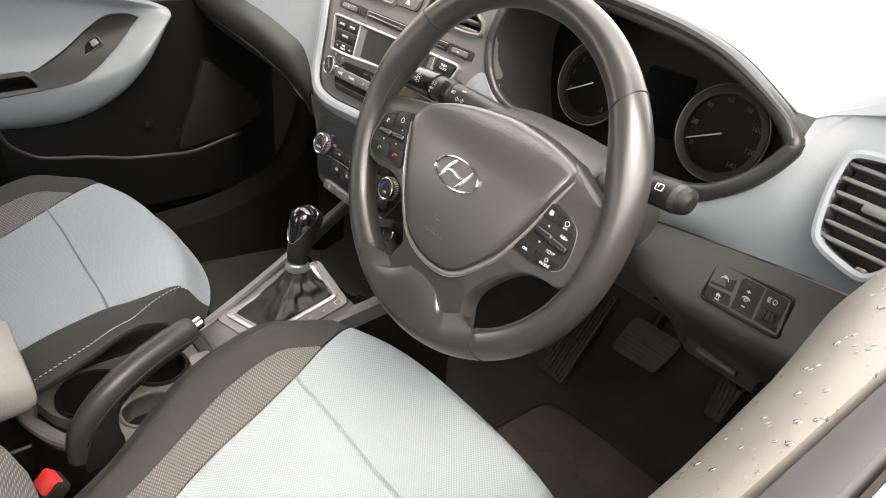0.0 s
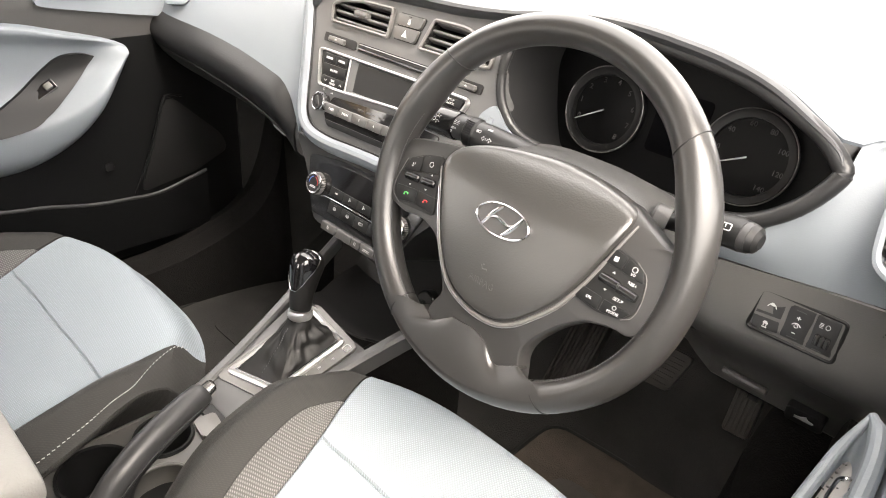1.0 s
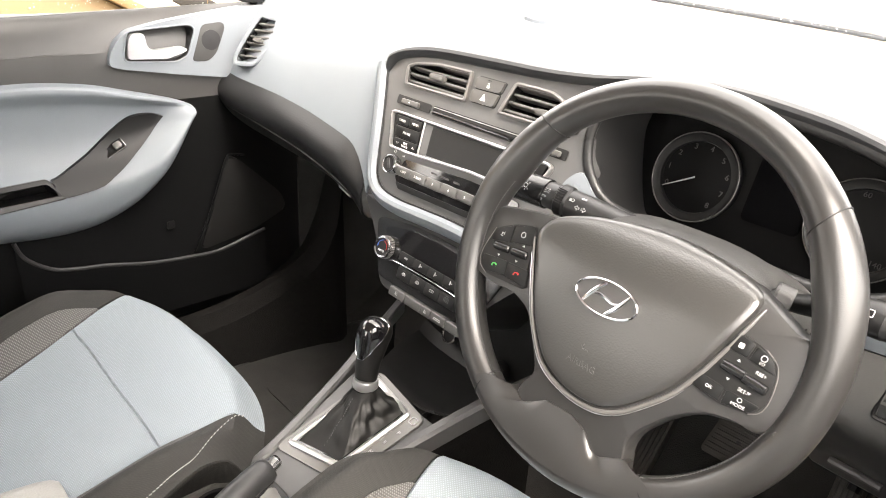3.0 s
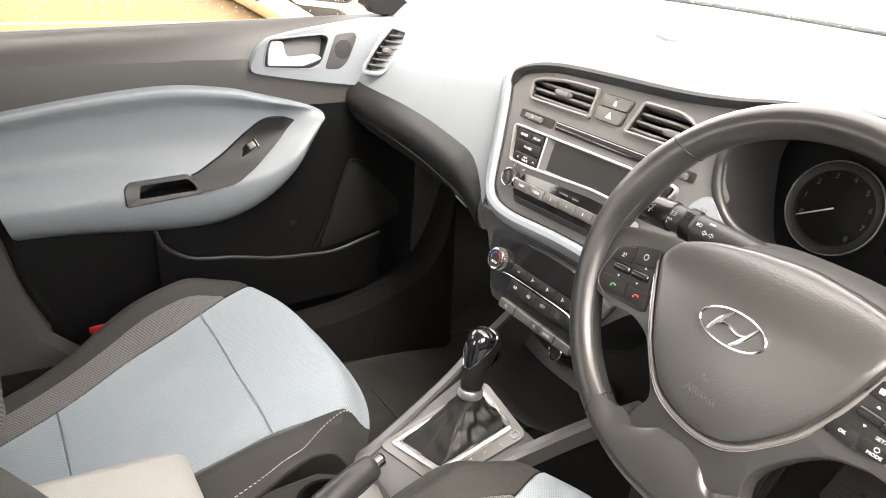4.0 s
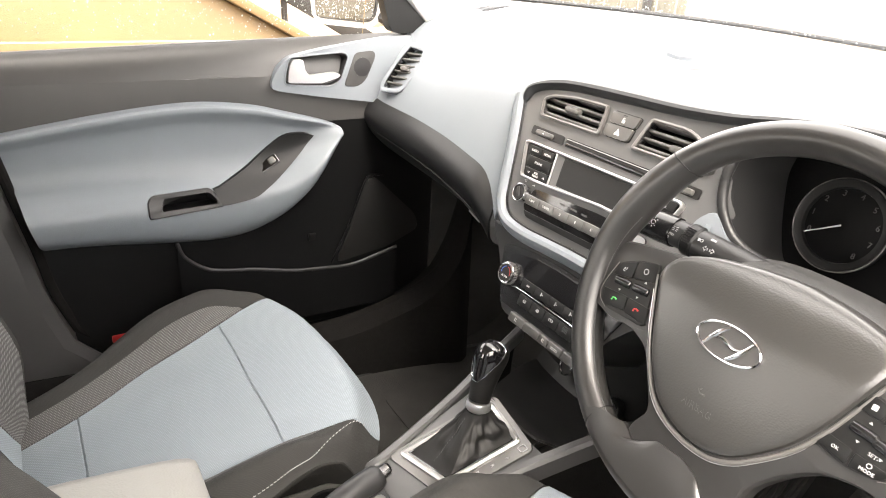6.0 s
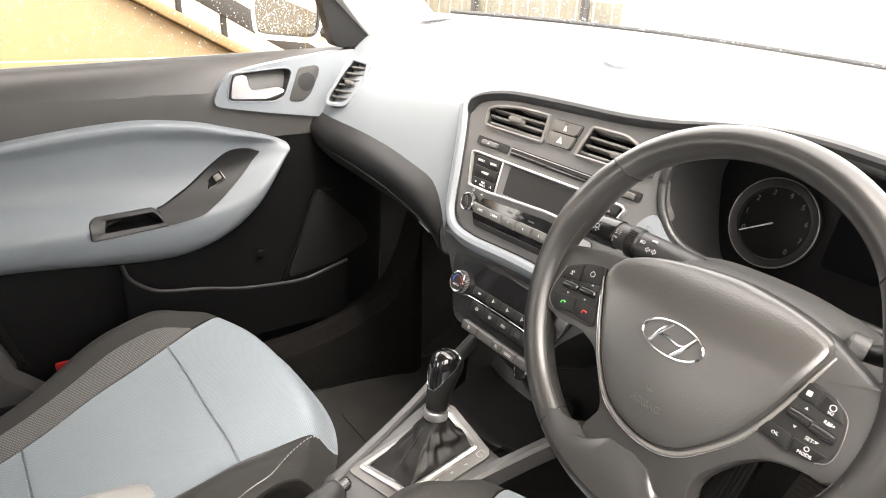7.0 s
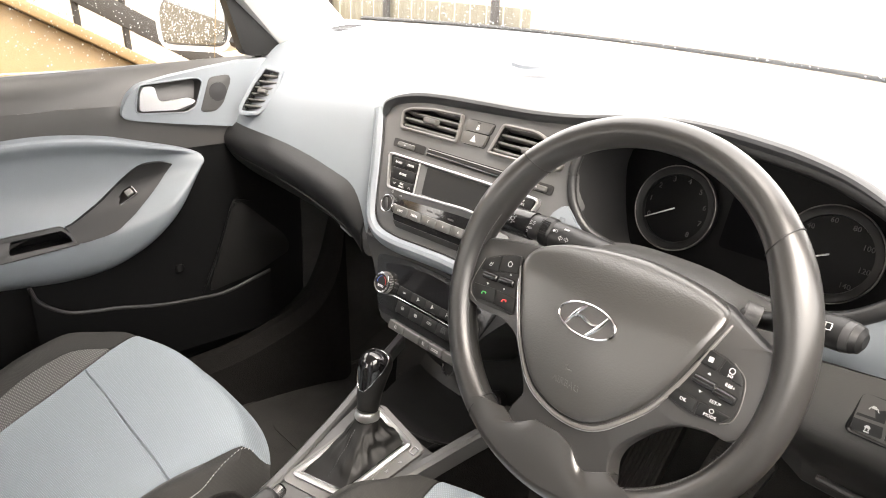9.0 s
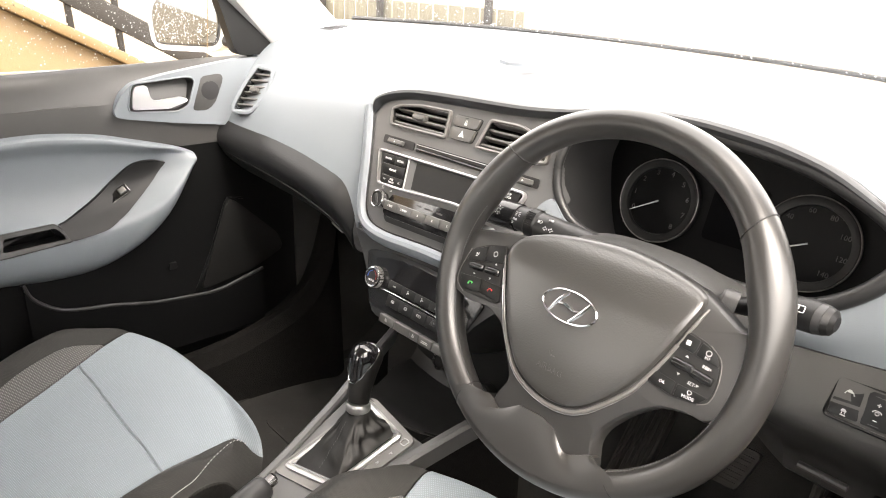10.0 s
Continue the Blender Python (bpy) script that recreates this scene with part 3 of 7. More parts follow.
# ---- centre stack ----
STACK_IN = rounded([(-0.2035, 0.240), (-0.194, 0.2015), (-0.180, 0.153), (-0.169, 0.110), (-0.1585, 0.081), (-0.138, 0.0655), (-0.097, 0.0610), (-0.045, 0.0635), (0.01, 0.066), (0.06, 0.0655), (0.11, 0.0615), (0.138, 0.066), (0.157, 0.085), (0.172, 0.125), (0.186, 0.160), (0.193, 0.184), (0.184, 0.205), (0.1795, 0.225), (0.1805, 0.2512), (0.184, 0.285),
                    (0.12, 0.286), (0.0, 0.282), (-0.11, 0.276), (-0.165, 0.267), (-0.192, 0.256)], 0.010, 3)
SURROUND = spline([(-0.2085, 0.246), (-0.203, 0.228), (-0.194, 0.2015), (-0.180, 0.153), (-0.169, 0.110), (-0.1585, 0.081), (-0.138, 0.0655), (-0.097, 0.0610), (-0.045, 0.0635), (0.01, 0.066), (0.06, 0.0655), (0.11, 0.0615), (0.138, 0.066), (0.157, 0.085), (0.170, 0.118), (0.178, 0.150), (0.181, 0.172)], 96)


def build_stack():
    s = thing("centre_stack", MS @ Vector((0, 0.1, 0)), "grey centre console stack framed by a pale U-shaped surround", "centre stack")
    part("face_panel", pierced(STACK_IN, [VENT_L, VENT_R], 0.05, MS, -0.002), STACK, s, "warm grey satin face panel")
    # pale surround: a rounded U along both sides and below
    rows, groove = [], []
    for i, p in enumerate(SURROUND):
        d = SURROUND[min(i + 1, 95)] - SURROUND[max(i - 1, 0)]
        out = np.array([d[1], -d[0]]) / np.linalg.norm(d)
        out = -out if out @ (p - np.array([0, 0.16])) < 0 else out
        side = smooth(0.07, 0.13, p[1]) * (p[0] < 0)
        thin = 1 - 0.65 * smooth(0.08, 0.16, p[1]) * (p[0] > 0)
        prof = [(0.0, -0.03), (0.0, -0.002), (0.0015, 0.003), (0.005, 0.0075), (0.011, 0.0085), (0.018, 0.004), (0.0235, -0.004), (0.0262, -0.016), (0.027, -0.05)]
        wide = [(0.0, -0.03), (0.0, -0.001), (0.002, 0.003), (0.007, 0.0065), (0.014, 0.006), (0.023, 0.0005), (0.031, -0.009), (0.037, -0.022), (0.040, -0.05)]
        rows.append([tuple(MS @ Vector((p[0] + out[0] * u * thin, p[1] + out[1] * u * thin, z))) for u, z in [(a[0] + (b[0] - a[0]) * side, a[1] + (b[1] - a[1]) * side) for a, b in zip(prof, wide)]])
        groove.append(tuple(MS @ Vector((p[0] - out[0] * 0.0006, p[1] - out[1] * 0.0006, -0.0005))))
    part("surround", grid(rows), LIGHT, s, "pale blue-grey surround")
    part("surround_edge", tube(groove, 0.0016, 8), DARK2, s, "dark joint inside the surround")
    # body below, with the climate panel's dark housing
    half = [(0.0, 0.050), (0.05, 0.048), (0.10, 0.043), (0.14, 0.042), (0.178, 0.047), (0.162, 0.0315), (0.141, 0.0125), (0.118, -0.014), (0.104, -0.040), (0.092, -0.060), (0.080, -0.068)]
    low = rounded([(-x, y) for x, y in half[::-1]] + half[1:], 0.006, 2)
    part("lower_housing", slab(low, 0.12, MS, -0.004, 0.006), HOUSING, s, "dark grey lower housing")
    # hazard and lock switches between the vents
    for nm, o, lab in (("lock_switch", [(-0.0201, 0.2450), (0.0262, 0.2456), (0.0306, 0.2604), (-0.0189, 0.2604)], "grey lock"), ("hazard_switch", [(-0.0203, 0.2262), (0.0219, 0.2266), (0.0259, 0.2438), (-0.0208, 0.2432)], "grey hazard")):
        h = thing(nm, MS @ Vector((0, 0.24, 0)), lab + " switch between the centre vents", "switch")
        part("well", slab(inset(rounded(o, 0.003), -0.0012), 0.012, MS, -0.0012), BLACK, h)
        cap = part("cap", slab(rounded(o, 0.003), 0.012, MS, 0.003, 0.0015), KEYCAP, h)
        cx, cy = sum(p[0] for p in o) / 4, sum(p[1] for p in o) / 4
        if nm == "hazard_switch":
            part("triangle_mark", joined(ring([(cx - 0.0052, cy - 0.0042), (cx + 0.0052, cy - 0.0042), (cx, cy + 0.0048)], 0.0013, 0.0006, MS, 0.0034), ring([(cx - 0.0022, cy - 0.0024), (cx + 0.0022, cy - 0.0024), (cx, cy + 0.0014)], 0.0006, 0.0006, MS, 0.0034)), PRINT, cap)
        else:
            part("lock_mark", joined(slab(rrect(cx, cy - 0.0030, 0.0050, 0.0036, 0.0006), 0.0006, MS, 0.0034), ring(rrect(cx, cy + 0.0002, 0.0034, 0.0040, 0.0016), 0.0006, 0.0006, MS, 0.0034)), PRINT, cap)
            part("indicator_bar", slab(rrect(cx, cy + 0.0052, 0.0065, 0.0012, 0.0005), 0.0006, MS, 0.0034), BLACK, cap)
    return s


build_stack()


def build_radio():
    r = thing("car_radio", MS @ Vector((0, 0.14, 0)), "grey car radio with dark display and silver frame", "radio")
    # recesses with the eject and tune buttons, and the disc slot between them
    for x0, x1, b0, b1 in ((-0.1640, -0.0905, -0.1500, -0.1130), (0.1080, 0.1555, 0.1170, 0.1470)):
        part("slot_recess", slab(rrect((x0 + x1) / 2, 0.1985, x1 - x0, 0.0130, 0.003), 0.006, MS, -0.0005), BLACK, r)
        b = part("strip_button", slab(rrect((b0 + b1) / 2, 0.1976, b1 - b0, 0.0078, 0.0025), 0.008, MS, 0.0045, 0.0022, 3), KEYCAP, r, "rounded grey button")
        part("eject_mark", slab([((b0 + b1) / 2 - 0.002, 0.1970), ((b0 + b1) / 2 + 0.002, 0.1970), ((b0 + b1) / 2, 0.1992)], 0.0004, MS, 0.0048), PRINT, b)
    part("disc_slot", slab(rrect(0.010, 0.1985, 0.190, 0.0130, 0.002), 0.01, MS, -0.0004), BLACK, r, "black disc slot")
    part("slot_blade", slab(rrect(0.010, 0.1962, 0.186, 0.0050, 0.002), 0.01, MS, 0.0022, 0.0015), GLOSS, r, "glossy disc slot lip")
    part("slot_edge", slab(rrect(0.010, 0.2030, 0.188, 0.0008, 0.0003), 0.002, MS, 0.0006), SILVER, r)
    # silver frame round the button fields and the display
    fr = rounded([(-0.1470, 0.1275), (-0.0820, 0.1290), (0.0215, 0.1360), (0.09, 0.1345), (0.1240, 0.1330), (0.1440, 0.1780), (0.1390, 0.1840), (0.04, 0.1838), (-0.0882, 0.1826), (-0.1570, 0.1822), (-0.1640, 0.1785)], 0.006, 3)
    part("radio_frame", ring(fr, 0.0036, 0.008, MS, 0.004, 0.001), SILVER, r, "satin silver frame")
    part("radio_back", slab(inset(fr, 0.003), 0.008, MS, 0.0), DARK2, r)
    part("divider", slab([(-0.0855, 0.1300), (-0.0825, 0.1300), (-0.0868, 0.1800), (-0.0898, 0.1800)], 0.006, MS, 0.0045, 0.001), SILVER, r)
    part("divider", slab([(0.0880, 0.1350), (0.0905, 0.1350), (0.0945, 0.1810), (0.0920, 0.1810)], 0.006, MS, 0.0045, 0.001), SILVER, r)
    # display sunk behind sloping cheeks
    o = [(-0.0825, 0.1330), (0.0215, 0.1388), (0.0870, 0.1380), (0.0910, 0.1805), (-0.0866, 0.1792)]
    i = [(-0.0580, 0.1385), (0.0230, 0.1410), (0.0650, 0.1405), (0.0670, 0.1765), (-0.0590, 0.1745)]
    part("display_surround", grid([[tuple(MS @ Vector((x, y, 0.0032))) for x, y in o], [tuple(MS @ Vector((x, y, -0.0035))) for x, y in i]], closed=True), STACK, r, "sloping grey display surround")
    part("display", slab(i, 0.004, MS, -0.0030), SCREEN, r, "dark blank display")
    for pts, t in (([(-0.1462, 0.1635), (-0.1195, 0.1640), (-0.1205, 0.1768), (-0.1495, 0.1764)], "RADIO"), ([(-0.1188, 0.1640), (-0.0915, 0.1645), (-0.0922, 0.1772), (-0.1198, 0.1768)], "MEDIA"),
                   ([(-0.1420, 0.1458), (-0.0900, 0.1468), (-0.0912, 0.1628), (-0.1455, 0.1618)], "PHONE"), ([(-0.1382, 0.1305), (-0.0882, 0.1318), (-0.0896, 0.1452), (-0.1414, 0.1440)], "SEEK\nTRACK"),
                   ([(0.0955, 0.1660), (0.1330, 0.1665), (0.1370, 0.1800), (0.0975, 0.1795)], "SETUP\nCLOCK"), ([(0.0930, 0.1500), (0.1260, 0.1505), (0.1320, 0.1645), (0.0950, 0.1640)], "DISP"), ([(0.0905, 0.1360), (0.1190, 0.1360), (0.1250, 0.1490), (0.0925, 0.1485)], "")):
        b = part("button", slab(rounded(pts, 0.0015, 2), 0.006, MS, 0.0042, 0.0012), DARK2, r)
        cx, cy = sum(p[0] for p in pts) / 4, sum(p[1] for p in pts) / 4
        if t:
            lettering(t, 0.0050 if "\n" not in t else 0.0043, at2(MS, cx, cy, 0.0045), PRINT, b)
    for x, a in ((-0.1310, 1), (-0.0965, -1)):
        part("seek_mark", tube([tuple(MS @ Vector((x + dx, 0.1378 + dy * a, 0.0044))) for dx, dy in ((-0.0022, 0.0012), (0, -0.0014), (0.0022, 0.0012))], 0.0004, 5), PRINT, r)
    # knobs and preset row
    for x in (-0.127, 0.118):
        m = at2(MS, x, 0.1055, 0)
        k = part("knob", turned([(0.0125, -0.004), (0.0125, 0.010), (0.0110, 0.0125), (0.0095, 0.0118), (0.0, 0.0118)], m), BLACK, r)
        part("knob_ring", collar_ring([(0.0128, 0.002), (0.0142, 0.003), (0.0142, 0.0105), (0.0136, 0.0124), (0.0128, 0.0128), (0.0120, 0.0120), (0.0122, 0.002)], m, 56), CHROME, k, "chrome knob ring")
        part("knob_grip", slab(rrect(0, 0, 0.0052, 0.0170, 0.0022), 0.004, m @ pose(0, 0, 0, 0, 0, 28), 0.0140, 0.0012), HOUSING, k)
        if x < 0:
            part("power_mark", ring(circle(x - 0.006, 0.1245, 0.0024, 14), 0.0006, 0.0004, MS, 0.001), PRINT, r)
            part("volume_mark", slab([(x + 0.010, 0.1215), (x + 0.0165, 0.1215), (x + 0.0165, 0.1242)], 0.0004, MS, 0.001), PRINT, r)
    part("preset_well", slab(rounded([(-0.1200, 0.0905), (-0.1060, 0.0780), (0.10, 0.0840), (0.116, 0.094), (0.112, 0.1250), (0.02, 0.1270), (-0.1080, 0.1190)], 0.006), 0.008, MS, 0.0006), GLOSS, r, "gloss black preset strip")
    for i in range(6):
        x = -0.0990 + 0.0318 * i
        b = part("preset_button", slab(rrect(x, 0.1010 + 0.0007 * i, 0.0312, 0.0140, 0.0015), 0.008, MS, 0.0060, 0.0028, 3), KEYCAP, r, "rounded grey preset button")
        lettering(("1 RPT", "2 RDM", "3", "4", "5", "6")[i], 0.0050, at2(MS, x, 0.1012 + 0.0007 * i, 0.0064), PRINT, b)
    for x, w in ((-0.043, 0.012), (-0.022, 0.018), (0.002, 0.012)):
        part("bar_mark", slab(rrect(x, 0.1165, w, 0.0024, 0.001), 0.0005, MS, 0.0010), GREYPRINT, r)
    part("lower_strip", slab(rounded([(-0.1130, 0.0835), (-0.1030, 0.0755), (0.06, 0.0800), (0.10, 0.0850), (0.06, 0.0880)], 0.003), 0.006, MS, 0.0026, 0.001), DARK2, r)


build_radio()


def build_climate():
    c = thing("climate_control", MS @ Vector((0, -0.02, 0)), "black climate control panel with two chrome-ringed dials", "climate control")
    half = [(0.0, 0.0375), (0.06, 0.0355), (0.117, 0.0275), (0.1290, 0.0215), (0.1090, -0.0265), (0.0930, -0.0520), (0.0850, -0.0560)]
    face = rounded([(-x, y) for x, y in half[::-1]] + half[1:], 0.006, 3)
    part("panel", slab(face, 0.014, MS, -0.0010, 0.002), CLIMATE, c, "satin black panel")
    half = [(0.0, 0.0310), (0.05, 0.0290), (0.088, 0.0215), (0.104, 0.0160), (0.092, -0.0030), (0.05, -0.0040), (0.0, -0.0045)]
    part("display", slab(rounded([(-x, y) for x, y in half[::-1]][1:-1] + half, 0.003, 2), 0.004, MS, 0.0006), GLOSS, c, "gloss black display window")
    blue = surface("blue_print", (0.05, 0.15, 0.6), 0.5)
    for x in (-0.089, 0.094):
        m = at2(MS, x, -0.011, 0)
        k = part("dial", turned([(0.0142, -0.004), (0.0142, 0.0100), (0.0125, 0.0112), (0.0, 0.0112)], m), BLACK, c)
        part("dial_ring", collar_ring([(0.0142, 0.0), (0.0163, 0.0005), (0.0167, 0.0095), (0.0160, 0.0122), (0.0146, 0.0132), (0.0132, 0.0122), (0.0136, 0.0)], m, 64), CHROME, k, "chrome dial ring")
        grip = bmesh.new()
        for q in range(40):
            a = 2 * math.pi * q / 40
            bmesh.ops.create_cube(grip, size=1, matrix=m @ pose(0.0166 * math.cos(a), 0.0166 * math.sin(a), 0.0050, 0, 0, math.degrees(a)) @ Matrix.Diagonal((0.0010, 0.0011, 0.0072, 1)))
        tagged(part("knurling", grip, TITAN, k), kind="stuff")
        lettering("AUTO" if x < 0 else "OFF", 0.0048, at2(MS, x, -0.0165, 0.0114), PRINT, k)
        for a0, a1, mt in ((100, 190, blue), (-10, 80, RED)):
            part("scale_arc", tube([tuple(MS @ Vector((x + 0.0098 * math.cos(radians(a)), -0.011 + 0.0098 * math.sin(radians(a)), 0.0114))) for a in range(a0, a1 + 1, 10)], 0.00055, 5), mt, k)
    part("bright_line", tube([tuple(MS @ Vector((x, y, 0.0016))) for x, y in spline([(-0.0745, -0.0262), (-0.064, -0.0232), (-0.03, -0.0222), (0.0, -0.0220), (0.03, -0.0222), (0.064, -0.0232), (0.0745, -0.0262)], 30)], 0.0011, 6), CHROME, c, "chrome line")

    def faces(x, y, m, b, kind):
        if kind == "screen":
            part("mark", joined(ring(rrect(x, y, 0.0066, 0.0046, 0.0020), 0.0005, 0.0004, m, 0.0021), *[slab(rrect(x + 0.0016 * q, y - 0.0004, 0.0005, 0.0030, 0.0002), 0.0004, m, 0.0021) for q in (-1, 0, 1)]), PRINT, b)
        elif kind == "car":
            part("mark", joined(ring(rrect(x, y, 0.0090, 0.0036, 0.0017), 0.0005, 0.0004, m, 0.0021), slab(rrect(x, y + 0.0003, 0.0034, 0.0006, 0.0002), 0.0004, m, 0.0021)), PRINT, b)
        else:
            part("mark", joined(slab(circle(x - 0.0010, y + 0.0024, 0.0010, 8), 0.0004, m, 0.0021), slab([(x - 0.0020, y + 0.0010), (x - 0.0024, y - 0.0026), (x - 0.0014, y - 0.0026), (x - 0.0006, y - 0.0004), (x + 0.0026, y - 0.0004), (x + 0.0026, y + 0.0004), (x - 0.0010, y + 0.0012)], 0.0004, m, 0.0021)), PRINT, b)
    for i in range(5):
        x = -0.0440 + 0.0312 * i
        b = part("mode_button", slab(rrect(x, -0.0118, 0.0306, 0.0135, 0.0010), 0.005, MS, 0.0016, 0.0006), DARK2, c)
        if i == 0:
            lettering("OFF", 0.0036, at2(MS, x, -0.0118, 0.0020), PRINT, b)
        elif i < 4:
            faces(x, -0.0110, MS, b, "seat")
    for i in range(5):
        x = -0.0390 + 0.0300 * i
        b = part("mode_button", slab(rrect(x, -0.0352, 0.0294, 0.0170, 0.0010), 0.005, MS, 0.0016, 0.0006), DARK2, c)
        part("indicator_bar", slab(rrect(x, -0.0290, 0.0060, 0.0007, 0.0003), 0.0004, MS, 0.0020), GREYPRINT, b)
        if i < 3:
            faces(x, -0.0340, MS, b, ("screen", "screen", "car")[i])
        else:
            part("mark", joined(*[slab(rrect(x, -0.0370 + 0.0014 * q, 0.010, 0.0005, 0.0002), 0.0004, MS, 0.0020) for q in range(5)]), GREYPRINT, b)
    # switch row below
    for i, (x, w) in enumerate(((-0.0375, 0.0345), (-0.0020, 0.0345), (0.0255, 0.0190), (0.0500, 0.0285), (0.0800, 0.0290))):
        b = part("row_switch", slab(rrect(x, -0.0635, w, 0.0130, 0.0020), 0.03, MS, 0.0060, 0.0035, 3), KEYCAP, c, "grey row switch")
        if i in (0, 2):
            part("mark", joined(slab([(x - 0.0020, -0.0605), (x - 0.0028, -0.0650), (x + 0.0022, -0.0655), (x + 0.0022, -0.0648), (x - 0.0012, -0.0640), (x - 0.0008, -0.0605)], 0.0005, MS, 0.0064), slab(rrect(x + 0.0014, -0.0620, 0.0005, 0.0026, 0.0002), 0.0005, MS, 0.0064)), PRINT, b)
        elif i == 3:
            part("mark", joined(*[slab(rrect(x, -0.0650 + 0.0022 * q, 0.014, 0.0011, 0.0003), 0.0005, MS, 0.0064) for q in range(2)]), PRINT, b)


build_climate()


# ---- instrument cluster ----
def build_cluster():
    c = thing("instrument_cluster", (0.36, 0.31, 0.96), "unlit black instrument cluster with two round dials", "instrument cluster")
    part("face", slab(rounded([(0.16, -0.075), (0.55, -0.075), (0.560, 0.035), (0.500, 0.082), (0.40, 0.098), (0.17, 0.100)], 0.03), 0.01, MG, -0.006), DIALFACE, c)
    part("centre_display", slab(rrect(0.358, 0.004, 0.065, 0.075, 0.006), 0.004, MG, -0.002), SCREEN, c, "dark centre display")
    for cx, cy, r, nums, a0, a1, hand in ((0.2600, -0.0035, 0.053, ["0", "1", "2", "3", "4", "5", "6", "7", "8"], 205, -48, 210), (0.448, -0.0045, 0.053, ["0", "20", "40", "60", "80", "100", "120", "140"], 215, -50, 206)):
        d = part("dial", turned([(r, -0.006), (r, 0.0), (0, 0.0005)], at2(MG, cx, cy, 0), 48), DIALFACE, c)
        part("dial_ring", collar_ring([(r - 0.0005, -0.002), (r + 0.0015, 0.002), (r + 0.0015, 0.006), (r - 0.0005, 0.008), (r - 0.0030, 0.0066), (r - 0.0090, 0.0058), (r - 0.0100, 0.0)], at2(MG, cx, cy, 0), 64), DARK2, d, "grey dial ring")
        part("dial_edge", tube([tuple(MG @ Vector((cx + (r + 0.001) * math.cos(2 * math.pi * k / 64), cy + (r + 0.001) * math.sin(2 * math.pi * k / 64), 0.007))) for k in range(64)], 0.0007, 6, closed=True), TITAN, d)
        for i, s in enumerate(nums):
            a = radians(a0 + (a1 - a0) * i / (len(nums) - 1))
            lettering(s, 0.0095 if len(nums) == 9 else 0.0085, at2(MG, cx + 0.0375 * math.cos(a), cy + 0.0375 * math.sin(a), 0.0016), GREYPRINT, d, name="number")
        a = radians(hand)
        part("needle", tube([tuple(MG @ Vector((cx + q * math.cos(a), cy + q * math.sin(a), 0.005))) for q in (0.0, 0.042)], [0.0011, 0.0006], 6), PRINT, d, "white needle")
    return c


build_cluster()


# ---- steering wheel ----
def wl(x, y, z=0.0):
    return tuple(MW @ Vector((x, y, z)))


PAD_OUT = [(-0.0977, 0.012), (-0.0748, -0.0415), (-0.0591, -0.0712), (-0.0372, -0.0977), (-0.0075, -0.1091), (0.0212, -0.1096), (0.0416, -0.1014), (0.0586, -0.0866), (0.0784, -0.0643), (0.0921, -0.0392), (0.1017, -0.0151), (0.1101, 0.0096), (0.1149, 0.0267), (0.1116, 0.035), (0.0995, 0.0410), (0.0667, 0.0485), (0.0201, 0.0535), (-0.022, 0.0495), (-0.0575, 0.0425), (-0.0873, 0.0302)]


def pad_z(x, y):
    """How far the face of the wheel's middle stands back from the hub plane."""
    return -0.0020 - 6.5 * max(0.0, y + 0.004) ** 2 - 60.0 * max(0.0, y - 0.012) ** 3 - 0.9 * max(0.0, -y - 0.03) ** 2 - 0.35 * x * x


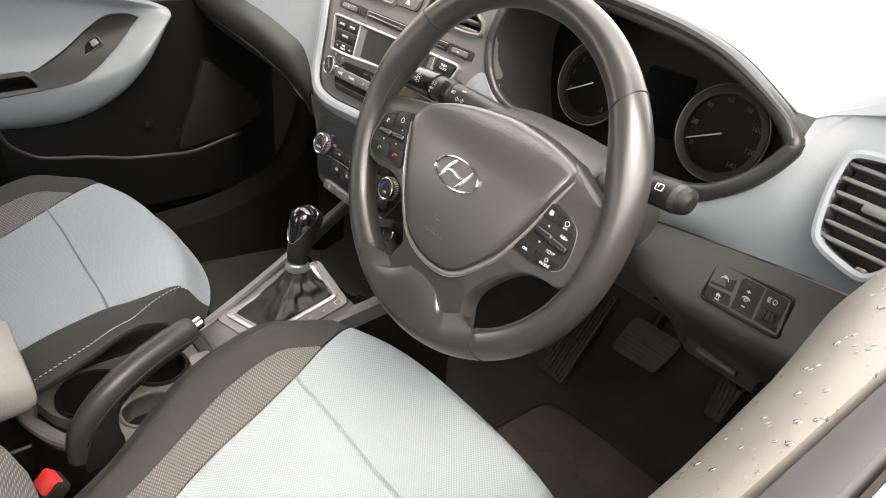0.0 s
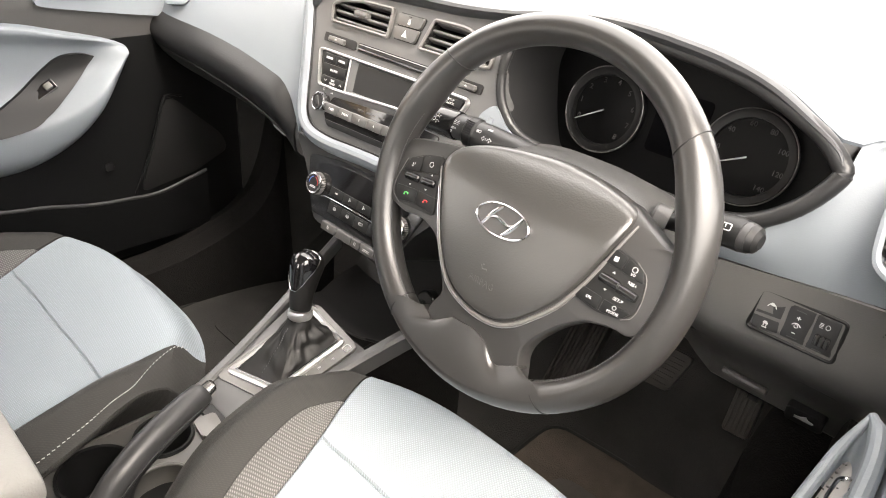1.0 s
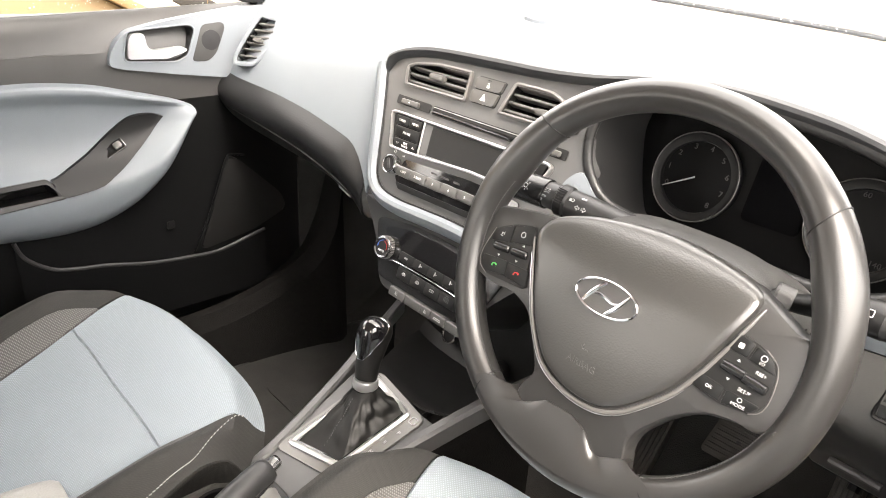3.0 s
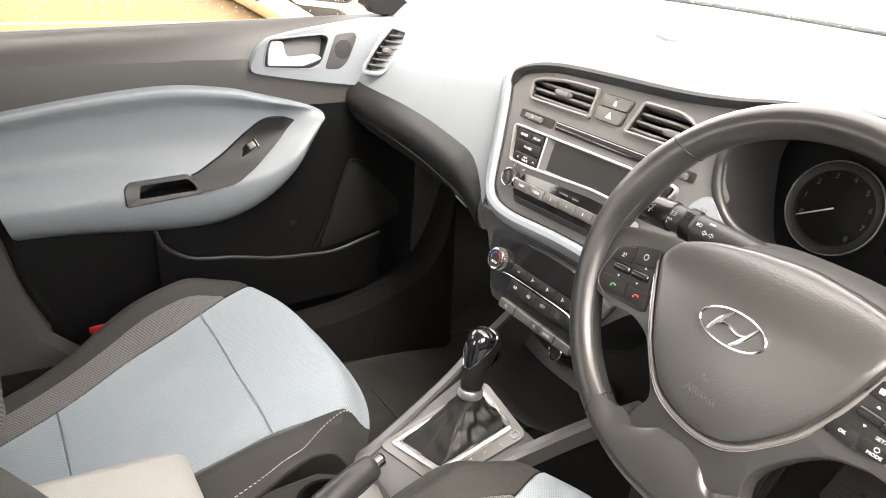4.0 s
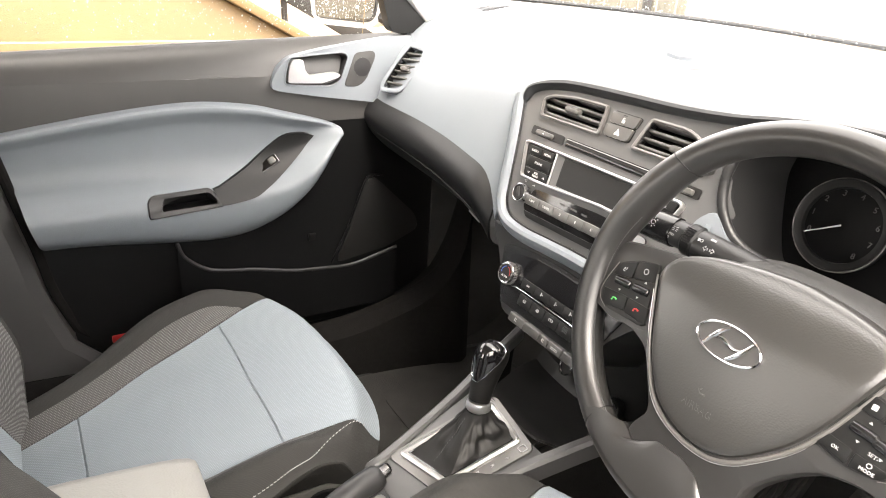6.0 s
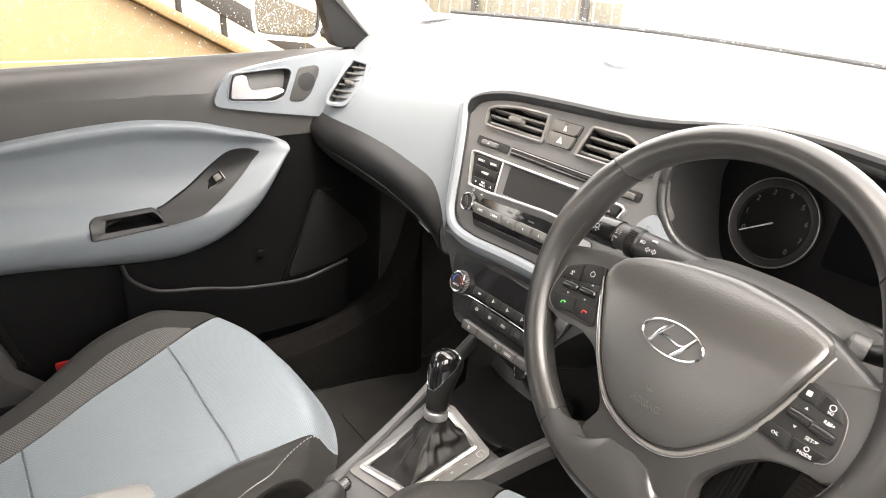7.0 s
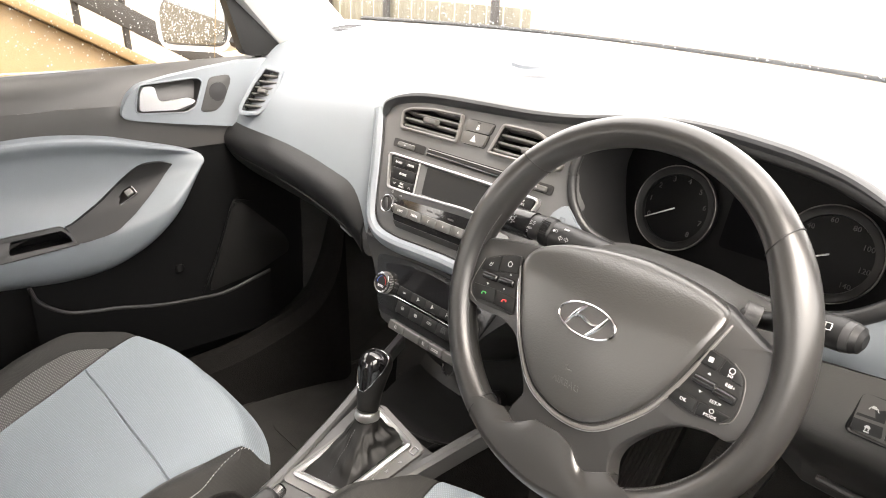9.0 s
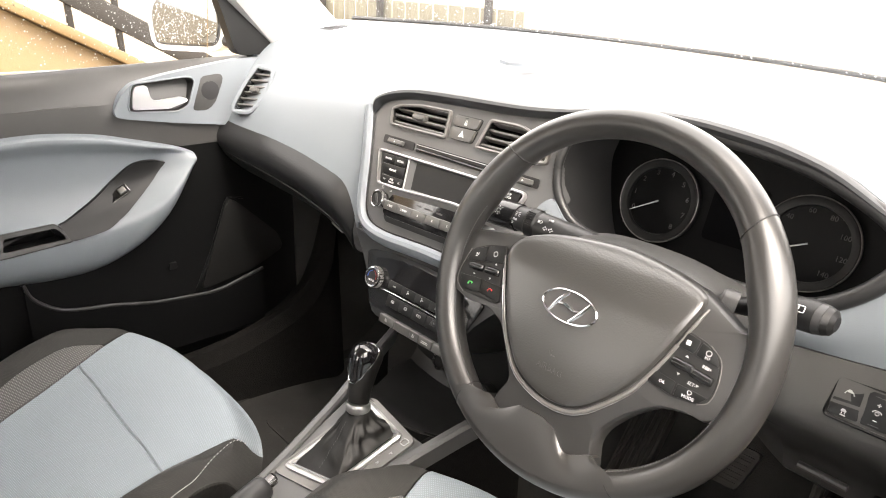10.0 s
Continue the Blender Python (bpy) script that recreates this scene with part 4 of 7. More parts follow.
def build_wheel():
    w = thing("steering_wheel", (0.352, 0.02, 0.94), "dark leather-wrapped three-spoke steering wheel with multifunction buttons", "steering wheel")
    n, seg = 144, 24

    def rim_point(a, b, grow=0.0):
        """A point of the rim: a round the wheel, b round the section."""
        deg = math.degrees(a)
        near = lambda c, w: math.exp(-(((deg - c + 180) % 360 - 180) / w) ** 2)
        thumb = near(24, 15) + near(156, 15)
        big = 0.1728 + 0.0022 * near(-28, 22) + 0.0020 * near(168, 25) - 0.0014 * near(95, 25) - 0.0026 * thumb - 0.0010 * near(-75, 25)
        rr = 0.0155 + 0.0028 * thumb - 0.0006 * near(90, 40) + grow
        q = big + rr * math.cos(b)
        return tuple(MR @ Vector((q * math.cos(a), q * math.sin(a), 1.10 * rr * math.sin(b))))
    bm = bmesh.new()
    vs = [[bm.verts.new(rim_point(2 * math.pi * i / n, 2 * math.pi * k / seg)) for k in range(seg)] for i in range(n)]
    for i in range(n):
        for k in range(seg):
            bm.faces.new((vs[i][k], vs[i][(k + 1) % seg], vs[(i + 1) % n][(k + 1) % seg], vs[(i + 1) % n][k]))
    rim = part("rim", bm, LEATHER, w, "worn dark leather rim")
    for deg in (39.5, 137, 236, 302):
        a = radians(deg)
        part("seam", tube([rim_point(a + 0.03 * math.cos(2 * math.pi * k / 28), 2 * math.pi * k / 28, 0.0001) for k in range(28)], 0.0007, 6, closed=True), BLACK, rim)
    bm = bmesh.new()
    for i in range(190):
        a = radians(160 + 200 * i / 189)
        if 250 < math.degrees(a) < 288:
            continue
        p = Vector(rim_point(a, radians(158), 0.0001))
        bmesh.ops.create_cube(bm, size=1, matrix=Matrix.Translation(p) @ MR.to_3x3().to_4x4() @ pose(0, 0, 0, 0, 0, math.degrees(a) + 65) @ Matrix.Diagonal((0.0026, 0.0007, 0.0007, 1)))
    tagged(part("stitching", bm, STACK, rim), kind="stuff")
    # spoke plate, with its upper edge rolled towards the dashboard
    plate = [(-0.166, 0.016), (-0.1458, 0.0215), (-0.1011, 0.0292), (-0.085, 0.030), (0.10, 0.042), (0.113, 0.036), (0.1346, 0.0260), (0.1500, 0.0180), (0.168, 0.022), (0.168, -0.050), (0.1480, -0.0640), (0.1418, -0.0615), (0.1263, -0.0635), (0.1063, -0.0688), (0.0858, -0.0851), (0.0662, -0.1096), (0.0612, -0.1260), (0.0640, -0.1390),
             (0.068, -0.166), (-0.058, -0.166), (-0.0590, -0.1360), (-0.0475, -0.1210), (-0.0470, -0.1090), (-0.0621, -0.0836), (-0.0768, -0.0620), (-0.1039, -0.0530), (-0.1317, -0.0573), (-0.166, -0.050)]
    p = np.array(rounded(plate, 0.010, 4))
    c = np.array([0.0, -0.035])
    rows = [[wl(x, y, pad_z(x, y) - 0.026) for x, y in p]]
    for k, dz in ((1.0, -0.014), (0.992, -0.0095), (0.975, -0.0065), (0.95, -0.0055), (0.80, -0.0055), (0.5, -0.0060)):
        rows.append([wl(*(c + (q - c) * k), pad_z(*(c + (q - c) * k)) + dz) for q in p])
    part("spoke_plate", grid(rows, closed=True, caps=True), SPOKE, w, "satin grey spoke plate")
    # leather of the lower spoke, drawn from the rim up to the plate's curved edge
    hem = spline(rounded([(-0.0655, -0.1345), (-0.0600, -0.1362), (-0.0547, -0.1395), (-0.0482, -0.1450), (-0.0360, -0.1380), (-0.0229, -0.1291), (0.0064, -0.1273), (0.0225, -0.1335), (0.0342, -0.1470), (0.0406, -0.1490), (0.0536, -0.1420), (0.0620, -0.1370), (0.0700, -0.1375)], 0.003, 3), 72)
    hem = np.array(evenly_open(hem, 72))
    rows = []
    for i, (x, y) in enumerate(hem):
        a = radians(lerp(i / 71, [0, 0.25, 0.75, 1], [233, 250, 288, 305]))
        r = Vector(rim_point(a, radians(84), 0.0004))
        inward = (Vector(rim_point(a, radians(100), 0.0004)) - r).normalized()
        start = Vector(wl(x, y, pad_z(x, y) - 0.0036))
        far = (r - start).length
        p1, p2 = start.lerp(r, 0.30) + MW.to_3x3() @ Vector((0, 0, 0.0012)), r + inward * 0.45 * far
        col = [tuple(Vector(wl(x, y, pad_z(x, y) - 0.016))), tuple(Vector(wl(x, y, pad_z(x, y) - 0.0052)))]
        for t in np.linspace(0, 1, 14):
            col.append(tuple(start * (1 - t) ** 3 + p1 * 3 * t * (1 - t) ** 2 + p2 * 3 * t * t * (1 - t) + r * t ** 3))
        rows.append(col)
    part("lower_leather", grid(rows), LEATHER, w, "worn leather lower spoke cover")
    # airbag cover: its face bends back along the upper edge
    o = np.array(rounded(PAD_OUT, 0.014, 5))
    c = np.array([0.003, -0.02])
    rows = []
    for k, dz in ((1.0, -0.024), (1.0, -0.0090), (0.994, -0.0045), (0.98, -0.0018), (0.96, -0.0006), (0.92, 0.0), (0.86, 0.0), (0.78, 0.0), (0.68, 0.0), (0.56, 0.0), (0.42, 0.0), (0.26, 0.0), (0.1, 0.0)):
        rows.append([wl(*(c + (q - c) * k), pad_z(*(c + (q - c) * k)) + dz) for q in o])
    part("airbag_cover", grid(rows, closed=True, caps=True), PAD, w, "pebble-grained airbag cover")
    run = spline(PAD_OUT[:13], 100)
    tangent = np.gradient(run, axis=0)
    side = np.stack([tangent[:, 1], -tangent[:, 0]], 1) / np.linalg.norm(tangent, axis=1)[:, None]
    band = run + side * 0.0030
    part("trim_band", tube([wl(x, y, pad_z(x, y) - 0.0046) for x, y in band], [0.0009 + 0.0014 * abs(math.sin(math.pi * i / 99)) ** 0.7 for i in range(100)], 10), TITAN, w, "satin grey trim band round the airbag cover")
    band = run + side * 0.0053
    part("bright_edge", tube([wl(x, y, pad_z(x, y) - 0.0046) for x, y in band[:70]], [0.0006 * math.sin(math.pi * min(0.98, 0.06 + i / 72)) + 0.0001 for i in range(70)], 6), SILVER, w, "fine bright edge")
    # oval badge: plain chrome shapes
    bx, by, bz = 0.0005, -0.0180, pad_z(0, -0.018)
    b = part("badge", ring(circle(bx, by, 0.0318, 56, 0.0158), 0.0019, 0.003, MW, bz + 0.0020, 0.0008), CHROME, w, "chrome oval badge")
    part("badge_back", slab(circle(bx, by, 0.0302, 48, 0.0143), 0.003, MW, bz + 0.0004), PAD, b)
    for pts, rad in ((((-0.0205, -0.0095), (-0.0150, 0.0000), (-0.0095, 0.0075), (-0.0040, 0.0130)), 0.0022), (((0.0040, -0.0130), (0.0095, -0.0075), (0.0150, 0.0000), (0.0205, 0.0095)), 0.0022),
                     (((-0.0150, -0.0010), (-0.0075, 0.0018), (0.0, 0.0), (0.0075, -0.0018), (0.0150, 0.0010)), 0.0019)):
        p = spline(pts, 13)
        part("badge_bar", tube([wl(bx + x, by + y, bz + 0.0010) for x, y in p], [rad * (0.55 + 0.45 * math.sin(math.pi * q / 12)) for q in range(13)], 10, flat=0.7, up=tuple(MW.to_3x3() @ Vector((0, 0, 1)))), CHROME, b)
    lettering("AIRBAG", 0.0088, at2(MW, 0.0004, -0.0802, pad_z(0, -0.08) + 0.0001, -1), PAD, w, 0.0004)
    part("belt_mark", joined(tube([wl(-0.0052, -0.0640, pad_z(0, -0.064) + 0.0002), wl(-0.0030, -0.0672, pad_z(0, -0.067) + 0.0002), wl(0.0028, -0.0668, pad_z(0, -0.067) + 0.0002)], 0.0006, 5), tube([wl(-0.0030, -0.0628, pad_z(0, -0.063) + 0.0002), wl(-0.0022, -0.0634, pad_z(0, -0.063) + 0.0002)], 0.0009, 6)), PAD, w)

    # button fields
    def plate_at(pts, depth, up, bevel, material, parent, name, label="", r=0.003):
        q = rounded(pts, r, 3)
        cx, cy = sum(x for x, y in pts) / len(pts), sum(y for x, y in pts) / len(pts)
        e = 0.004
        n = Vector((-(pad_z(cx + e, cy) - pad_z(cx - e, cy)) / (2 * e), -(pad_z(cx, cy + e) - pad_z(cx, cy - e)) / (2 * e), 1)).normalized()
        m = MW @ Matrix.Translation((cx, cy, pad_z(cx, cy) - 0.0055)) @ Vector((0, 0, 1)).rotation_difference(n).to_matrix().to_4x4()
        return part(name, slab([(x - cx, y - cy) for x, y in q], depth, m, up, bevel), material, parent, label), m

    def mark(m, kind, parent, mat=None):
        mat = mat or PRINT
        if kind == "ring":
            part("mark", ring(circle(0, 0, 0.0030, 16), 0.0006, 0.0004, m, 0.0024), mat, parent)
        elif kind == "voice":
            part("mark", joined(slab(rrect(-0.0012, 0.0006, 0.0016, 0.0024, 0.0006), 0.0004, m, 0.0024), slab(rrect(0.0014, 0.0012, 0.0007, 0.0030, 0.0002), 0.0004, m, 0.0024), slab(rrect(-0.0012, -0.0018, 0.0034, 0.0009, 0.0003), 0.0004, m, 0.0024)), mat, parent)
        elif kind == "page":
            part("mark", slab(rrect(0, 0, 0.0040, 0.0042, 0.0005), 0.0004, m, 0.0024), mat, parent)
        elif kind == "phone":
            part("mark", tube([tuple(m @ Vector(v)) for v in ((-0.0030, -0.0016, 0.0022), (-0.0026, 0.0010, 0.0022), (0.0, 0.0018, 0.0022), (0.0028, 0.0008, 0.0022))], [0.0011, 0.0007, 0.0007, 0.0011], 6), mat, parent)
    fields = {
        -1: ([(-0.1466, -0.0035), (-0.1535, -0.0292), (-0.1510, -0.0430), (-0.1388, -0.0500), (-0.0855, -0.0470), (-0.0905, -0.028), (-0.0985, 0.0140), (-0.1232, 0.0079)],
             [([(-0.1437, -0.0040), (-0.1240, 0.0062), (-0.1226, -0.0116), (-0.1480, -0.0170)], "voice"), ([(-0.1228, 0.0066), (-0.0995, 0.0130), (-0.0955, -0.0053), (-0.1212, -0.0108)], "ring"),
              ([(-0.1506, -0.0327), (-0.1168, -0.0290), (-0.1146, -0.0435), (-0.1422, -0.0478)], "phone"), ([(-0.1155, -0.0292), (-0.0885, -0.0284), (-0.0850, -0.0450), (-0.1132, -0.0438)], "hang")],
             [(-0.1300, -0.0190, 4), (-0.1060, -0.0170, 4)]),
        1: ([(0.1105, 0.0040), (0.1312, -0.0010), (0.1432, -0.0107), (0.1470, -0.0311), (0.1446, -0.0455), (0.1367, -0.0512), (0.1150, -0.0545), (0.0890, -0.0492), (0.0985, -0.026)],
            [([(0.1095, 0.0020), (0.1234, -0.0006), (0.1213, -0.0129), (0.1030, -0.0115)], "page"), ([(0.1247, -0.0010), (0.1384, -0.0052), (0.1441, -0.0164), (0.1226, -0.0134)], "res"),
             ([(0.0961, -0.0384), (0.1158, -0.0405), (0.1150, -0.0528), (0.0916, -0.0486)], "OK"), ([(0.1173, -0.0410), (0.1437, -0.0424), (0.1375, -0.0503), (0.1168, -0.0529)], "MODE")],
            [(0.1160, -0.0252, -4), (0.1336, -0.0284, -6)])}
    for sd, (outline, buttons, rockers) in fields.items():
        pod, _m = plate_at(outline, 0.006, 0.0012, 0.0004, BLACK, w, "button_pod", "black button pod", 0.006)
        edge = outline[:4] if sd < 0 else outline[1:6]
        part("pod_edge", tube([wl(x + 0.0006 * sd, y, pad_z(x, y) - 0.0044) for x, y in spline(edge, 20)], 0.0004, 6), TITAN, pod, "fine silver edge")
        for pts, kind in buttons:
            bt, m = plate_at(pts, 0.004, 0.0022, 0.0006, DARK2, pod, "button", "", 0.002)
            if kind in ("OK", "MODE"):
                lettering(kind, 0.0038, m @ pose(0, -0.0020 if kind == "MODE" else 0, 0.0024), PRINT, bt)
                if kind == "MODE":
                    part("mark", ring(circle(0, 0.0024, 0.0020, 12), 0.0005, 0.0004, m, 0.0024), PRINT, bt)
            elif kind == "res":
                part("mark", ring(circle(0, 0.0012, 0.0026, 14), 0.0006, 0.0004, m, 0.0024), PRINT, bt)
                lettering("I/O", 0.0032, m @ pose(0, -0.0032, 0.0024), PRINT, bt)
            else:
                mark(m, "phone" if kind == "hang" else kind, bt, GREEN if kind == "phone" else RED if kind == "hang" else None)
        for x, y, turn in rockers:
            rk = part("rocker", tube([tuple(at2(MW, x, y, pad_z(x, y) - 0.0040, turn) @ Vector((v, 0, 0))) for v in (-0.0098, -0.0088, -0.0030, 0.0030, 0.0088, 0.0098)], [0.0030, 0.0040, 0.0043, 0.0043, 0.0040, 0.0030], 16), CLIMATE, pod, "glossy rocker switch")
            for dy, up in ((0.0082, 1), (-0.0084, -1)):
                mm = at2(MW, x + 0.001 * up, y + dy, pad_z(x, y + dy) - 0.0041, turn)
                part("arrow_mark", slab([(-0.0016, -0.0009 * up), (0.0016, -0.0009 * up), (0, 0.0011 * up)][::up], 0.0003, mm, 0.0003), PRINT, rk)
        if sd > 0:
            lettering("RES+", 0.0040, at2(MW, 0.1350, -0.0200, pad_z(0.1345, -0.0216) - 0.0040, -4), PRINT, pod)
            lettering("SET-", 0.0040, at2(MW, 0.1280, -0.0372, pad_z(0.13, -0.0388) - 0.0040, -4), PRINT, pod)
    part("hub", turned([(0.040, -0.07), (0.045, -0.035), (0.045, -0.026)], MW, 40), BLACK, w)
    return w


build_wheel()


# ---- steering column and stalks ----
def build_column():
    c = thing("steering_column", (0.352, 0.12, 0.9), "dark grained steering column shroud", "steering column")
    rows = []
    for y, half, top, low in ((0.052, 0.084, 0.958, 0.868), (0.058, 0.096, 0.966, 0.860), (0.07, 0.104, 0.971, 0.853), (0.10, 0.110, 0.974, 0.838), (0.14, 0.112, 0.966, 0.826), (0.18, 0.108, 0.945, 0.815), (0.22, 0.10, 0.915, 0.80)):
        mid = 0.905 if top > 0.91 else 0.86
        loop = []
        for k in range(48):
            a = 2 * math.pi * k / 48
            cs, sn = math.cos(a), math.sin(a)
            h = (top - mid) if sn > 0 else (mid - low)
            loop.append((0.358 + half * math.copysign(abs(cs) ** 0.72, cs), y - (0.012 * sn if sn > 0 else 0), mid + h * math.copysign(abs(sn) ** 0.85, sn)))
        rows.append(loop)
    part("shroud", grid(rows, closed=True, caps=True), COLUMN, c)
    part("shroud_joint", tube([(p[0] * 1.0, p[1], p[2] + 0.001) for p in [(0.462, 0.07, 0.9065), (0.470, 0.10, 0.9065), (0.471, 0.14, 0.9065)]], 0.0010, 6), BLACK, c)
    part("column_tube", tube([(0.352, 0.21, 0.86), (0.352, 0.55, 0.70)], 0.022, 16), BLACK, c)
    for x, sgn in ((0.4560, 1), (0.262, -1)):
        m = axes((x, 0.090, 0.947), (0, 0.5, 0.87), (-0.30, 0.87 * sgn, -0.5 * sgn)) if sgn > 0 else axes((x, 0.090, 0.953), (0, 0.5, 0.87), (0.2, -0.87, 0.5))
        part("collar", collar_ring([(0.0125, -0.010), (0.0158, -0.010), (0.0162, 0.003), (0.0150, 0.0052), (0.0130, 0.0050), (0.0120, 0.002)], m, 36), COLUMN, c, "grey stalk collar")
        part("collar_well", turned([(0.0125, -0.008), (0.0125, 0.0005), (0.0, 0.0005)], m, 28), BLACK, c)

    def stalk(name, pts, radii, label, material, flat):
        s = thing(name, pts[1], label, "stalk")
        p = spline(pts, 28)
        part("lever", tube(p, [lerp(i / 27, np.linspace(0, 1, len(radii)), radii) for i in range(28)], 32, flat=flat), material, s)
        return s, p
    r, p = stalk("wiper_stalk", [(0.450, 0.096, 0.946), (0.475, 0.089, 0.953), (0.500, 0.083, 0.9635), (0.524, 0.080, 0.9685), (0.538, 0.0785, 0.9695)], [0.0085, 0.0088, 0.0105, 0.0140, 0.0155, 0.0158, 0.0155], "dark wiper stalk with white symbols", DARK2, 0.88)
    part("end_band", tube([(0.5360, 0.0787, 0.9694), (0.5440, 0.0780, 0.9700)], [0.0153, 0.0143], 28, flat=0.88), HOUSING, r, "grey end band")
    part("end_cap", tube([(0.5440, 0.0780, 0.9700), (0.5490, 0.0776, 0.9703), (0.5520, 0.0774, 0.9704)], [0.0141, 0.0122, 0.0070], 28, flat=0.88), DARK2, r, "worn end cap")
    part("collar_ring", tube([(0.4985, 0.0835, 0.9630), (0.5045, 0.0825, 0.9648)], [0.0146, 0.0150], 24, flat=0.88), BLACK, r)
    ms = axes((0.5255, 0.0668, 0.9773), (1, -0.12, 0.12), (0, 0.58, 0.8))
    part("rear_wiper_mark", joined(ring(rrect(0, 0, 0.0080, 0.0062, 0.001), 0.0006, 0.0006, ms, 0.0010), slab(rrect(-0.0012, 0.0012, 0.0006, 0.0034, 0.0002), 0.0006, ms, 0.0010)), PRINT, r)
    mv = axes((0.4905, 0.0755, 0.9705), (1, -0.12, 0.35), (0, 0.58, 0.8))
    part("wiper_mark", tube([tuple(mv @ Vector((0.0030 * math.cos(radians(q)), 0.0026 * math.sin(radians(q)), 0))) for q in range(0, 220, 20)], 0.0005, 5), PRINT, r)
    for k in range(4):
        part("step_mark", slab(rrect(0.0055, -0.0010 - 0.0034 * k, 0.0024, 0.0011, 0.0004), 0.0006, mv @ pose(0, 0, 0, 0, 0, -6), -0.0004 - 0.0008 * k), PRINT, r)
    l, p = stalk("indicator_stalk", [(0.300, 0.098, 0.951), (0.272, 0.092, 0.956), (0.245, 0.085, 0.9615), (0.215, 0.081, 0.9645), (0.180, 0.079, 0.9640)], [0.0185, 0.0180, 0.0172, 0.0158, 0.0150, 0.0148], "dark indicator and light stalk with white symbols", HOUSING, 0.92)
    part("light_switch", tube(spline([(0.2115, 0.0805, 0.9645), (0.2085, 0.0803, 0.9645), (0.190, 0.0795, 0.9640), (0.172, 0.0787, 0.9632), (0.1655, 0.0785, 0.9630), (0.1625, 0.0784, 0.9630)], 16), [lerp(q / 15, [0, 0.08, 0.4, 0.7, 0.9, 1], [0.0150, 0.0168, 0.0168, 0.0158, 0.0130, 0.0070]) for q in range(16)], 28, flat=0.95), CLIMATE, l, "satin black light switch end")
    part("fog_wheel", tube([(0.2380, 0.0838, 0.9623), (0.2360, 0.0835, 0.9626), (0.2270, 0.0824, 0.9636), (0.2250, 0.0822, 0.9638)], [0.0160, 0.0176, 0.0176, 0.0160], 28, flat=0.95), DARK2, l, "ribbed fog lamp ring")
    d = Vector((0.097, -0.8, 0.58)).normalized()
    for q in range(-3, 4):
        a = 0.16 * q
        n = (d + Vector((0, 0.58, 0.8)) * a).normalized()
        part("rib", box(0.0105, 0.0009, 0.0009, axes(tuple(Vector((0.2315, 0.0830, 0.9630)) + n * 0.0176), (1, 0.12, -0.1), tuple(n.cross(Vector((1, 0, 0))))), 0.0002), BLACK, l)

    def mark_frame(x, up, lift):
        """A frame on the stalk's near face; up: shift round it."""
        n = (d + Vector((0, 0.58, 0.8)) * up).normalized()
        c0 = Vector((x, lerp(x, [0.165, 0.215, 0.245, 0.272], [0.0785, 0.081, 0.085, 0.092]), lerp(x, [0.165, 0.215, 0.245, 0.272], [0.963, 0.9645, 0.9615, 0.956])))
        return axes(tuple(c0 + n * lift), (1, 0.1, -0.03), tuple(n.cross(Vector((1, 0.1, -0.03)))))
    ml = mark_frame(0.1900, -0.12, 0.0163)
    part("lamp_mark", joined(ring(circle(0, 0, 0.0027, 14), 0.0006, 0.0006, ml, 0.0008), *[slab(rrect(0, 0, 0.0016, 0.0006, 0.0002), 0.0006, ml @ pose(0.0046 * math.cos(radians(45 * k)), 0.0046 * math.sin(radians(45 * k)), 0.0008, 0, 0, 45 * k)) for k in range(8)]), PRINT, l)
    lettering("AUTO", 0.0034, mark_frame(0.2130, -0.45, 0.0158), PRINT, l)
    ml = mark_frame(0.2165, 0.0, 0.0155)
    part("side_lamp_mark", joined(*[slab(rrect(sx * 0.0022, 0.0014 * q, 0.0026, 0.0005, 0.0002), 0.0006, ml @ pose(0, 0, 0, 0, 0, 14 * q * sx), 0.0008) for sx in (-1, 1) for q in (-1, 0, 1)]), PRINT, l)
    part("off_mark", ring(circle(0, 0, 0.0014, 12), 0.0004, 0.0006, mark_frame(0.2120, -0.78, 0.0158), 0.0006), PRINT, l)
    part("fog_mark", joined(ring(circle(0.001, 0, 0.0018, 12), 0.0005, 0.0006, mark_frame(0.2460, 0.05, 0.0172), 0.0006), slab(rrect(-0.0020, 0, 0.0018, 0.0030, 0.0003), 0.0006, mark_frame(0.2460, 0.05, 0.0172), 0.0006)), PRINT, l)
    ml = mark_frame(0.2570, -0.22, 0.0177)
    for sg in (-1, 1):
        part("arrow_mark", ring([(0.0010 * sg, 0.0011), (0.0034 * sg, 0.0011), (0.0034 * sg, 0.0028), (0.0066 * sg, 0), (0.0034 * sg, -0.0028), (0.0034 * sg, -0.0011), (0.0010 * sg, -0.0011)][::sg], 0.0005, 0.0006, ml, 0.0008), PRINT, l)
    part("beam_mark", joined(*[slab(rrect(-0.0025 + 0.0016 * q, 0, 0.0009, 0.0022, 0.0002), 0.0006, mark_frame(0.2560, 0.42, 0.0176), 0.0006) for q in range(4)]), PRINT, l)


build_column()


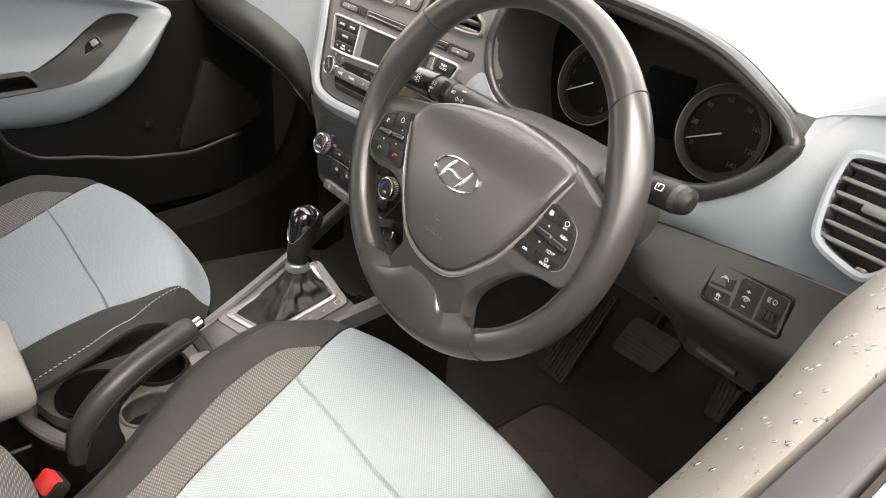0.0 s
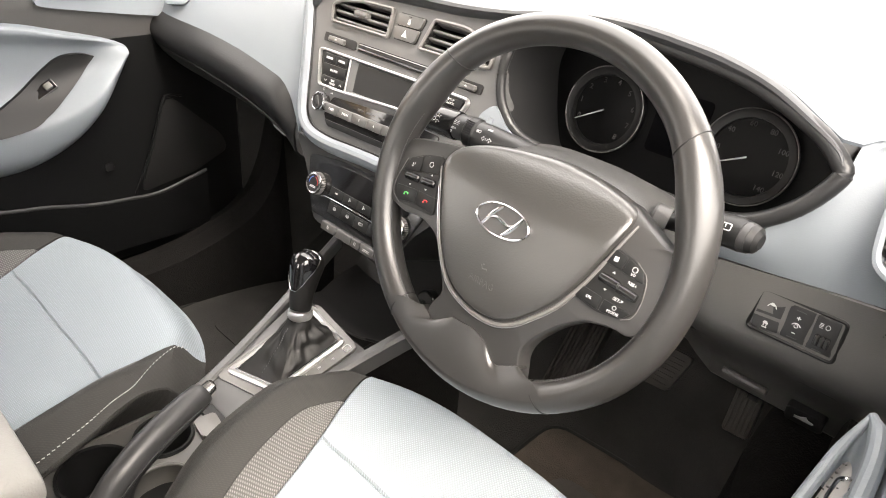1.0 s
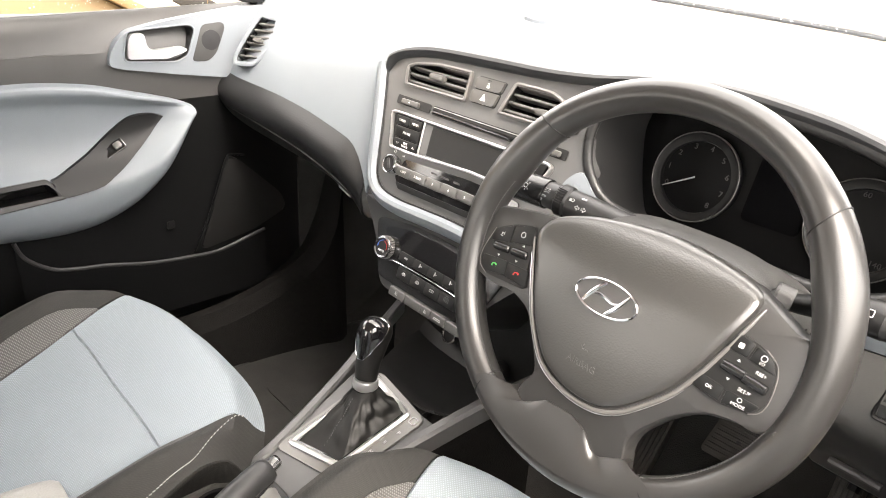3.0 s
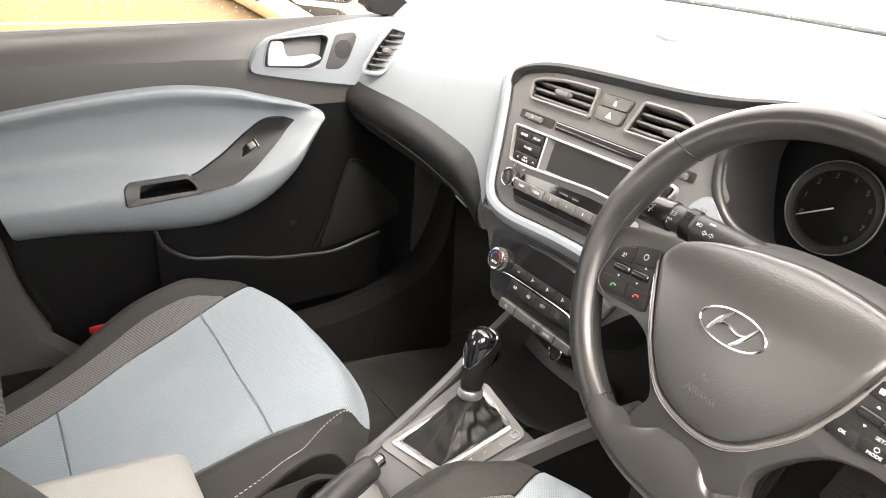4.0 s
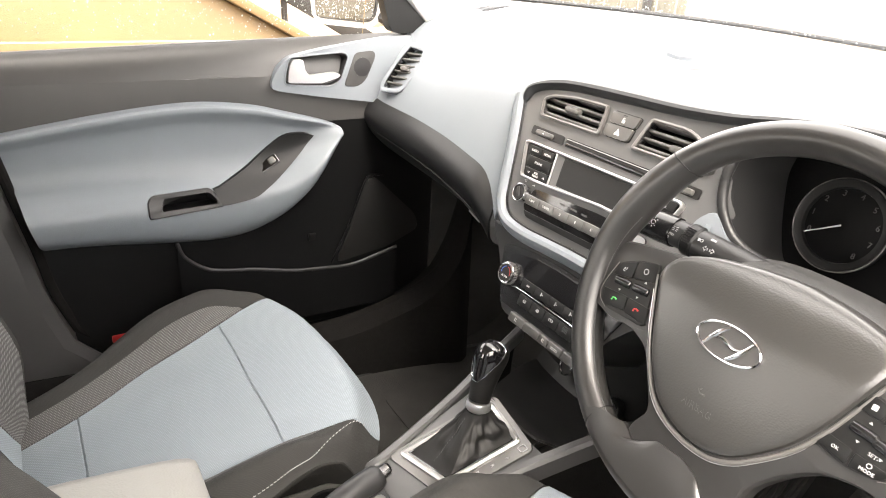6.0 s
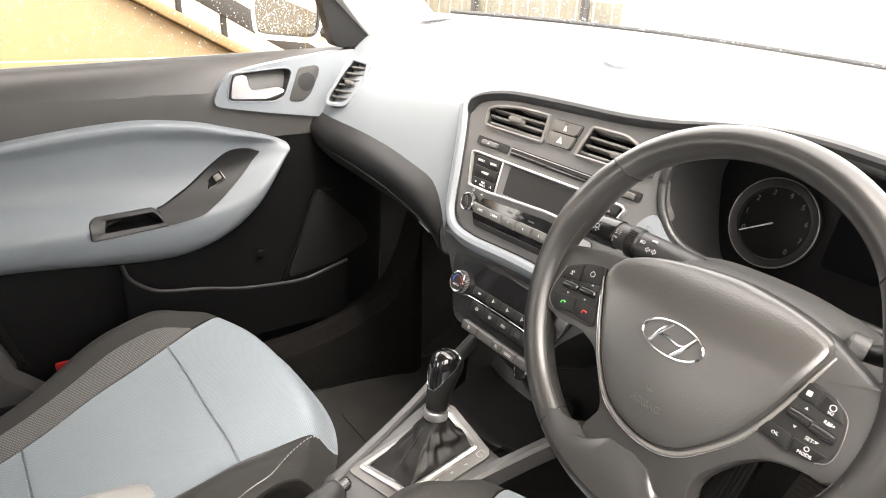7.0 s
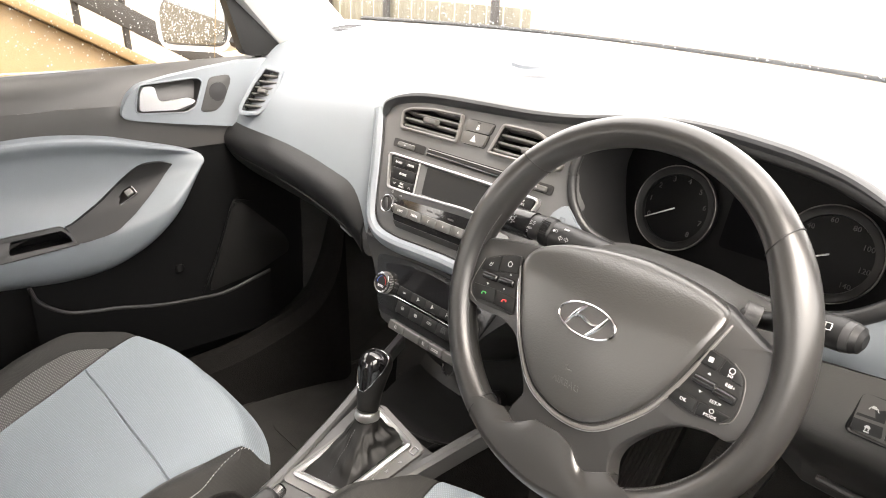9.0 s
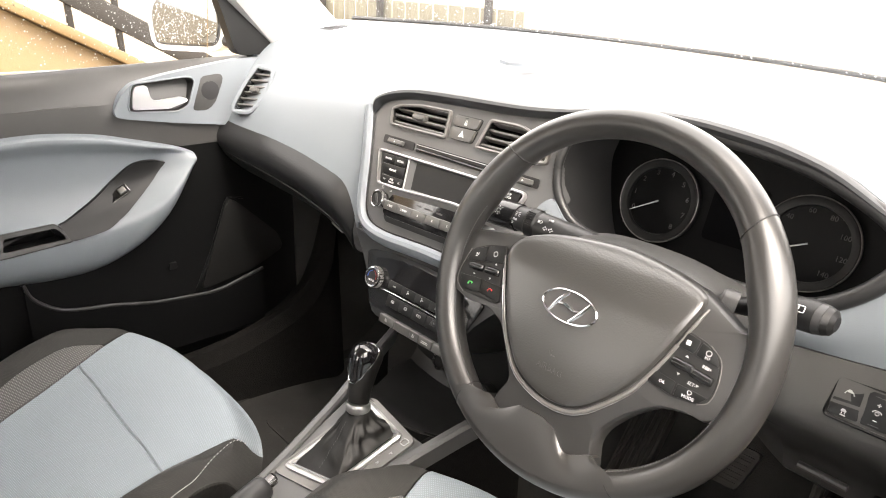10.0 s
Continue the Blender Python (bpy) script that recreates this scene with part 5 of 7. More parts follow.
# ---- switch panel on the knee panel ----
def build_switches():
    m = axes((0.575, 0.197, 0.845), (1, 0.01, 0.0), (0, 0.06, 1))
    s = thing("dash_switch_panel", (0.575, 0.2, 0.845), "dark switch panel with four switches and white symbols", "switch panel")
    o = rounded([(-0.0440, -0.0220), (0.0450, -0.0216), (0.0445, 0.0280), (-0.0385, 0.0265)], 0.008, 5)
    part("bezel", ring(o, 0.0036, 0.016, m, 0.0035, 0.001), DARK2, s)
    part("recess", slab(inset(o, 0.003), 0.02, m, -0.001), BLACK, s)
    keys = (([(-0.0390, -0.0020), (-0.0120, 0.0004), (-0.0116, 0.0245), (-0.0350, 0.0225)], "lane"), ([(-0.0385, -0.0172), (-0.0116, -0.0150), (-0.0122, -0.0012), (-0.0395, -0.0034)], "skid"),
            ([(-0.0098, -0.0150), (0.0142, -0.0150), (0.0150, 0.0238), (-0.0102, 0.0238)], "dimmer"), ([(0.0154, -0.0150), (0.0400, -0.0150), (0.0385, 0.0236), (0.0160, 0.0238)], "level"))
    for pts, kind in keys:
        b = part("switch", slab(rounded(pts, 0.0015, 2), 0.01, m, 0.0040, 0.0014), SWITCH, s)
        if kind in ("lane", "skid"):
            x, y = (-0.0245, 0.0122) if kind == "lane" else (-0.0252, -0.0095)
            body = [slab(rrect(x, y + 0.0008, 0.0052, 0.0018, 0.0006), 0.0005, m, 0.0044), slab(rrect(x, y + 0.0022, 0.0034, 0.0014, 0.0005), 0.0005, m, 0.0044)]
            if kind == "lane":
                body += [slab([(x + q * 0.0042 - 0.0005, y - 0.0022), (x + q * 0.0042 + 0.0005, y - 0.0022), (x + q * 0.0028 + 0.0003, y + 0.0012), (x + q * 0.0028 - 0.0003, y + 0.0012)], 0.0005, m, 0.0044) for q in (-1, 1)]
            else:
                body += [slab(rrect(x + q * 0.0014, y - 0.0016, 0.0008, 0.0024, 0.0003), 0.0005, m @ pose(0, 0, 0), 0.0044) for q in (-1, 1)]
                body.append(slab(rrect(x, y - 0.0040, 0.0050, 0.0012, 0.0003), 0.0005, m, 0.0044))
            part("mark", joined(*body), PRINT, b)
        elif kind == "dimmer":
            for dy in (0.0184, -0.0118):
                part("bar_mark", slab(rrect(0.0018, dy, 0.0095, 0.0007, 0.0003), 0.0005, m, 0.0044), GREYPRINT, b)
            part("mark", joined(ring(circle(0.0018, 0.0018, 0.0020, 14), 0.0005, 0.0005, m, 0.0044), tube([tuple(m @ Vector((0.0018 + 0.0042 * math.cos(radians(q)), 0.0012 + 0.0036 * math.sin(radians(q)), 0.0042))) for q in range(20, 165, 12)], 0.0004, 5)), PRINT, b)
            part("mark", joined(slab(rrect(0.0018, 0.0108, 0.0040, 0.0009, 0.0003), 0.0005, m, 0.0044), slab(rrect(0.0018, 0.0108, 0.0009, 0.0040, 0.0003), 0.0005, m, 0.0044), slab(rrect(0.0018, -0.0062, 0.0036, 0.0009, 0.0003), 0.0005, m, 0.0044)), PRINT, b)
        else:
            part("mark", joined(ring(circle(0.0282, 0.0140, 0.0022, 14, 0.0028), 0.0005, 0.0005, m, 0.0044), *[slab(rrect(0.0222, 0.0160 - 0.0015 * k, 0.0034, 0.0005, 0.0002), 0.0005, m @ pose(0, 0, 0), 0.0044) for k in range(4)]), PRINT, b)
            part("wheel_well", slab(rrect(0.0275, -0.0022, 0.0150, 0.0130, 0.002), 0.004, m, 0.0043), BLACK, b)
            for k in (-1, 0, 1):
                part("thumb_wheel", box(0.0042, 0.0105, 0.004, m @ pose(0.0275 + 0.0046 * k, -0.0022, 0.0050), 0.0015), SWITCH, b)
            part("bar_mark", slab(rrect(0.0262, -0.0128, 0.0090, 0.0007, 0.0003), 0.0005, m, 0.0044), GREYPRINT, b)
    mb = axes((0.600, 0.318, 0.6655), (1, 0.02, 0), (0, -0.25, 0.95))
    rel = thing("bonnet_release", (0.6, 0.33, 0.66), "dark bonnet release lever with a white symbol", "release lever")
    part("lever", slab(rrect(0, -0.002, 0.046, 0.026, 0.006), 0.02, mb, 0.003, 0.003), BLACK, rel)
    part("car_mark", slab([(-0.011, -0.003), (0.011, -0.003), (0.012, 0.0), (0.005, 0.002), (0.002, 0.006), (-0.004, 0.002), (-0.011, 0.001)], 0.0006, mb, 0.0042), PRINT, rel)


build_switches()


# ---- centre console ----
def mk(x, y, z=0.0):
    return tuple(MK @ Vector((x, y, z)))


def build_console():
    c = thing("centre_console", (0, 0, 0.4), "dark centre console with pale grey tray and cup holders", "centre console")
    # side rails rising to the stack
    rails = (("left", [(-0.060, -0.150, 0.523), (-0.062, -0.105, 0.538), (-0.095, 0.03, 0.580), (-0.128, 0.125, 0.610), (-0.152, 0.195, 0.630)]),
             ("right", [(0.066, -0.120, 0.535), (0.078, -0.02, 0.565), (0.100, 0.075, 0.595), (0.118, 0.14, 0.615), (0.140, 0.20, 0.634)]))
    for side, pts in rails:
        p = spline(pts, 24)
        rows = []
        s = -1 if side == "left" else 1
        for q in p:
            rows.append([(q[0] - 0.009 * s, q[1], q[2] - 0.02), (q[0] - 0.009 * s, q[1], q[2] - 0.001), (q[0] - 0.006 * s, q[1], q[2] + 0.003), (q[0] + 0.004 * s, q[1], q[2] + 0.003), (q[0] + 0.009 * s, q[1], q[2] - 0.001), (q[0] + 0.011 * s, q[1], q[2] - 0.025)])
        part("side_rail", grid(rows), STACK, c, "grey satin side rail")
        part("console_flank", grid([[(q[0] + 0.010 * s, q[1], q[2] - 0.022), (q[0] + 0.014 * s, q[1], q[2] - 0.08), (q[0] + 0.02 * s, q[1], 0.28)] for q in p]), CARPET, c, "black console flank")
    # plate round the selector
    part("selector_surround", slab([(-0.058, -0.05), (0.066, -0.05), (0.082, 0.08), (0.094, 0.155), (-0.088, 0.155), (-0.075, 0.08)], 0.03, MK, -0.002, 0.003), STACK, c, "grey selector surround")
    # forward tray
    rows = []
    for y, z in ((0.065, 0.588), (0.085, 0.575), (0.11, 0.563), (0.17, 0.560), (0.215, 0.562), (0.232, 0.58), (0.238, 0.64), (0.24, 0.70)):
        w = 0.080 + 0.045 * smooth(0.06, 0.2, y)
        rows.append([(x, y, z + 0.012 * (abs(x) / w) ** 4) for x in np.linspace(-w, w, 12)])
    part("storage_tray", grid(rows, thick=0.003), BLACK, c, "black open storage tray")
    # pale tray behind the selector with the cup wells
    out = rounded([(-0.062, -0.150), (-0.066, -0.360), (-0.052, -0.388), (-0.008, -0.386), (0.042, -0.366), (0.080, -0.340), (0.108, -0.300), (0.118, -0.22), (0.070, -0.145)], 0.018, 5)
    holes = [(-0.006, -0.300, 0.043), (-0.012, -0.208, 0.035)]
    slot = rounded([(-0.034, -0.366), (0.004, -0.354), (0.034, -0.334), (0.047, -0.304), (0.075, -0.292), (0.097, -0.300), (0.076, -0.328), (0.040, -0.353), (-0.006, -0.373)], 0.006, 3)
    pocket = rounded([(0.030, -0.262), (0.046, -0.284), (0.075, -0.284), (0.100, -0.255), (0.094, -0.215), (0.050, -0.210), (0.032, -0.230)], 0.012, 4)
    t = part("tray", pierced(out, [circle(x, y, r * 1.02, 28) for x, y, r in holes] + [slot, pocket], 0.02, pose(0, 0, 0.517)), TRAY, c, "pale grey plastic tray")
    for x, y, r in holes:
        part("cup_well", collar_ring([(r + 0.005, 0.001), (r + 0.004, 0.005), (r, 0.004), (r * 0.94, -0.07), (r, -0.07)], pose(x, y, 0.517), 32), DARK2, t)
        part("cup_bottom", turned([(r * 0.96, -0.075), (r * 0.955, -0.068), (0, -0.068)], pose(x, y, 0.517), 32), BLACK, t)
    part("slot_floor", slab(inset(slot, -0.004), 0.004, pose(0, 0, 0.488)), BLACK, t)
    part("pocket_wall", grid([[(x, y, z) for x, y in pocket] for z in (0.5185, 0.482)], closed=True), TRAY, t, "pale pocket wall")
    part("pocket_floor", slab(inset(pocket, -0.003), 0.004, pose(0, 0, 0.484)), DARK2, t)
    part("pocket_rim", tube([(x, y, 0.5175) for x, y in pocket], 0.0028, 8, closed=True), TRAY, t)
    part("rim_edge", tube([(x, y, 0.512) for x, y in out], 0.006, 8, closed=True), TRAY, c)
    part("console_side", grid([[(x, y, z) for x, y in inset(out, 0.004)] for z in (0.505, 0.28)], closed=True), BLACK, c)
    part("front_switch", slab(rounded([(-0.008, -0.168), (0.030, -0.174), (0.034, -0.143), (-0.004, -0.137)], 0.005), 0.008, pose(0, 0, 0.525), bevel=0.002), TITAN, c, "small grey console switch")
    part("front_step", slab(rounded([(-0.060, -0.118), (0.068, -0.118), (0.068, -0.150), (-0.060, -0.150)], 0.01), 0.03, pose(0, 0, 0.524), bevel=0.008), DARK2, c)
    # power sockets at the head of the tray
    for nm, x, y, z, r, mt in (("socket_ring", -0.054, 0.222, 0.600, 0.0155, CHROME), ("socket_ring", 0.065, 0.205, 0.600, 0.019, BLACK)):
        m = axes((x, y, z), (1, 0, 0), (0, 0.35, 0.94))
        s = thing("power_socket", (x, y, z), "round power socket with a chrome ring" if mt is CHROME else "round black power socket with a cap", "socket")
        part(nm, collar_ring([(r, -0.01), (r, 0.006), (r - 0.002, 0.008), (r - 0.0035, 0.005), (r - 0.0035, -0.01)], m, 28), mt, s)
        part("socket_well", turned([(r - 0.003, -0.012), (r - 0.0035, 0.002 if mt is CHROME else 0.008), (0, 0.002 if mt is CHROME else 0.010)], m, 24), BLACK, s)
        if mt is BLACK:
            lettering("12V", 0.007, at2(m, 0, 0, 0.0105), GREYPRINT, s)

    return c


CONSOLE = build_console()


def build_selector():
    g = thing("gear_selector", mk(-0.01, 0.09), "automatic gear selector with black leather boot and gloss knob", "gear selector")
    o = rounded([(-0.048, -0.006), (0.046, 0.019), (0.053, 0.143), (-0.043, 0.156)], 0.010, 4)
    part("plate", slab(rounded([(-0.058, -0.020), (0.062, 0.008), (0.0735, 0.150), (-0.052, 0.168)], 0.012), 0.012, MK, 0.002, 0.002), TITAN, g, "satin grey selector plate")
    part("silver_frame", ring(o, 0.0085, 0.008, MK, 0.0065, 0.0018), SILVER, g, "bright satin silver frame")
    part("frame_liner", ring(inset(o, 0.0080), 0.0030, 0.008, MK, 0.0055), GLOSS, g, "gloss black liner")
    # boot: folds between the frame and the collar
    base = evenly(inset(o, 0.0095), 120)
    cx, cy = base.mean(0)
    nb = len(base)
    top = Vector(MK.inverted() @ Vector((-0.006, 0.011, 0.622)))
    rows = []
    for k in range(33):
        t = k / 32
        ox, oy = cx + (top.x - cx) * t ** 0.85, cy + (top.y - cy) * t ** 0.85
        loop = []
        for i, p in enumerate(base):
            a = 2 * math.pi * i / nb
            dx, dy = p[0] - cx, p[1] - cy
            ln = math.hypot(dx, dy)
            fold = math.sin(math.pi * min(1, t * 1.15)) * (0.0030 * math.sin(4 * a + 1.5 + 3 * t) + 0.0014 * math.sin(9 * a - 5 * t) + 0.0020 * math.sin(15 * t + 3 * a) + 0.0008 * math.sin(23 * a + 9 * t))
            s = (1 - t) ** 1.35
            rad = ln * s + 0.0170 * (1 - s) + 0.004 * math.sin(math.pi * t) * (1 - t) + fold
            loop.append(mk(ox + dx / ln * rad, oy + dy / ln * rad, 0.001 + top.z * t))
        rows.append(loop)
    part("boot", grid(rows, closed=True), BOOT, g, "black leather boot")
    st = bmesh.new()
    for k in range(18):
        t = 0.1 + 0.75 * k / 17
        p = Vector(rows[int(t * 32)][14]).lerp(Vector(rows[min(32, int(t * 32) + 1)][14]), t * 32 - int(t * 32))
        bmesh.ops.create_cube(st, size=1, matrix=Matrix.Translation(p) @ pose(0, 0, 0, 20, 0, 30) @ Matrix.Diagonal((0.0008, 0.0028, 0.0008, 1)))
    part("boot_stitching", st, GREYPRINT, g)
    axis = spline([(-0.0060, 0.0110, 0.618), (-0.0070, 0.0130, 0.636), (-0.0105, 0.0190, 0.656), (-0.0150, 0.0290, 0.682), (-0.0175, 0.0370, 0.702), (-0.0180, 0.0400, 0.716)], 40)
    part("collar", tube([tuple(q) for q in axis[:7]], [0.0165, 0.0180, 0.0184, 0.0184, 0.0182, 0.0178, 0.0165], 28), SILVER, g, "satin silver collar")
    # knob: a leaning bulb with a gloss face towards the seats
    lean = Vector(axis[-1] - axis[8]).normalized()
    sx = Vector((1, 0, 0)) - lean * lean.x
    sx.normalize()
    sy = lean.cross(sx)
    rad = [lerp(q / 33, [0, 0.12, 0.3, 0.5, 0.62], [0.0155, 0.0165, 0.0182, 0.0222, 0.0245]) * math.sqrt(max(0.02, 1 - max(0.0, (q / 33 - 0.62) / 0.38) ** 2.4)) for q in range(34)]
    skin = lambda i, a, k: tuple(Vector(axis[i + 6]) + sx * (rad[i] * 0.90 * k * math.cos(a)) + sy * (rad[i] * 1.06 * k * math.sin(a)))
    kn = part("knob", grid([[skin(i, 2 * math.pi * k / 48, 1.0) for k in range(48)] for i in range(34)], closed=True, caps=True), BOOT, g, "leather-grained knob")
    cap = []
    for i in range(11, 34):
        half = radians(lerp(i, [11, 14, 20, 27, 33], [14, 40, 66, 88, 100]))
        cap.append([skin(i, radians(-78) + half * (k / 14 - 1), 1.035) for k in range(29)])
    part("knob_cap", grid(cap), GLOSS, kn, "gloss black knob face")
    part("knob_trim", tube([r[0] for r in cap[::-1]] + [r[-1] for r in cap], 0.0008, 6), CHROME, kn, "chrome line round the knob face")
    for x, y, s in ((0.0610, 0.1105, "P"), (0.0580, 0.0880, "R"), (0.0550, 0.0655, "N"), (0.0520, 0.0430, "D")):
        lettering(s, 0.0075, at2(MK, x, y, 0.0024, -6), PRINT, g, name="letter")
    part("lock_release", ring(rrect(0.0620, 0.1370, 0.012, 0.012, 0.003), 0.0012, 0.004, MK, 0.0034), PRINT, g)


build_selector()


def build_handbrake():
    h = thing("handbrake", (0.08, -0.3, 0.5), "dark handbrake lever with a chrome button", "handbrake")
    p = spline([(0.102, -0.3440, 0.520), (0.101, -0.3400, 0.549), (0.099, -0.3290, 0.569), (0.095, -0.3100, 0.588), (0.090, -0.2870, 0.602), (0.080, -0.2520, 0.615), (0.070, -0.2130, 0.6235), (0.064, -0.1880, 0.626), (0.0615, -0.1790, 0.6275)], 32)
    part("grip", tube(p, [lerp(i / 31, [0, 0.15, 0.5, 0.9, 1], [0.013, 0.0150, 0.0165, 0.0160, 0.0135]) for i in range(32)], 20, flat=1.1), HOUSING, h)
    part("button", tube([(0.0618, -0.1790, 0.6275), (0.0590, -0.1665, 0.6305), (0.0585, -0.1635, 0.6312)], [0.0085, 0.0085, 0.006], 14), CHROME, h, "chrome button")
    under = spline([(-0.3420, 0.500), (-0.3240, 0.500), (-0.3020, 0.502), (-0.2930, 0.524), (-0.2955, 0.545), (-0.2930, 0.562), (-0.2800, 0.575), (-0.2500, 0.587), (-0.2200, 0.597), (-0.1930, 0.606), (-0.1800, 0.614)], 32)
    rows = []
    for a, b in zip(p, under):
        x = a[0]
        rows.append([(x + 0.0125, a[1], a[2]), (x + 0.0135, 0.5 * (a[1] + b[0]), 0.5 * (a[2] + b[1])), (x + 0.0115, b[0], b[1] + 0.002), (x + 0.007, b[0], b[1]), (x - 0.007, b[0], b[1]), (x - 0.0115, b[0], b[1] + 0.002), (x - 0.0135, 0.5 * (a[1] + b[0]), 0.5 * (a[2] + b[1])), (x - 0.0125, a[1], a[2])])
    part("lever_blade", grid(rows), BLACK, h, "black lever blade")
    part("grip_seam", tube([tuple(q + np.array([0.0150, 0.004, -0.004])) for q in p[4:29]], 0.001, 5), BLACK, h)


build_handbrake()


def build_armrest(c):
    rows = []
    for y, s in ((-0.370, 0.40), (-0.372, 0.62), (-0.379, 0.80), (-0.392, 0.92), (-0.412, 0.98), (-0.44, 1.0), (-0.50, 1.0), (-0.62, 1.0), (-0.78, 1.0)):
        o = rrect(0.026, 0.632 + 0.016 * smooth(-0.355, -0.6, y), 0.150 * (0.82 + 0.18 * s), 0.072 * s, 0.032 * s, 6)
        rows.append([(x, y, z) for x, z in o])
    a = part("armrest", grid(rows, closed=True, caps=True), ARM, c, "grey leather-grained armrest lid")
    part("seam", tube([(-0.0485, y, 0.628) for y in np.linspace(-0.78, -0.39, 12)], 0.0012, 5), DARK, a)
    part("hinge_box", box(0.13, 0.30, 0.18, pose(0.03, -0.62, 0.53), 0.02, 3), DARK, a, "dark hinge box")


build_armrest(CONSOLE)


# ---- seats ----
insert_half = curve([-0.55, -0.5, -0.4, -0.32, -0.25, -0.18, -0.12, -0.07, -0.04, 0.0], [0.100, 0.110, 0.131, 0.155, 0.167, 0.179, 0.193, 0.201, 0.203, 0.202])
mesh_out = curve([-0.55, -0.5, -0.4, -0.3, -0.25, -0.2, -0.16, -0.115, -0.09], [0.135, 0.145, 0.168, 0.196, 0.205, 0.209, 0.207, 0.196, 0.18])
outer_half = curve([-0.55, -0.42, -0.3, -0.18, -0.08, 0.0], [0.197, 0.232, 0.278, 0.276, 0.266, 0.260])
stitch_half = lambda ly: outer_half(ly) - 0.013 - (outer_half(ly) - 0.013 - 0.203) * smooth(-0.150, -0.022, ly) ** 1.4
rise_at = curve([-0.55, -0.4, -0.25, -0.12, -0.03, 0.0], [0.035, 0.037, 0.0556, 0.0365, 0.002, 0.0])
level_at = curve([-0.55, -0.42, -0.25, -0.17, -0.06, 0.0], [0.455, 0.482, 0.529, 0.552, 0.571, 0.575])


def mesh_half(ly):
    return max(insert_half(ly), mesh_out(min(ly, -0.09))) if ly < -0.10 else insert_half(ly)


def cushion_z(lx, ly):
    """Height of the seat cushion; lx across, ly back from the front edge (negative)."""
    ax = abs(lx)
    o, ins = outer_half(ly), insert_half(ly)
    z = level_at(ly)
    z += -0.010 * math.exp(-(lx / 0.10) ** 2) * smooth(-0.05, -0.2, ly)
    z += rise_at(ly) * smooth(ins - 0.02, ins + 0.07, ax)
    z += -0.0238 * smooth(o - 0.05, o, ax) ** 1.6
    z += -0.060 * smooth(-0.076, 0.0, ly) ** 2.6
    return z


def cushion_point(lx, ly, x0, yy, dz):
    e = 0.103 * (abs(lx) / 0.28) ** 3.0 * smooth(-0.25, 0.0, ly)
    return x0 + lx - 0.075 * ly, yy + ly - e, cushion_z(lx, ly) + dz


def cushion_patch(u0, u1, y0, y1, nu, nv, x0, yy, dz, dip=0.0035):
    """A patch of the cushion between the curves u0(ly) and u1(ly); its rim dips into the seam."""
    us = [0.0, 0.008] + [k / nu for k in range(1, nu)] + [0.992, 1.0]
    vv = [0.0, 0.012] + [k / nv for k in range(1, nv)] + [0.988, 1.0]
    rows = []
    for j, v in enumerate(vv):
        ly = y0 + (y1 - y0) * v
        a, b = u0(ly), u1(ly)
        row = []
        for i, u in enumerate(us):
            x, y, z = cushion_point(a + (b - a) * u, ly, x0, yy, dz)
            row.append((x, y, z - (dip if i in (0, len(us) - 1) or j in (0, len(vv) - 1) else 0)))
        rows.append(row)
    return grid(rows)


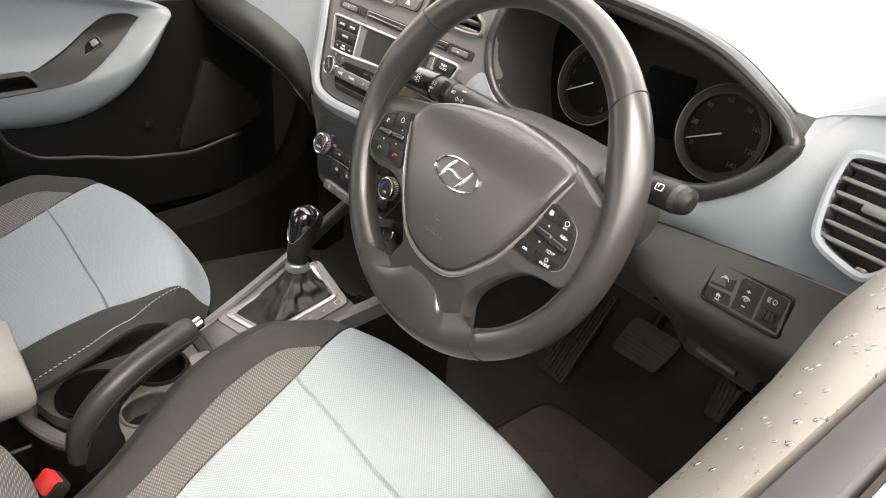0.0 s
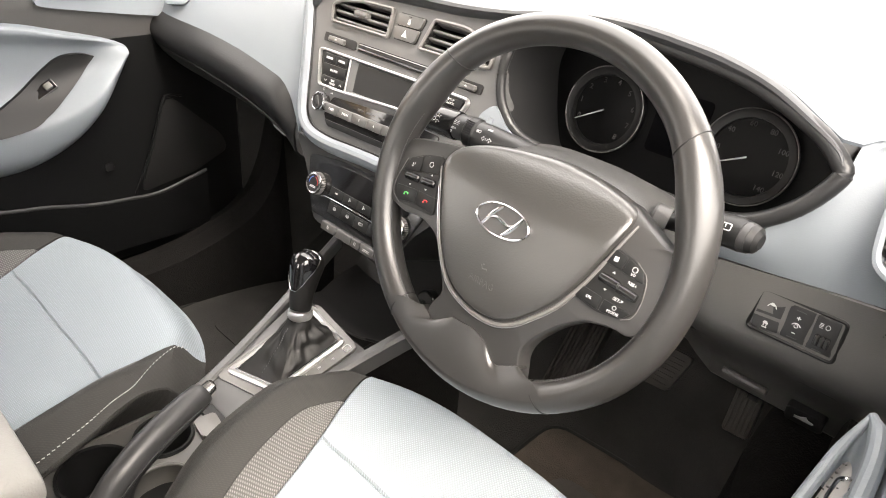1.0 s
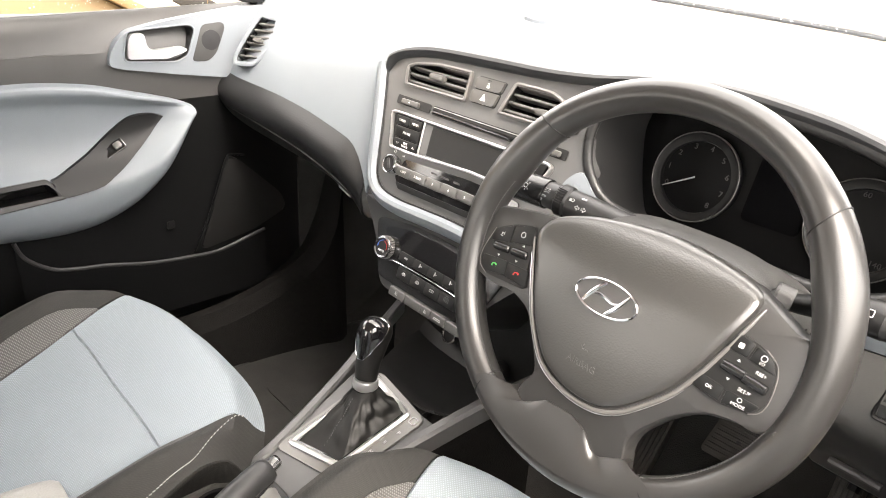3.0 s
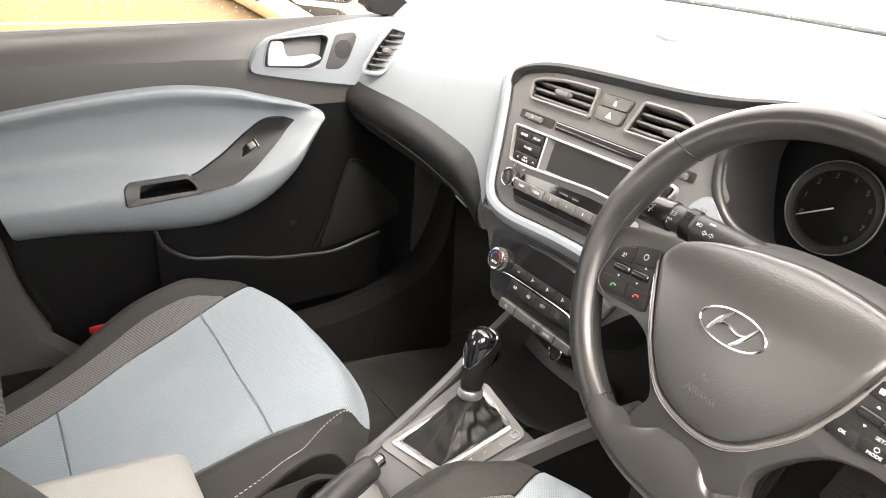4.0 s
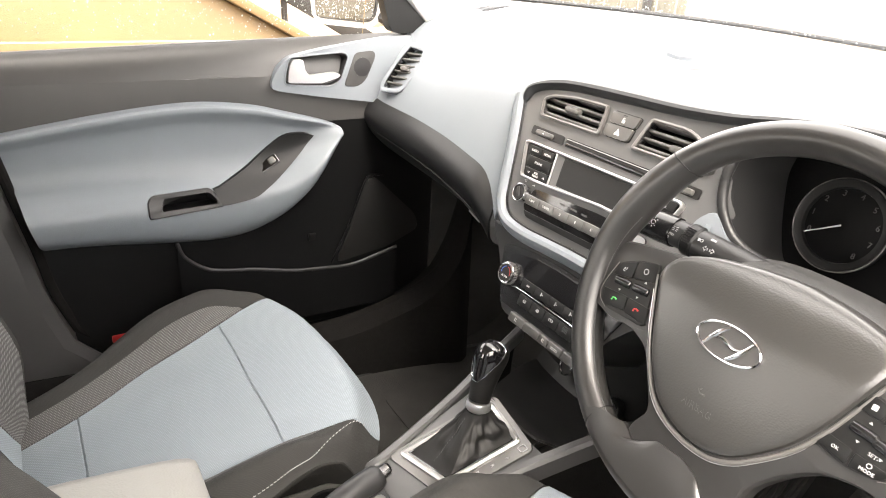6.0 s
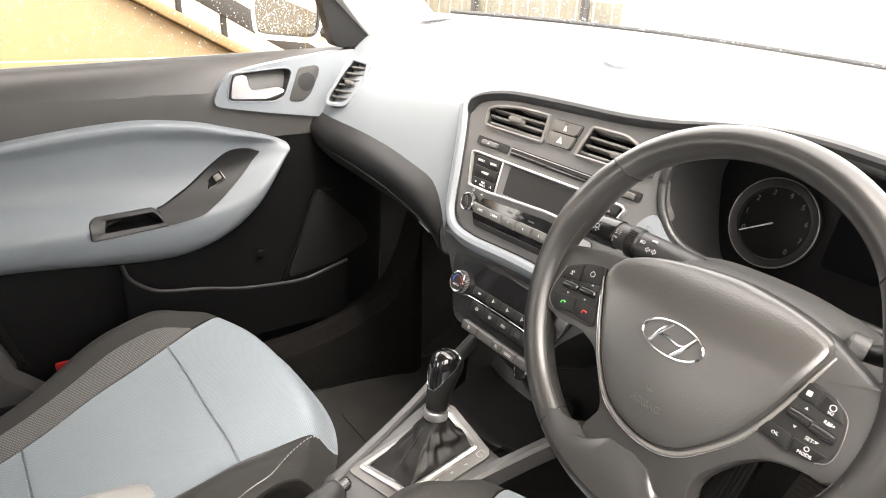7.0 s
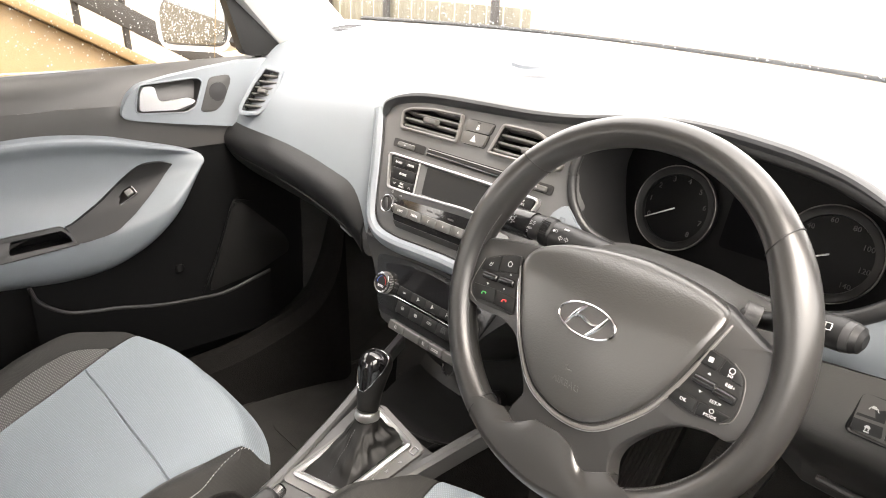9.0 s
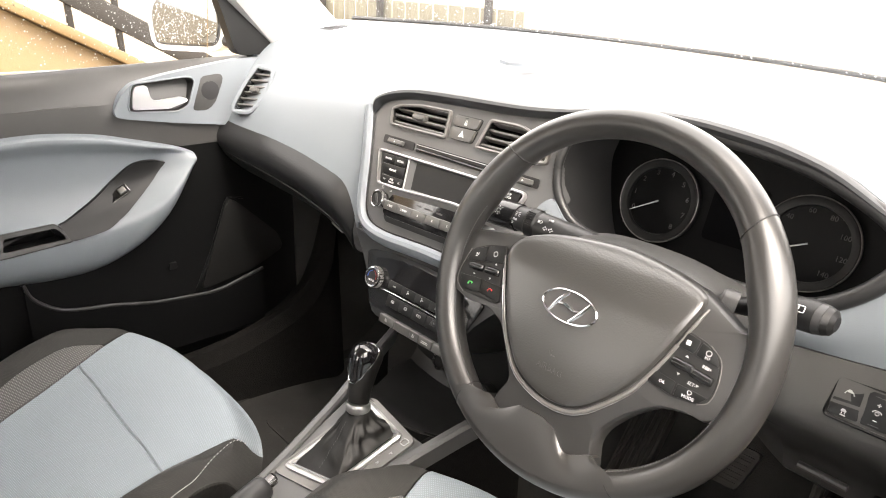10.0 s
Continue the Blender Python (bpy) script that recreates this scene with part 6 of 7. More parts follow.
def build_seat(name, x0, yy, dz, lean, back, label):
    s = thing(name, (x0, yy - 0.3, 0.3), label, "car seat", "front seats")
    ins, msh, out = insert_half, mesh_half, outer_half
    neg = lambda f: (lambda y: -f(y))
    for nm, a, b, nv in (("rear_insert", -0.55, -0.428, 8), ("middle_insert", -0.428, -0.178, 16), ("front_insert", -0.178, 0.0, 24)):
        part(nm, cushion_patch(neg(ins), ins, a, b, 22, nv, x0, yy, dz), BLUE, s, "pale blue woven insert")
    for sg in (-1, 1):
        a, b = (neg(msh), neg(ins)) if sg < 0 else (ins, msh)
        part("mesh_strip", cushion_patch(a, b, -0.55, -0.113, 6, 24, x0, yy, dz), MESH, s, "grey mesh side strip")
        a, b = (neg(out), neg(msh)) if sg < 0 else (msh, out)
        part("side_bolster", cushion_patch(a, b, -0.55, 0.0, 14, 34, x0, yy, dz), CLOTH, s, "charcoal cloth side bolster")
    rim = [(-out(-0.55 + 0.55 * j / 30), -0.55 + 0.55 * j / 30) for j in range(31)]
    rim += [(-out(0) + 2 * out(0) * i / 30, 0.0) for i in range(1, 30)]
    rim += [(out(-0.55 * j / 30), -0.55 * j / 30) for j in range(31)]
    rows = []
    for dd, k in ((0.0, 0.0), (-0.010, -0.003), (-0.020, -0.011), (-0.032, -0.022), (-0.045, -0.034), (-0.06, -0.045), (-0.08, -0.054), (-0.10, -0.060), (-0.15, -0.064)):
        loop = []
        for lx, ly in rim:
            x, y, z = cushion_point(lx, ly, x0, yy, dz)
            f = 1 + k / 0.25
            loop.append((x0 + (x - x0) * f, y + k, (z - 0.003 + dd) if dd > -0.09 else lerp(-dd, [0.06, 0.15], [z - 0.06, 0.40])))
        rows.append(loop)
    part("skirt", grid(rows), CLOTH, s, "charcoal cloth skirt")
    for sg in ((1,) if x0 < 0 else ()):
        st = bmesh.new()
        for k in range(80):
            ly = -0.52 + 0.491 * k / 79
            p = cushion_point(sg * stitch_half(ly), ly, x0, yy, dz)
            q = cushion_point(sg * stitch_half(ly + 0.004), ly + 0.004, x0, yy, dz)
            yaw = math.degrees(math.atan2(q[0] - p[0], q[1] - p[1]))
            bmesh.ops.create_cube(st, size=1, matrix=pose(p[0], p[1], p[2] + 0.0006, 0, 0, -yaw) @ Matrix.Diagonal((0.0009, 0.0036, 0.0009, 1)))
        tagged(part("stitching", st, THREAD, s, "white stitching"), kind="stuff")
    part("seat_base", box(0.44, 0.40, 0.14, pose(x0, yy - 0.27, 0.36), 0.03, 3), BLACK, s)
    for sg in (-1, 1):
        part("runner", box(0.04, 0.50, 0.035, pose(x0 + 0.19 * sg, yy - 0.25, 0.285), 0.006), BLACK, s)
    part("side_shield", box(0.02, 0.42, 0.11, pose(x0 + (0.268 if x0 < 0 else -0.242), yy - 0.27, 0.395), 0.008, 3), DARK2, s, "dark plastic side shield")
    # backrest
    a = radians(lean)
    mb = axes((x0 + 0.035, yy - back, 0.535 + dz), (-1, 0, 0), (0, -math.sin(a), math.cos(a)))

    bi = lambda v: lerp(v, [-0.05, 0.3, 0.6], [0.095, 0.12, 0.15])
    wide = lambda v: lerp(v, [-0.05, 0.3, 0.6], [0.150, 0.178, 0.17])
    bo = lambda v: lerp(v, [-0.05, 0.1, 0.2, 0.4, 0.6], [0.195, 0.215, 0.235, 0.255, 0.21])

    def back_z(u, v):
        return 0.075 * smooth(0.09, 0.17, abs(u)) * smooth(-0.12, 0.06, v) * smooth(0.62, 0.45, v) - 0.08 * smooth(bo(v) - 0.05, bo(v), abs(u)) ** 1.5 + 0.02 * math.sin(math.pi * min(1, max(0, v / 0.5)))

    def back_patch(a, b, v0, v1, nu=12, nv=18):
        us = [0.0, 0.01] + [k / nu for k in range(1, nu)] + [0.99, 1.0]
        rows = []
        for j in range(nv + 1):
            v = v0 + (v1 - v0) * j / nv
            rows.append([tuple(mb @ Vector((a(v) + (b(v) - a(v)) * u, v, back_z(a(v) + (b(v) - a(v)) * u, v) - (0.0035 if i in (0, len(us) - 1) else 0)))) for i, u in enumerate(us)])
        return grid(rows)
    part("back_insert", back_patch(neg(bi), bi, -0.06, 0.60, 16, 26), BLUE, s, "pale blue woven back insert")
    for sg in (-1, 1):
        inner = sg < 0 and x0 < 0        # the passenger's inner bolster rolls over its mesh strip
        bs = (lambda v: bi(v) + 0.010) if inner else wide if x0 < 0 else (lambda v: lerp(v, [-0.05, 0.16, 0.28, 0.6], [0.168, 0.176, 0.138, 0.152]))
        a, b = (neg(bs), neg(bi)) if sg < 0 else (bi, bs)
        part("back_mesh_strip", back_patch(a, b, -0.06, 0.60, 6, 26), MESH, s, "grey mesh back strip")
        a, b = (neg(bo), neg(bs)) if sg < 0 else (bs, bo)
        part("back_bolster", back_patch(a, b, -0.06, 0.60, 12, 26), CLOTH, s, "charcoal cloth back bolster")
        st = bmesh.new()
        for k in range(90):
            v = -0.04 + 0.62 * k / 89
            u = sg * ((bi(v) + 0.046) if inner else (bo(v) - 0.022))
            bmesh.ops.create_cube(st, size=1, matrix=mb @ pose(u, v, back_z(u, v) + 0.0012) @ Matrix.Diagonal((0.0010, 0.0040, 0.0010, 1)))
        tagged(part("back_stitching", st, THREAD, s, "white stitching"), kind="stuff")
    part("back_shell", slab(rounded([(-0.245, -0.08), (0.245, -0.08), (0.264, 0.3), (0.21, 0.60), (-0.21, 0.60), (-0.264, 0.3)], 0.05), 0.05, mb, -0.09), DARK, s, "dark back shell")
    rows = [[tuple(mb @ Vector((u, v, z))) for u, v, z in [(sg * bo(v), v, back_z(bo(v), v)) for sg, v in [(-1, -0.06 + 0.066 * k) for k in range(11)] + [(1, 0.60 - 0.066 * k) for k in range(11)]]]]
    rows.append([tuple(mb @ Vector((sg * bo(v), v, -0.10))) for sg, v in [(-1, -0.06 + 0.066 * k) for k in range(11)] + [(1, 0.60 - 0.066 * k) for k in range(11)]])
    part("back_side", grid(rows), CLOTH, s, "charcoal cloth back side")
    hr = rounded([(-0.12, 0.66), (0.12, 0.66), (0.10, 0.82), (-0.10, 0.82)], 0.04)
    part("headrest", slab(hr, 0.10, mb, 0.02, 0.03, 4), CLOTH, s, "charcoal cloth headrest")
    for sg in (-1, 1):
        part("headrest_post", tube([tuple(mb @ Vector((0.06 * sg, 0.56, -0.03))), tuple(mb @ Vector((0.06 * sg, 0.70, -0.03)))], 0.006, 10), CHROME, s)
    return s


build_seat("driver_seat", 0.361, 0.083, 0.050, 32, 0.528, "pale blue and charcoal cloth driver's seat, reclined")
build_seat("passenger_seat", -0.3055, -0.057, 0.016, 27, 0.533, "pale blue and charcoal cloth passenger seat")


def build_buckle(x, y, z):
    b = thing("seat_belt_buckle", (x, y, z), "black seat belt buckle with a red button", "buckle", "seat belt buckles")
    m = axes((x, y, z), (1, 0.2, 0), (0, 0.75, 0.6))
    part("housing", slab(rrect(0, 0, 0.034, 0.055, 0.006), 0.018, m, 0, 0.003), BLACK, b)
    part("release_button", slab(rrect(0, 0.018, 0.026, 0.022, 0.004), 0.012, m, 0.0045, 0.003), RED, b, "red release button")
    part("stalk", tube([tuple(m @ Vector((0, -0.02, -0.009))), (x - 0.005, y - 0.06, z - 0.10), (x - 0.005, y - 0.08, 0.30)], 0.012, 10, flat=0.4), BLACK, b)


# ---- doors ----
def build_door(name, s, xo, glass, label):
    """A front door's inner side; s: -1 passenger, 1 driver; xo: how far out its face stands."""
    d = thing(name, (s * xo, -0.2, 0.4), label, "car door", "front doors")
    belt = lambda y: lerp(y, [-0.6, -0.1, 0.2, 0.34], [1.008, 1.027, 1.041, 1.046] if s < 0 else [1.020, 1.036, 1.047, 1.050])
    rear = lambda z: lerp(z, [0.38, 0.55, 0.70, 0.91, 1.03], [-0.455, -0.466, -0.505, -0.566, -0.585])
    lean_in = lambda y: lerp(y, [-0.25, -0.19, -0.08, 0.0, 0.1], [-0.006, -0.005, 0.003, 0.014, 0.016]) if s > 0 else 0.0
    # upper card: sloping grained panel with a rounded top edge
    rows = []
    for j in range(31):
        t = j / 30
        row = []
        for zz, k in ((0.87, 0.0), (0.90, 0.0), (0.94, 0.001), (0.965, 0.003), (-0.058, 0.006), (-0.044, 0.011), (-0.032, 0.017), (-0.022, 0.024), (-0.013, 0.032), (-0.006, 0.041), (-0.002, 0.050), (-0.010, 0.054)):
            z = zz if zz > 0.5 else belt(rear(1.0) + (0.34 - rear(1.0)) * t) + zz
            y = rear(z) + (0.34 - rear(z)) * t
            row.append((s * (xo + k - lean_in(y) * smooth(0.92, 0.97, z) * smooth(0.050, 0.030, k)), y, z))
        rows.append(row)
    part("upper_card", grid(rows, thick=0.003), CARD if s < 0 else SHEENCARD, d, "dark grained upper door card")
    # lower card
    rows = []
    for j in range(31):
        t = j / 30
        row = []
        for z, k in ((0.90, 0.0), (0.80, 0.003), (0.70, 0.004), (0.62, 0.0), (0.52, -0.012), (0.44, -0.02), (0.38, -0.01)):
            y = rear(z) + (0.36 - rear(z)) * t
            row.append((s * (xo + 0.004 + k), y, z))
        rows.append(row)
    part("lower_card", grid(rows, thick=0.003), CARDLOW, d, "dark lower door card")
    # pale armrest panel: scooped, with a rounded pull along the bottom
    ZT = spline([(-0.56, 0.884), (-0.46, 0.899), (-0.36, 0.913), (-0.26, 0.923), (-0.185, 0.924), (-0.10, 0.914), (-0.04, 0.899), (0.03, 0.880), (0.065, 0.868), (0.085, 0.858)], 60)
    ZL = spline([(-0.56, 0.672), (-0.475, 0.668), (-0.3, 0.653), (-0.20, 0.644), (-0.131, 0.648), (-0.07, 0.669), (-0.02, 0.702), (0.03, 0.755), (0.065, 0.802), (0.085, 0.836)], 60)
    zt = lambda y: float(np.interp(y, ZT[:, 0], ZT[:, 1]))
    zl = lambda y: float(np.interp(y, ZL[:, 0], ZL[:, 1]))
    rows = []
    ys = np.concatenate([np.linspace(-0.545, -0.33, 20), np.linspace(-0.325, -0.165, 48), np.linspace(-0.16, 0.085, 40)])
    vs = [0, 0.02, 0.06, 0.12, 0.2, 0.28, 0.34, 0.39, 0.45, 0.52, 0.62, 0.75, 0.85, 0.91, 0.95, 0.985, 1.0]
    off = [0.0, 0.016, 0.034, 0.047, 0.054, 0.056, 0.053, 0.043, 0.027, 0.012, 0.003, 0.001, 0.004, 0.014, 0.020, 0.016, 0.0]
    cup_out = rounded([(-0.314, 0.7245), (-0.176, 0.7330), (-0.174, 0.740), (-0.197, 0.7660), (-0.302, 0.7640), (-0.313, 0.756)], 0.006)
    cup_in = rounded([(-0.291, 0.7370), (-0.186, 0.7400), (-0.198, 0.7600), (-0.284, 0.7580)], 0.005)
    if s > 0:
        off[:] = [0.0, 0.014, 0.030, 0.042, 0.047, 0.048, 0.020, 0.004, 0.001, 0.0, 0.0, 0.0, 0.001, 0.002, 0.003, 0.002, 0.0]
    fine = spline(list(zip(vs, off)), 90)
    fine = fine[np.argsort(fine[:, 0])]
    for y in ys:
        a, b = zl(y), zt(y)
        end = smooth(0.09, 0.0, y)
        row = []
        for v in np.linspace(0, 1, 70):
            o = max(0.0, float(np.interp(v, fine[:, 0], fine[:, 1])))
            z = a + (b - a) * v
            yy = y + (lerp(z, [0.64, 0.692, 0.886, 0.93], [-0.462, -0.494, -0.540, -0.552]) + 0.545) * smooth(-0.25, -0.545, y)
            o2 = o * end + (0.024 if s < 0 else 0.010) * math.sin(math.pi * v) ** 0.5 * (1 - end)
            row.append((s * (xo - 0.002 - o2), yy, z))
        rows.append(row)
    rows.insert(0, [(s * (xo - 0.002), y, z) for _, y, z in rows[0]])
    bm = grid(rows)
    if s < 0:
        inside = lambda y, z: all((bx - ax) * (z - az) - (bz - az) * (y - ax) > 0 for (ax, az), (bx, bz) in zip(hole, hole[1:] + hole[:1]))
        hole = inset(cup_in, -0.0035)
        bmesh.ops.delete(bm, geom=[f for f in bm.faces if inside(f.calc_center_median().y, f.calc_center_median().z)], context="FACES")
    part("armrest_panel", bm, LIGHT, d, "pale blue-grey armrest panel")
    # dark switch strip and pull cup, laid on the panel
    def panel_x(y, z, up=0.0):
        v = (z - zl(y)) / max(1e-6, zt(y) - zl(y))
        end = smooth(0.09, 0.0, y)
        o2 = lerp(v, vs, off) * end + 0.024 * math.sin(math.pi * min(1, max(0, v))) ** 0.5 * (1 - end)
        return s * (xo - 0.002 - o2 - up)

    if s < 0:
        up_ = spline([(-0.192, 0.764), (-0.172, 0.770), (-0.122, 0.794), (-0.073, 0.829), (-0.037, 0.851), (0.000, 0.853), (0.024, 0.845)], 24)
        lo_ = spline([(-0.180, 0.735), (-0.165, 0.734), (-0.115, 0.741), (-0.088, 0.754), (-0.060, 0.770), (-0.014, 0.804), (0.024, 0.844)], 24)
        rows = []
        for k in range(24):
            a, b = lo_[k], up_[k]
            rows.append([(panel_x(y, z, 0.006 if 0 < i < 8 else -0.004), y, z) for i, (y, z) in enumerate([tuple(a + (b - a) * q) for q in (0, 0.04, 0.2, 0.35, 0.5, 0.65, 0.8, 0.96, 1.0)])])
        strip = part("switch_strip", grid(rows), DARK2, d, "dark armrest switch strip")
        part("pull_cup_rim", grid([[(panel_x(y, z, u), y, z) for y, z in evenly(lp, 72)] for lp, u in ((cup_out, -0.003), (cup_out, 0.0035), (inset(cup_out, 0.002), 0.0055), (inset(cup_out, 0.006), 0.0050))] + [[(panel_x(y, z, 0.0035), y, z) for y, z in evenly(cup_in, 72)]], closed=True), DARK, strip, "dark grey pull cup rim")
        part("pull_cup", grid([[(panel_x(y, z, 0.0035) - 0.055 * q, -0.24 + (y + 0.24) * (1 - 0.08 * q), 0.7485 + (z - 0.7485) * (1 - 0.1 * q) - 0.010 * q) for y, z in evenly(cup_in, 72)] for q in (0, 0.5, 0.95, 1.0)] + [[(panel_x(-0.24, 0.7485) - 0.055, -0.24 + 0.01 * (y + 0.24), 0.7385 + 0.01 * (z - 0.7485)) for y, z in evenly(cup_in, 72)]], closed=True), CARDLOW, strip, "deep dark pull cup")
        m3 = axes((panel_x(-0.076, 0.796, 0.005), -0.076, 0.796), (0, s * -0.88, s * -0.47), (s * 0.60, -0.3, 0.70))
        part("window_switch", slab(rrect(0.0, 0.0, 0.046, 0.020, 0.003), 0.010, m3, 0.004, 0.001), GLOSS, strip, "black window switch")
        part("switch_rocker", box(0.014, 0.012, 0.008, m3 @ pose(0.010, 0, 0.006), 0.002), TITAN, strip)
    if s > 0:
        crest = spline([(0.671, 0.102, 0.853), (0.664, 0.078, 0.834), (0.6595, 0.052, 0.815), (0.655, 0.0, 0.791), (0.652, -0.08, 0.768), (0.651, -0.2, 0.752), (0.651, -0.4, 0.750)], 40)
        part("armrest_rim", tube(crest, [0.003 + 0.0025 * smooth(0, 0.25, i / 39) for i in range(40)], 14), LIGHT, d, "pale rounded armrest rim")
        part("tip_rim", tube(spline([(0.671, 0.102, 0.853), (0.681, 0.085, 0.850), (0.688, 0.055, 0.842), (0.692, 0.0, 0.836)], 20), [0.004 + 0.004 * smooth(0, 0.4, i / 19) for i in range(20)], 12), LIGHT, d, "pale rounded armrest tip")
        inner = [Vector(p) for p in spline([(0.671, 0.102, 0.853), (0.664, 0.078, 0.834), (0.6605, 0.060, 0.821), (0.660, 0.056, 0.818)], 14)]
        outer = [Vector(p) for p in spline([(0.671, 0.102, 0.853), (0.681, 0.085, 0.850), (0.687, 0.062, 0.844), (0.688, 0.055, 0.842)], 14)]
        rows = []
        for k in range(14):
            sag = 0.004 + 0.034 * smooth(0.0, 0.7, k / 13)
            rows.append([tuple(inner[k].lerp(outer[k], q) - Vector((0, 0, sag * math.sin(math.pi * q) ** 0.6))) for q in np.linspace(0, 1, 11)])
        part("tip_scoop", grid(rows, thick=0.002), LIGHT, d, "pale scooped armrest tip")
        m4 = axes((0.677, 0.024, 0.793), (-0.06, -0.90, -0.42), (1, -0.05, 0.12))
        pl = part("switch_plate", slab(rounded([(-0.068, -0.004), (-0.052, -0.013), (0.20, -0.014), (0.20, 0.020), (-0.05, 0.020)], 0.010), 0.012, m4, 0.002, 0.002), TITAN, d, "wet grey switch plate")
        part("fold_switch_frame", ring(rrect(-0.030, 0.003, 0.032, 0.024, 0.008), 0.003, 0.004, m4, 0.0035, 0.001), CHROME, pl, "chrome switch frame")
        part("fold_switch_slot", slab(rrect(-0.018, 0.002, 0.005, 0.020, 0.002), 0.002, m4, 0.0030), BLACK, pl)
        part("mirror_dial", turned([(0.0165, 0), (0.0165, 0.004), (0.014, 0.0055), (0.0, 0.0055)], m4 @ pose(0.010, 0.003, 0.001), 36), STACK, pl, "grey mirror dial")
        part("dial_ring", collar_ring([(0.0168, 0.002), (0.0190, 0.003), (0.0185, 0.006), (0.0165, 0.007), (0.0160, 0.003)], m4 @ pose(0.010, 0.003, 0.001), 40), CHROME, pl, "chrome dial ring")
        part("dial_knob", box(0.010, 0.009, 0.004, m4 @ pose(0.010, 0.003, 0.0075), 0.001), BLACK, pl)
        for k in range(4):
            part("arrow_mark", slab(circle(0.010 + 0.0105 * math.cos(1.57 * k + 0.4), 0.003 + 0.0105 * math.sin(1.57 * k + 0.4), 0.0020, 3), 0.0005, m4, 0.0070), PRINT, pl)
        for k in range(2):
            part("window_rocker", box(0.030, 0.015, 0.010, m4 @ pose(0.055 + 0.04 * k, 0.003, 0.004), 0.004), DARK2, pl)
    # handle bezel with lever and tweeter
    mh = Matrix(((0, 0, -s, s * (xo - (0.006 if s < 0 else -0.014))), (1, 0, 0, 0), (0, 1, 0, 0), (0, 0, 0, 1)))
    bz = [(-0.0600, 0.943), (-0.0570, 0.962), (-0.0450, 0.983), (-0.0220, 1.003), (0.039, 1.016), (0.115, 1.028), (0.197, 1.0395), (0.330, 1.0440), (0.26, 0.97), (0.180, 0.903), (0.054, 0.921), (-0.041, 0.937)]
    rec = rounded([(-0.030, 0.951), (0.062, 0.945), (0.084, 0.955), (0.1005, 1.002), (0.090, 1.009), (-0.022, 1.001), (-0.032, 0.960)], 0.008)
    shell = [(x, y) for x, y in rounded(bz, 0.012)]
    bez = part("handle_bezel", joined(pierced(shell, [rec], 0.02, mh, 0.004), ring(inset(rec, -0.0035), 0.0035, 0.004, mh, 0.0046, 0.001)), LIGHT, d, "pale handle bezel")
    rows = [[tuple(mh @ Vector((-0.01 + (x + 0.01) * k if q else x, 0.976 + (y - 0.976) * k if q else y, z))) for x, y in rec] for q, (k, z) in enumerate(((1, 0.004), (0.98, -0.010), (0.95, -0.024), (0.80, -0.030), (0.01, -0.030)))]
    # shade in the recess is put into the colour: HOUSING, darker than STACK grey
    part("handle_recess", grid(rows, closed=True), HOUSING, bez, "grey handle recess, darkened for its shade")
    lev = rounded([(-0.0275, 0.954), (0.044, 0.951), (0.080, 0.962), (0.083, 0.967), (0.072, 0.9715), (0.020, 0.9675), (0.0090, 0.972), (0.0045, 0.9985), (-0.018, 0.9985), (-0.0240, 0.985)], 0.006, 4)
    part("door_lever", slab(lev, 0.012, mh, 0.0095, 0.0050, 4), LEVER, bez, "satin silver door lever")
    tw = rounded([(0.092, 0.942), (0.124, 0.940), (0.142, 0.955), (0.163, 1.003), (0.157, 1.013), (0.116, 1.009)], 0.009)
    part("tweeter_grille", slab(tw, 0.004, mh, 0.0052, 0.001), COLUMN, bez, "grey tweeter grille")
    part("tweeter_disc", turned([(0.019, 0), (0.019, 0.0006), (0.0, 0.0018)], mh @ pose(0.132, 0.980, 0.0052), 32), HOUSING, bez, "round tweeter mesh")
    # map pocket lip, speaker and lower trim
    lip = spline([(-0.268, 0.664), (-0.255, 0.630), (-0.215, 0.598), (-0.17, 0.587), (-0.122, 0.580), (-0.042, 0.562), (0.034, 0.554), (0.10, 0.551), (0.168, 0.566), (0.21, 0.576)], 40)
    rows = []
    for y, z in lip:
        rows.append([(s * (xo - 0.008), y, 0.40 + 0.0 * z), (s * (xo - 0.040), y, 0.44), (s * (xo - 0.046), y, z - 0.012), (s * (xo - 0.046), y, z - 0.002), (s * (xo - 0.042), y, z + 0.002), (s * (xo - 0.036), y, z - 0.004), (s * (xo - 0.030), y, z - 0.05)])
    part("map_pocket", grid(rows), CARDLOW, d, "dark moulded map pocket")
    # highlight along the pocket lip, put in as a lighter plastic bead
    part("lit_pocket_edge", tube([(s * (xo - 0.043), y, z) for y, z in lip], 0.004, 10), HOUSING, d)
    sp = rounded([(0.150, 0.742), (0.172, 0.735), (0.27, 0.64), (0.285, 0.60), (0.20, 0.565), (0.075, 0.545)], 0.015)
    ms_ = Matrix(((0, 0, -s, s * (xo - 0.0)), (1, 0, 0, 0), (0, 1, 0, 0), (0, 0, 0, 1)))
    g = part("speaker_grille", slab(sp, 0.012, ms_, 0.012, 0.004), BLACK, d, "black speaker grille")
    part("grille_edge", tube([(s * (xo - 0.016), y, z) for y, z in spline([(0.060, 0.548), (0.105, 0.64), (0.142, 0.735), (0.155, 0.748), (0.185, 0.742)], 20)], 0.0022, 8), CARDLOW, g)
    part("card_clip", slab(rrect(0.018, 0.618, 0.016, 0.016, 0.003), 0.004, ms_, 0.012, 0.001), DARK2, d)
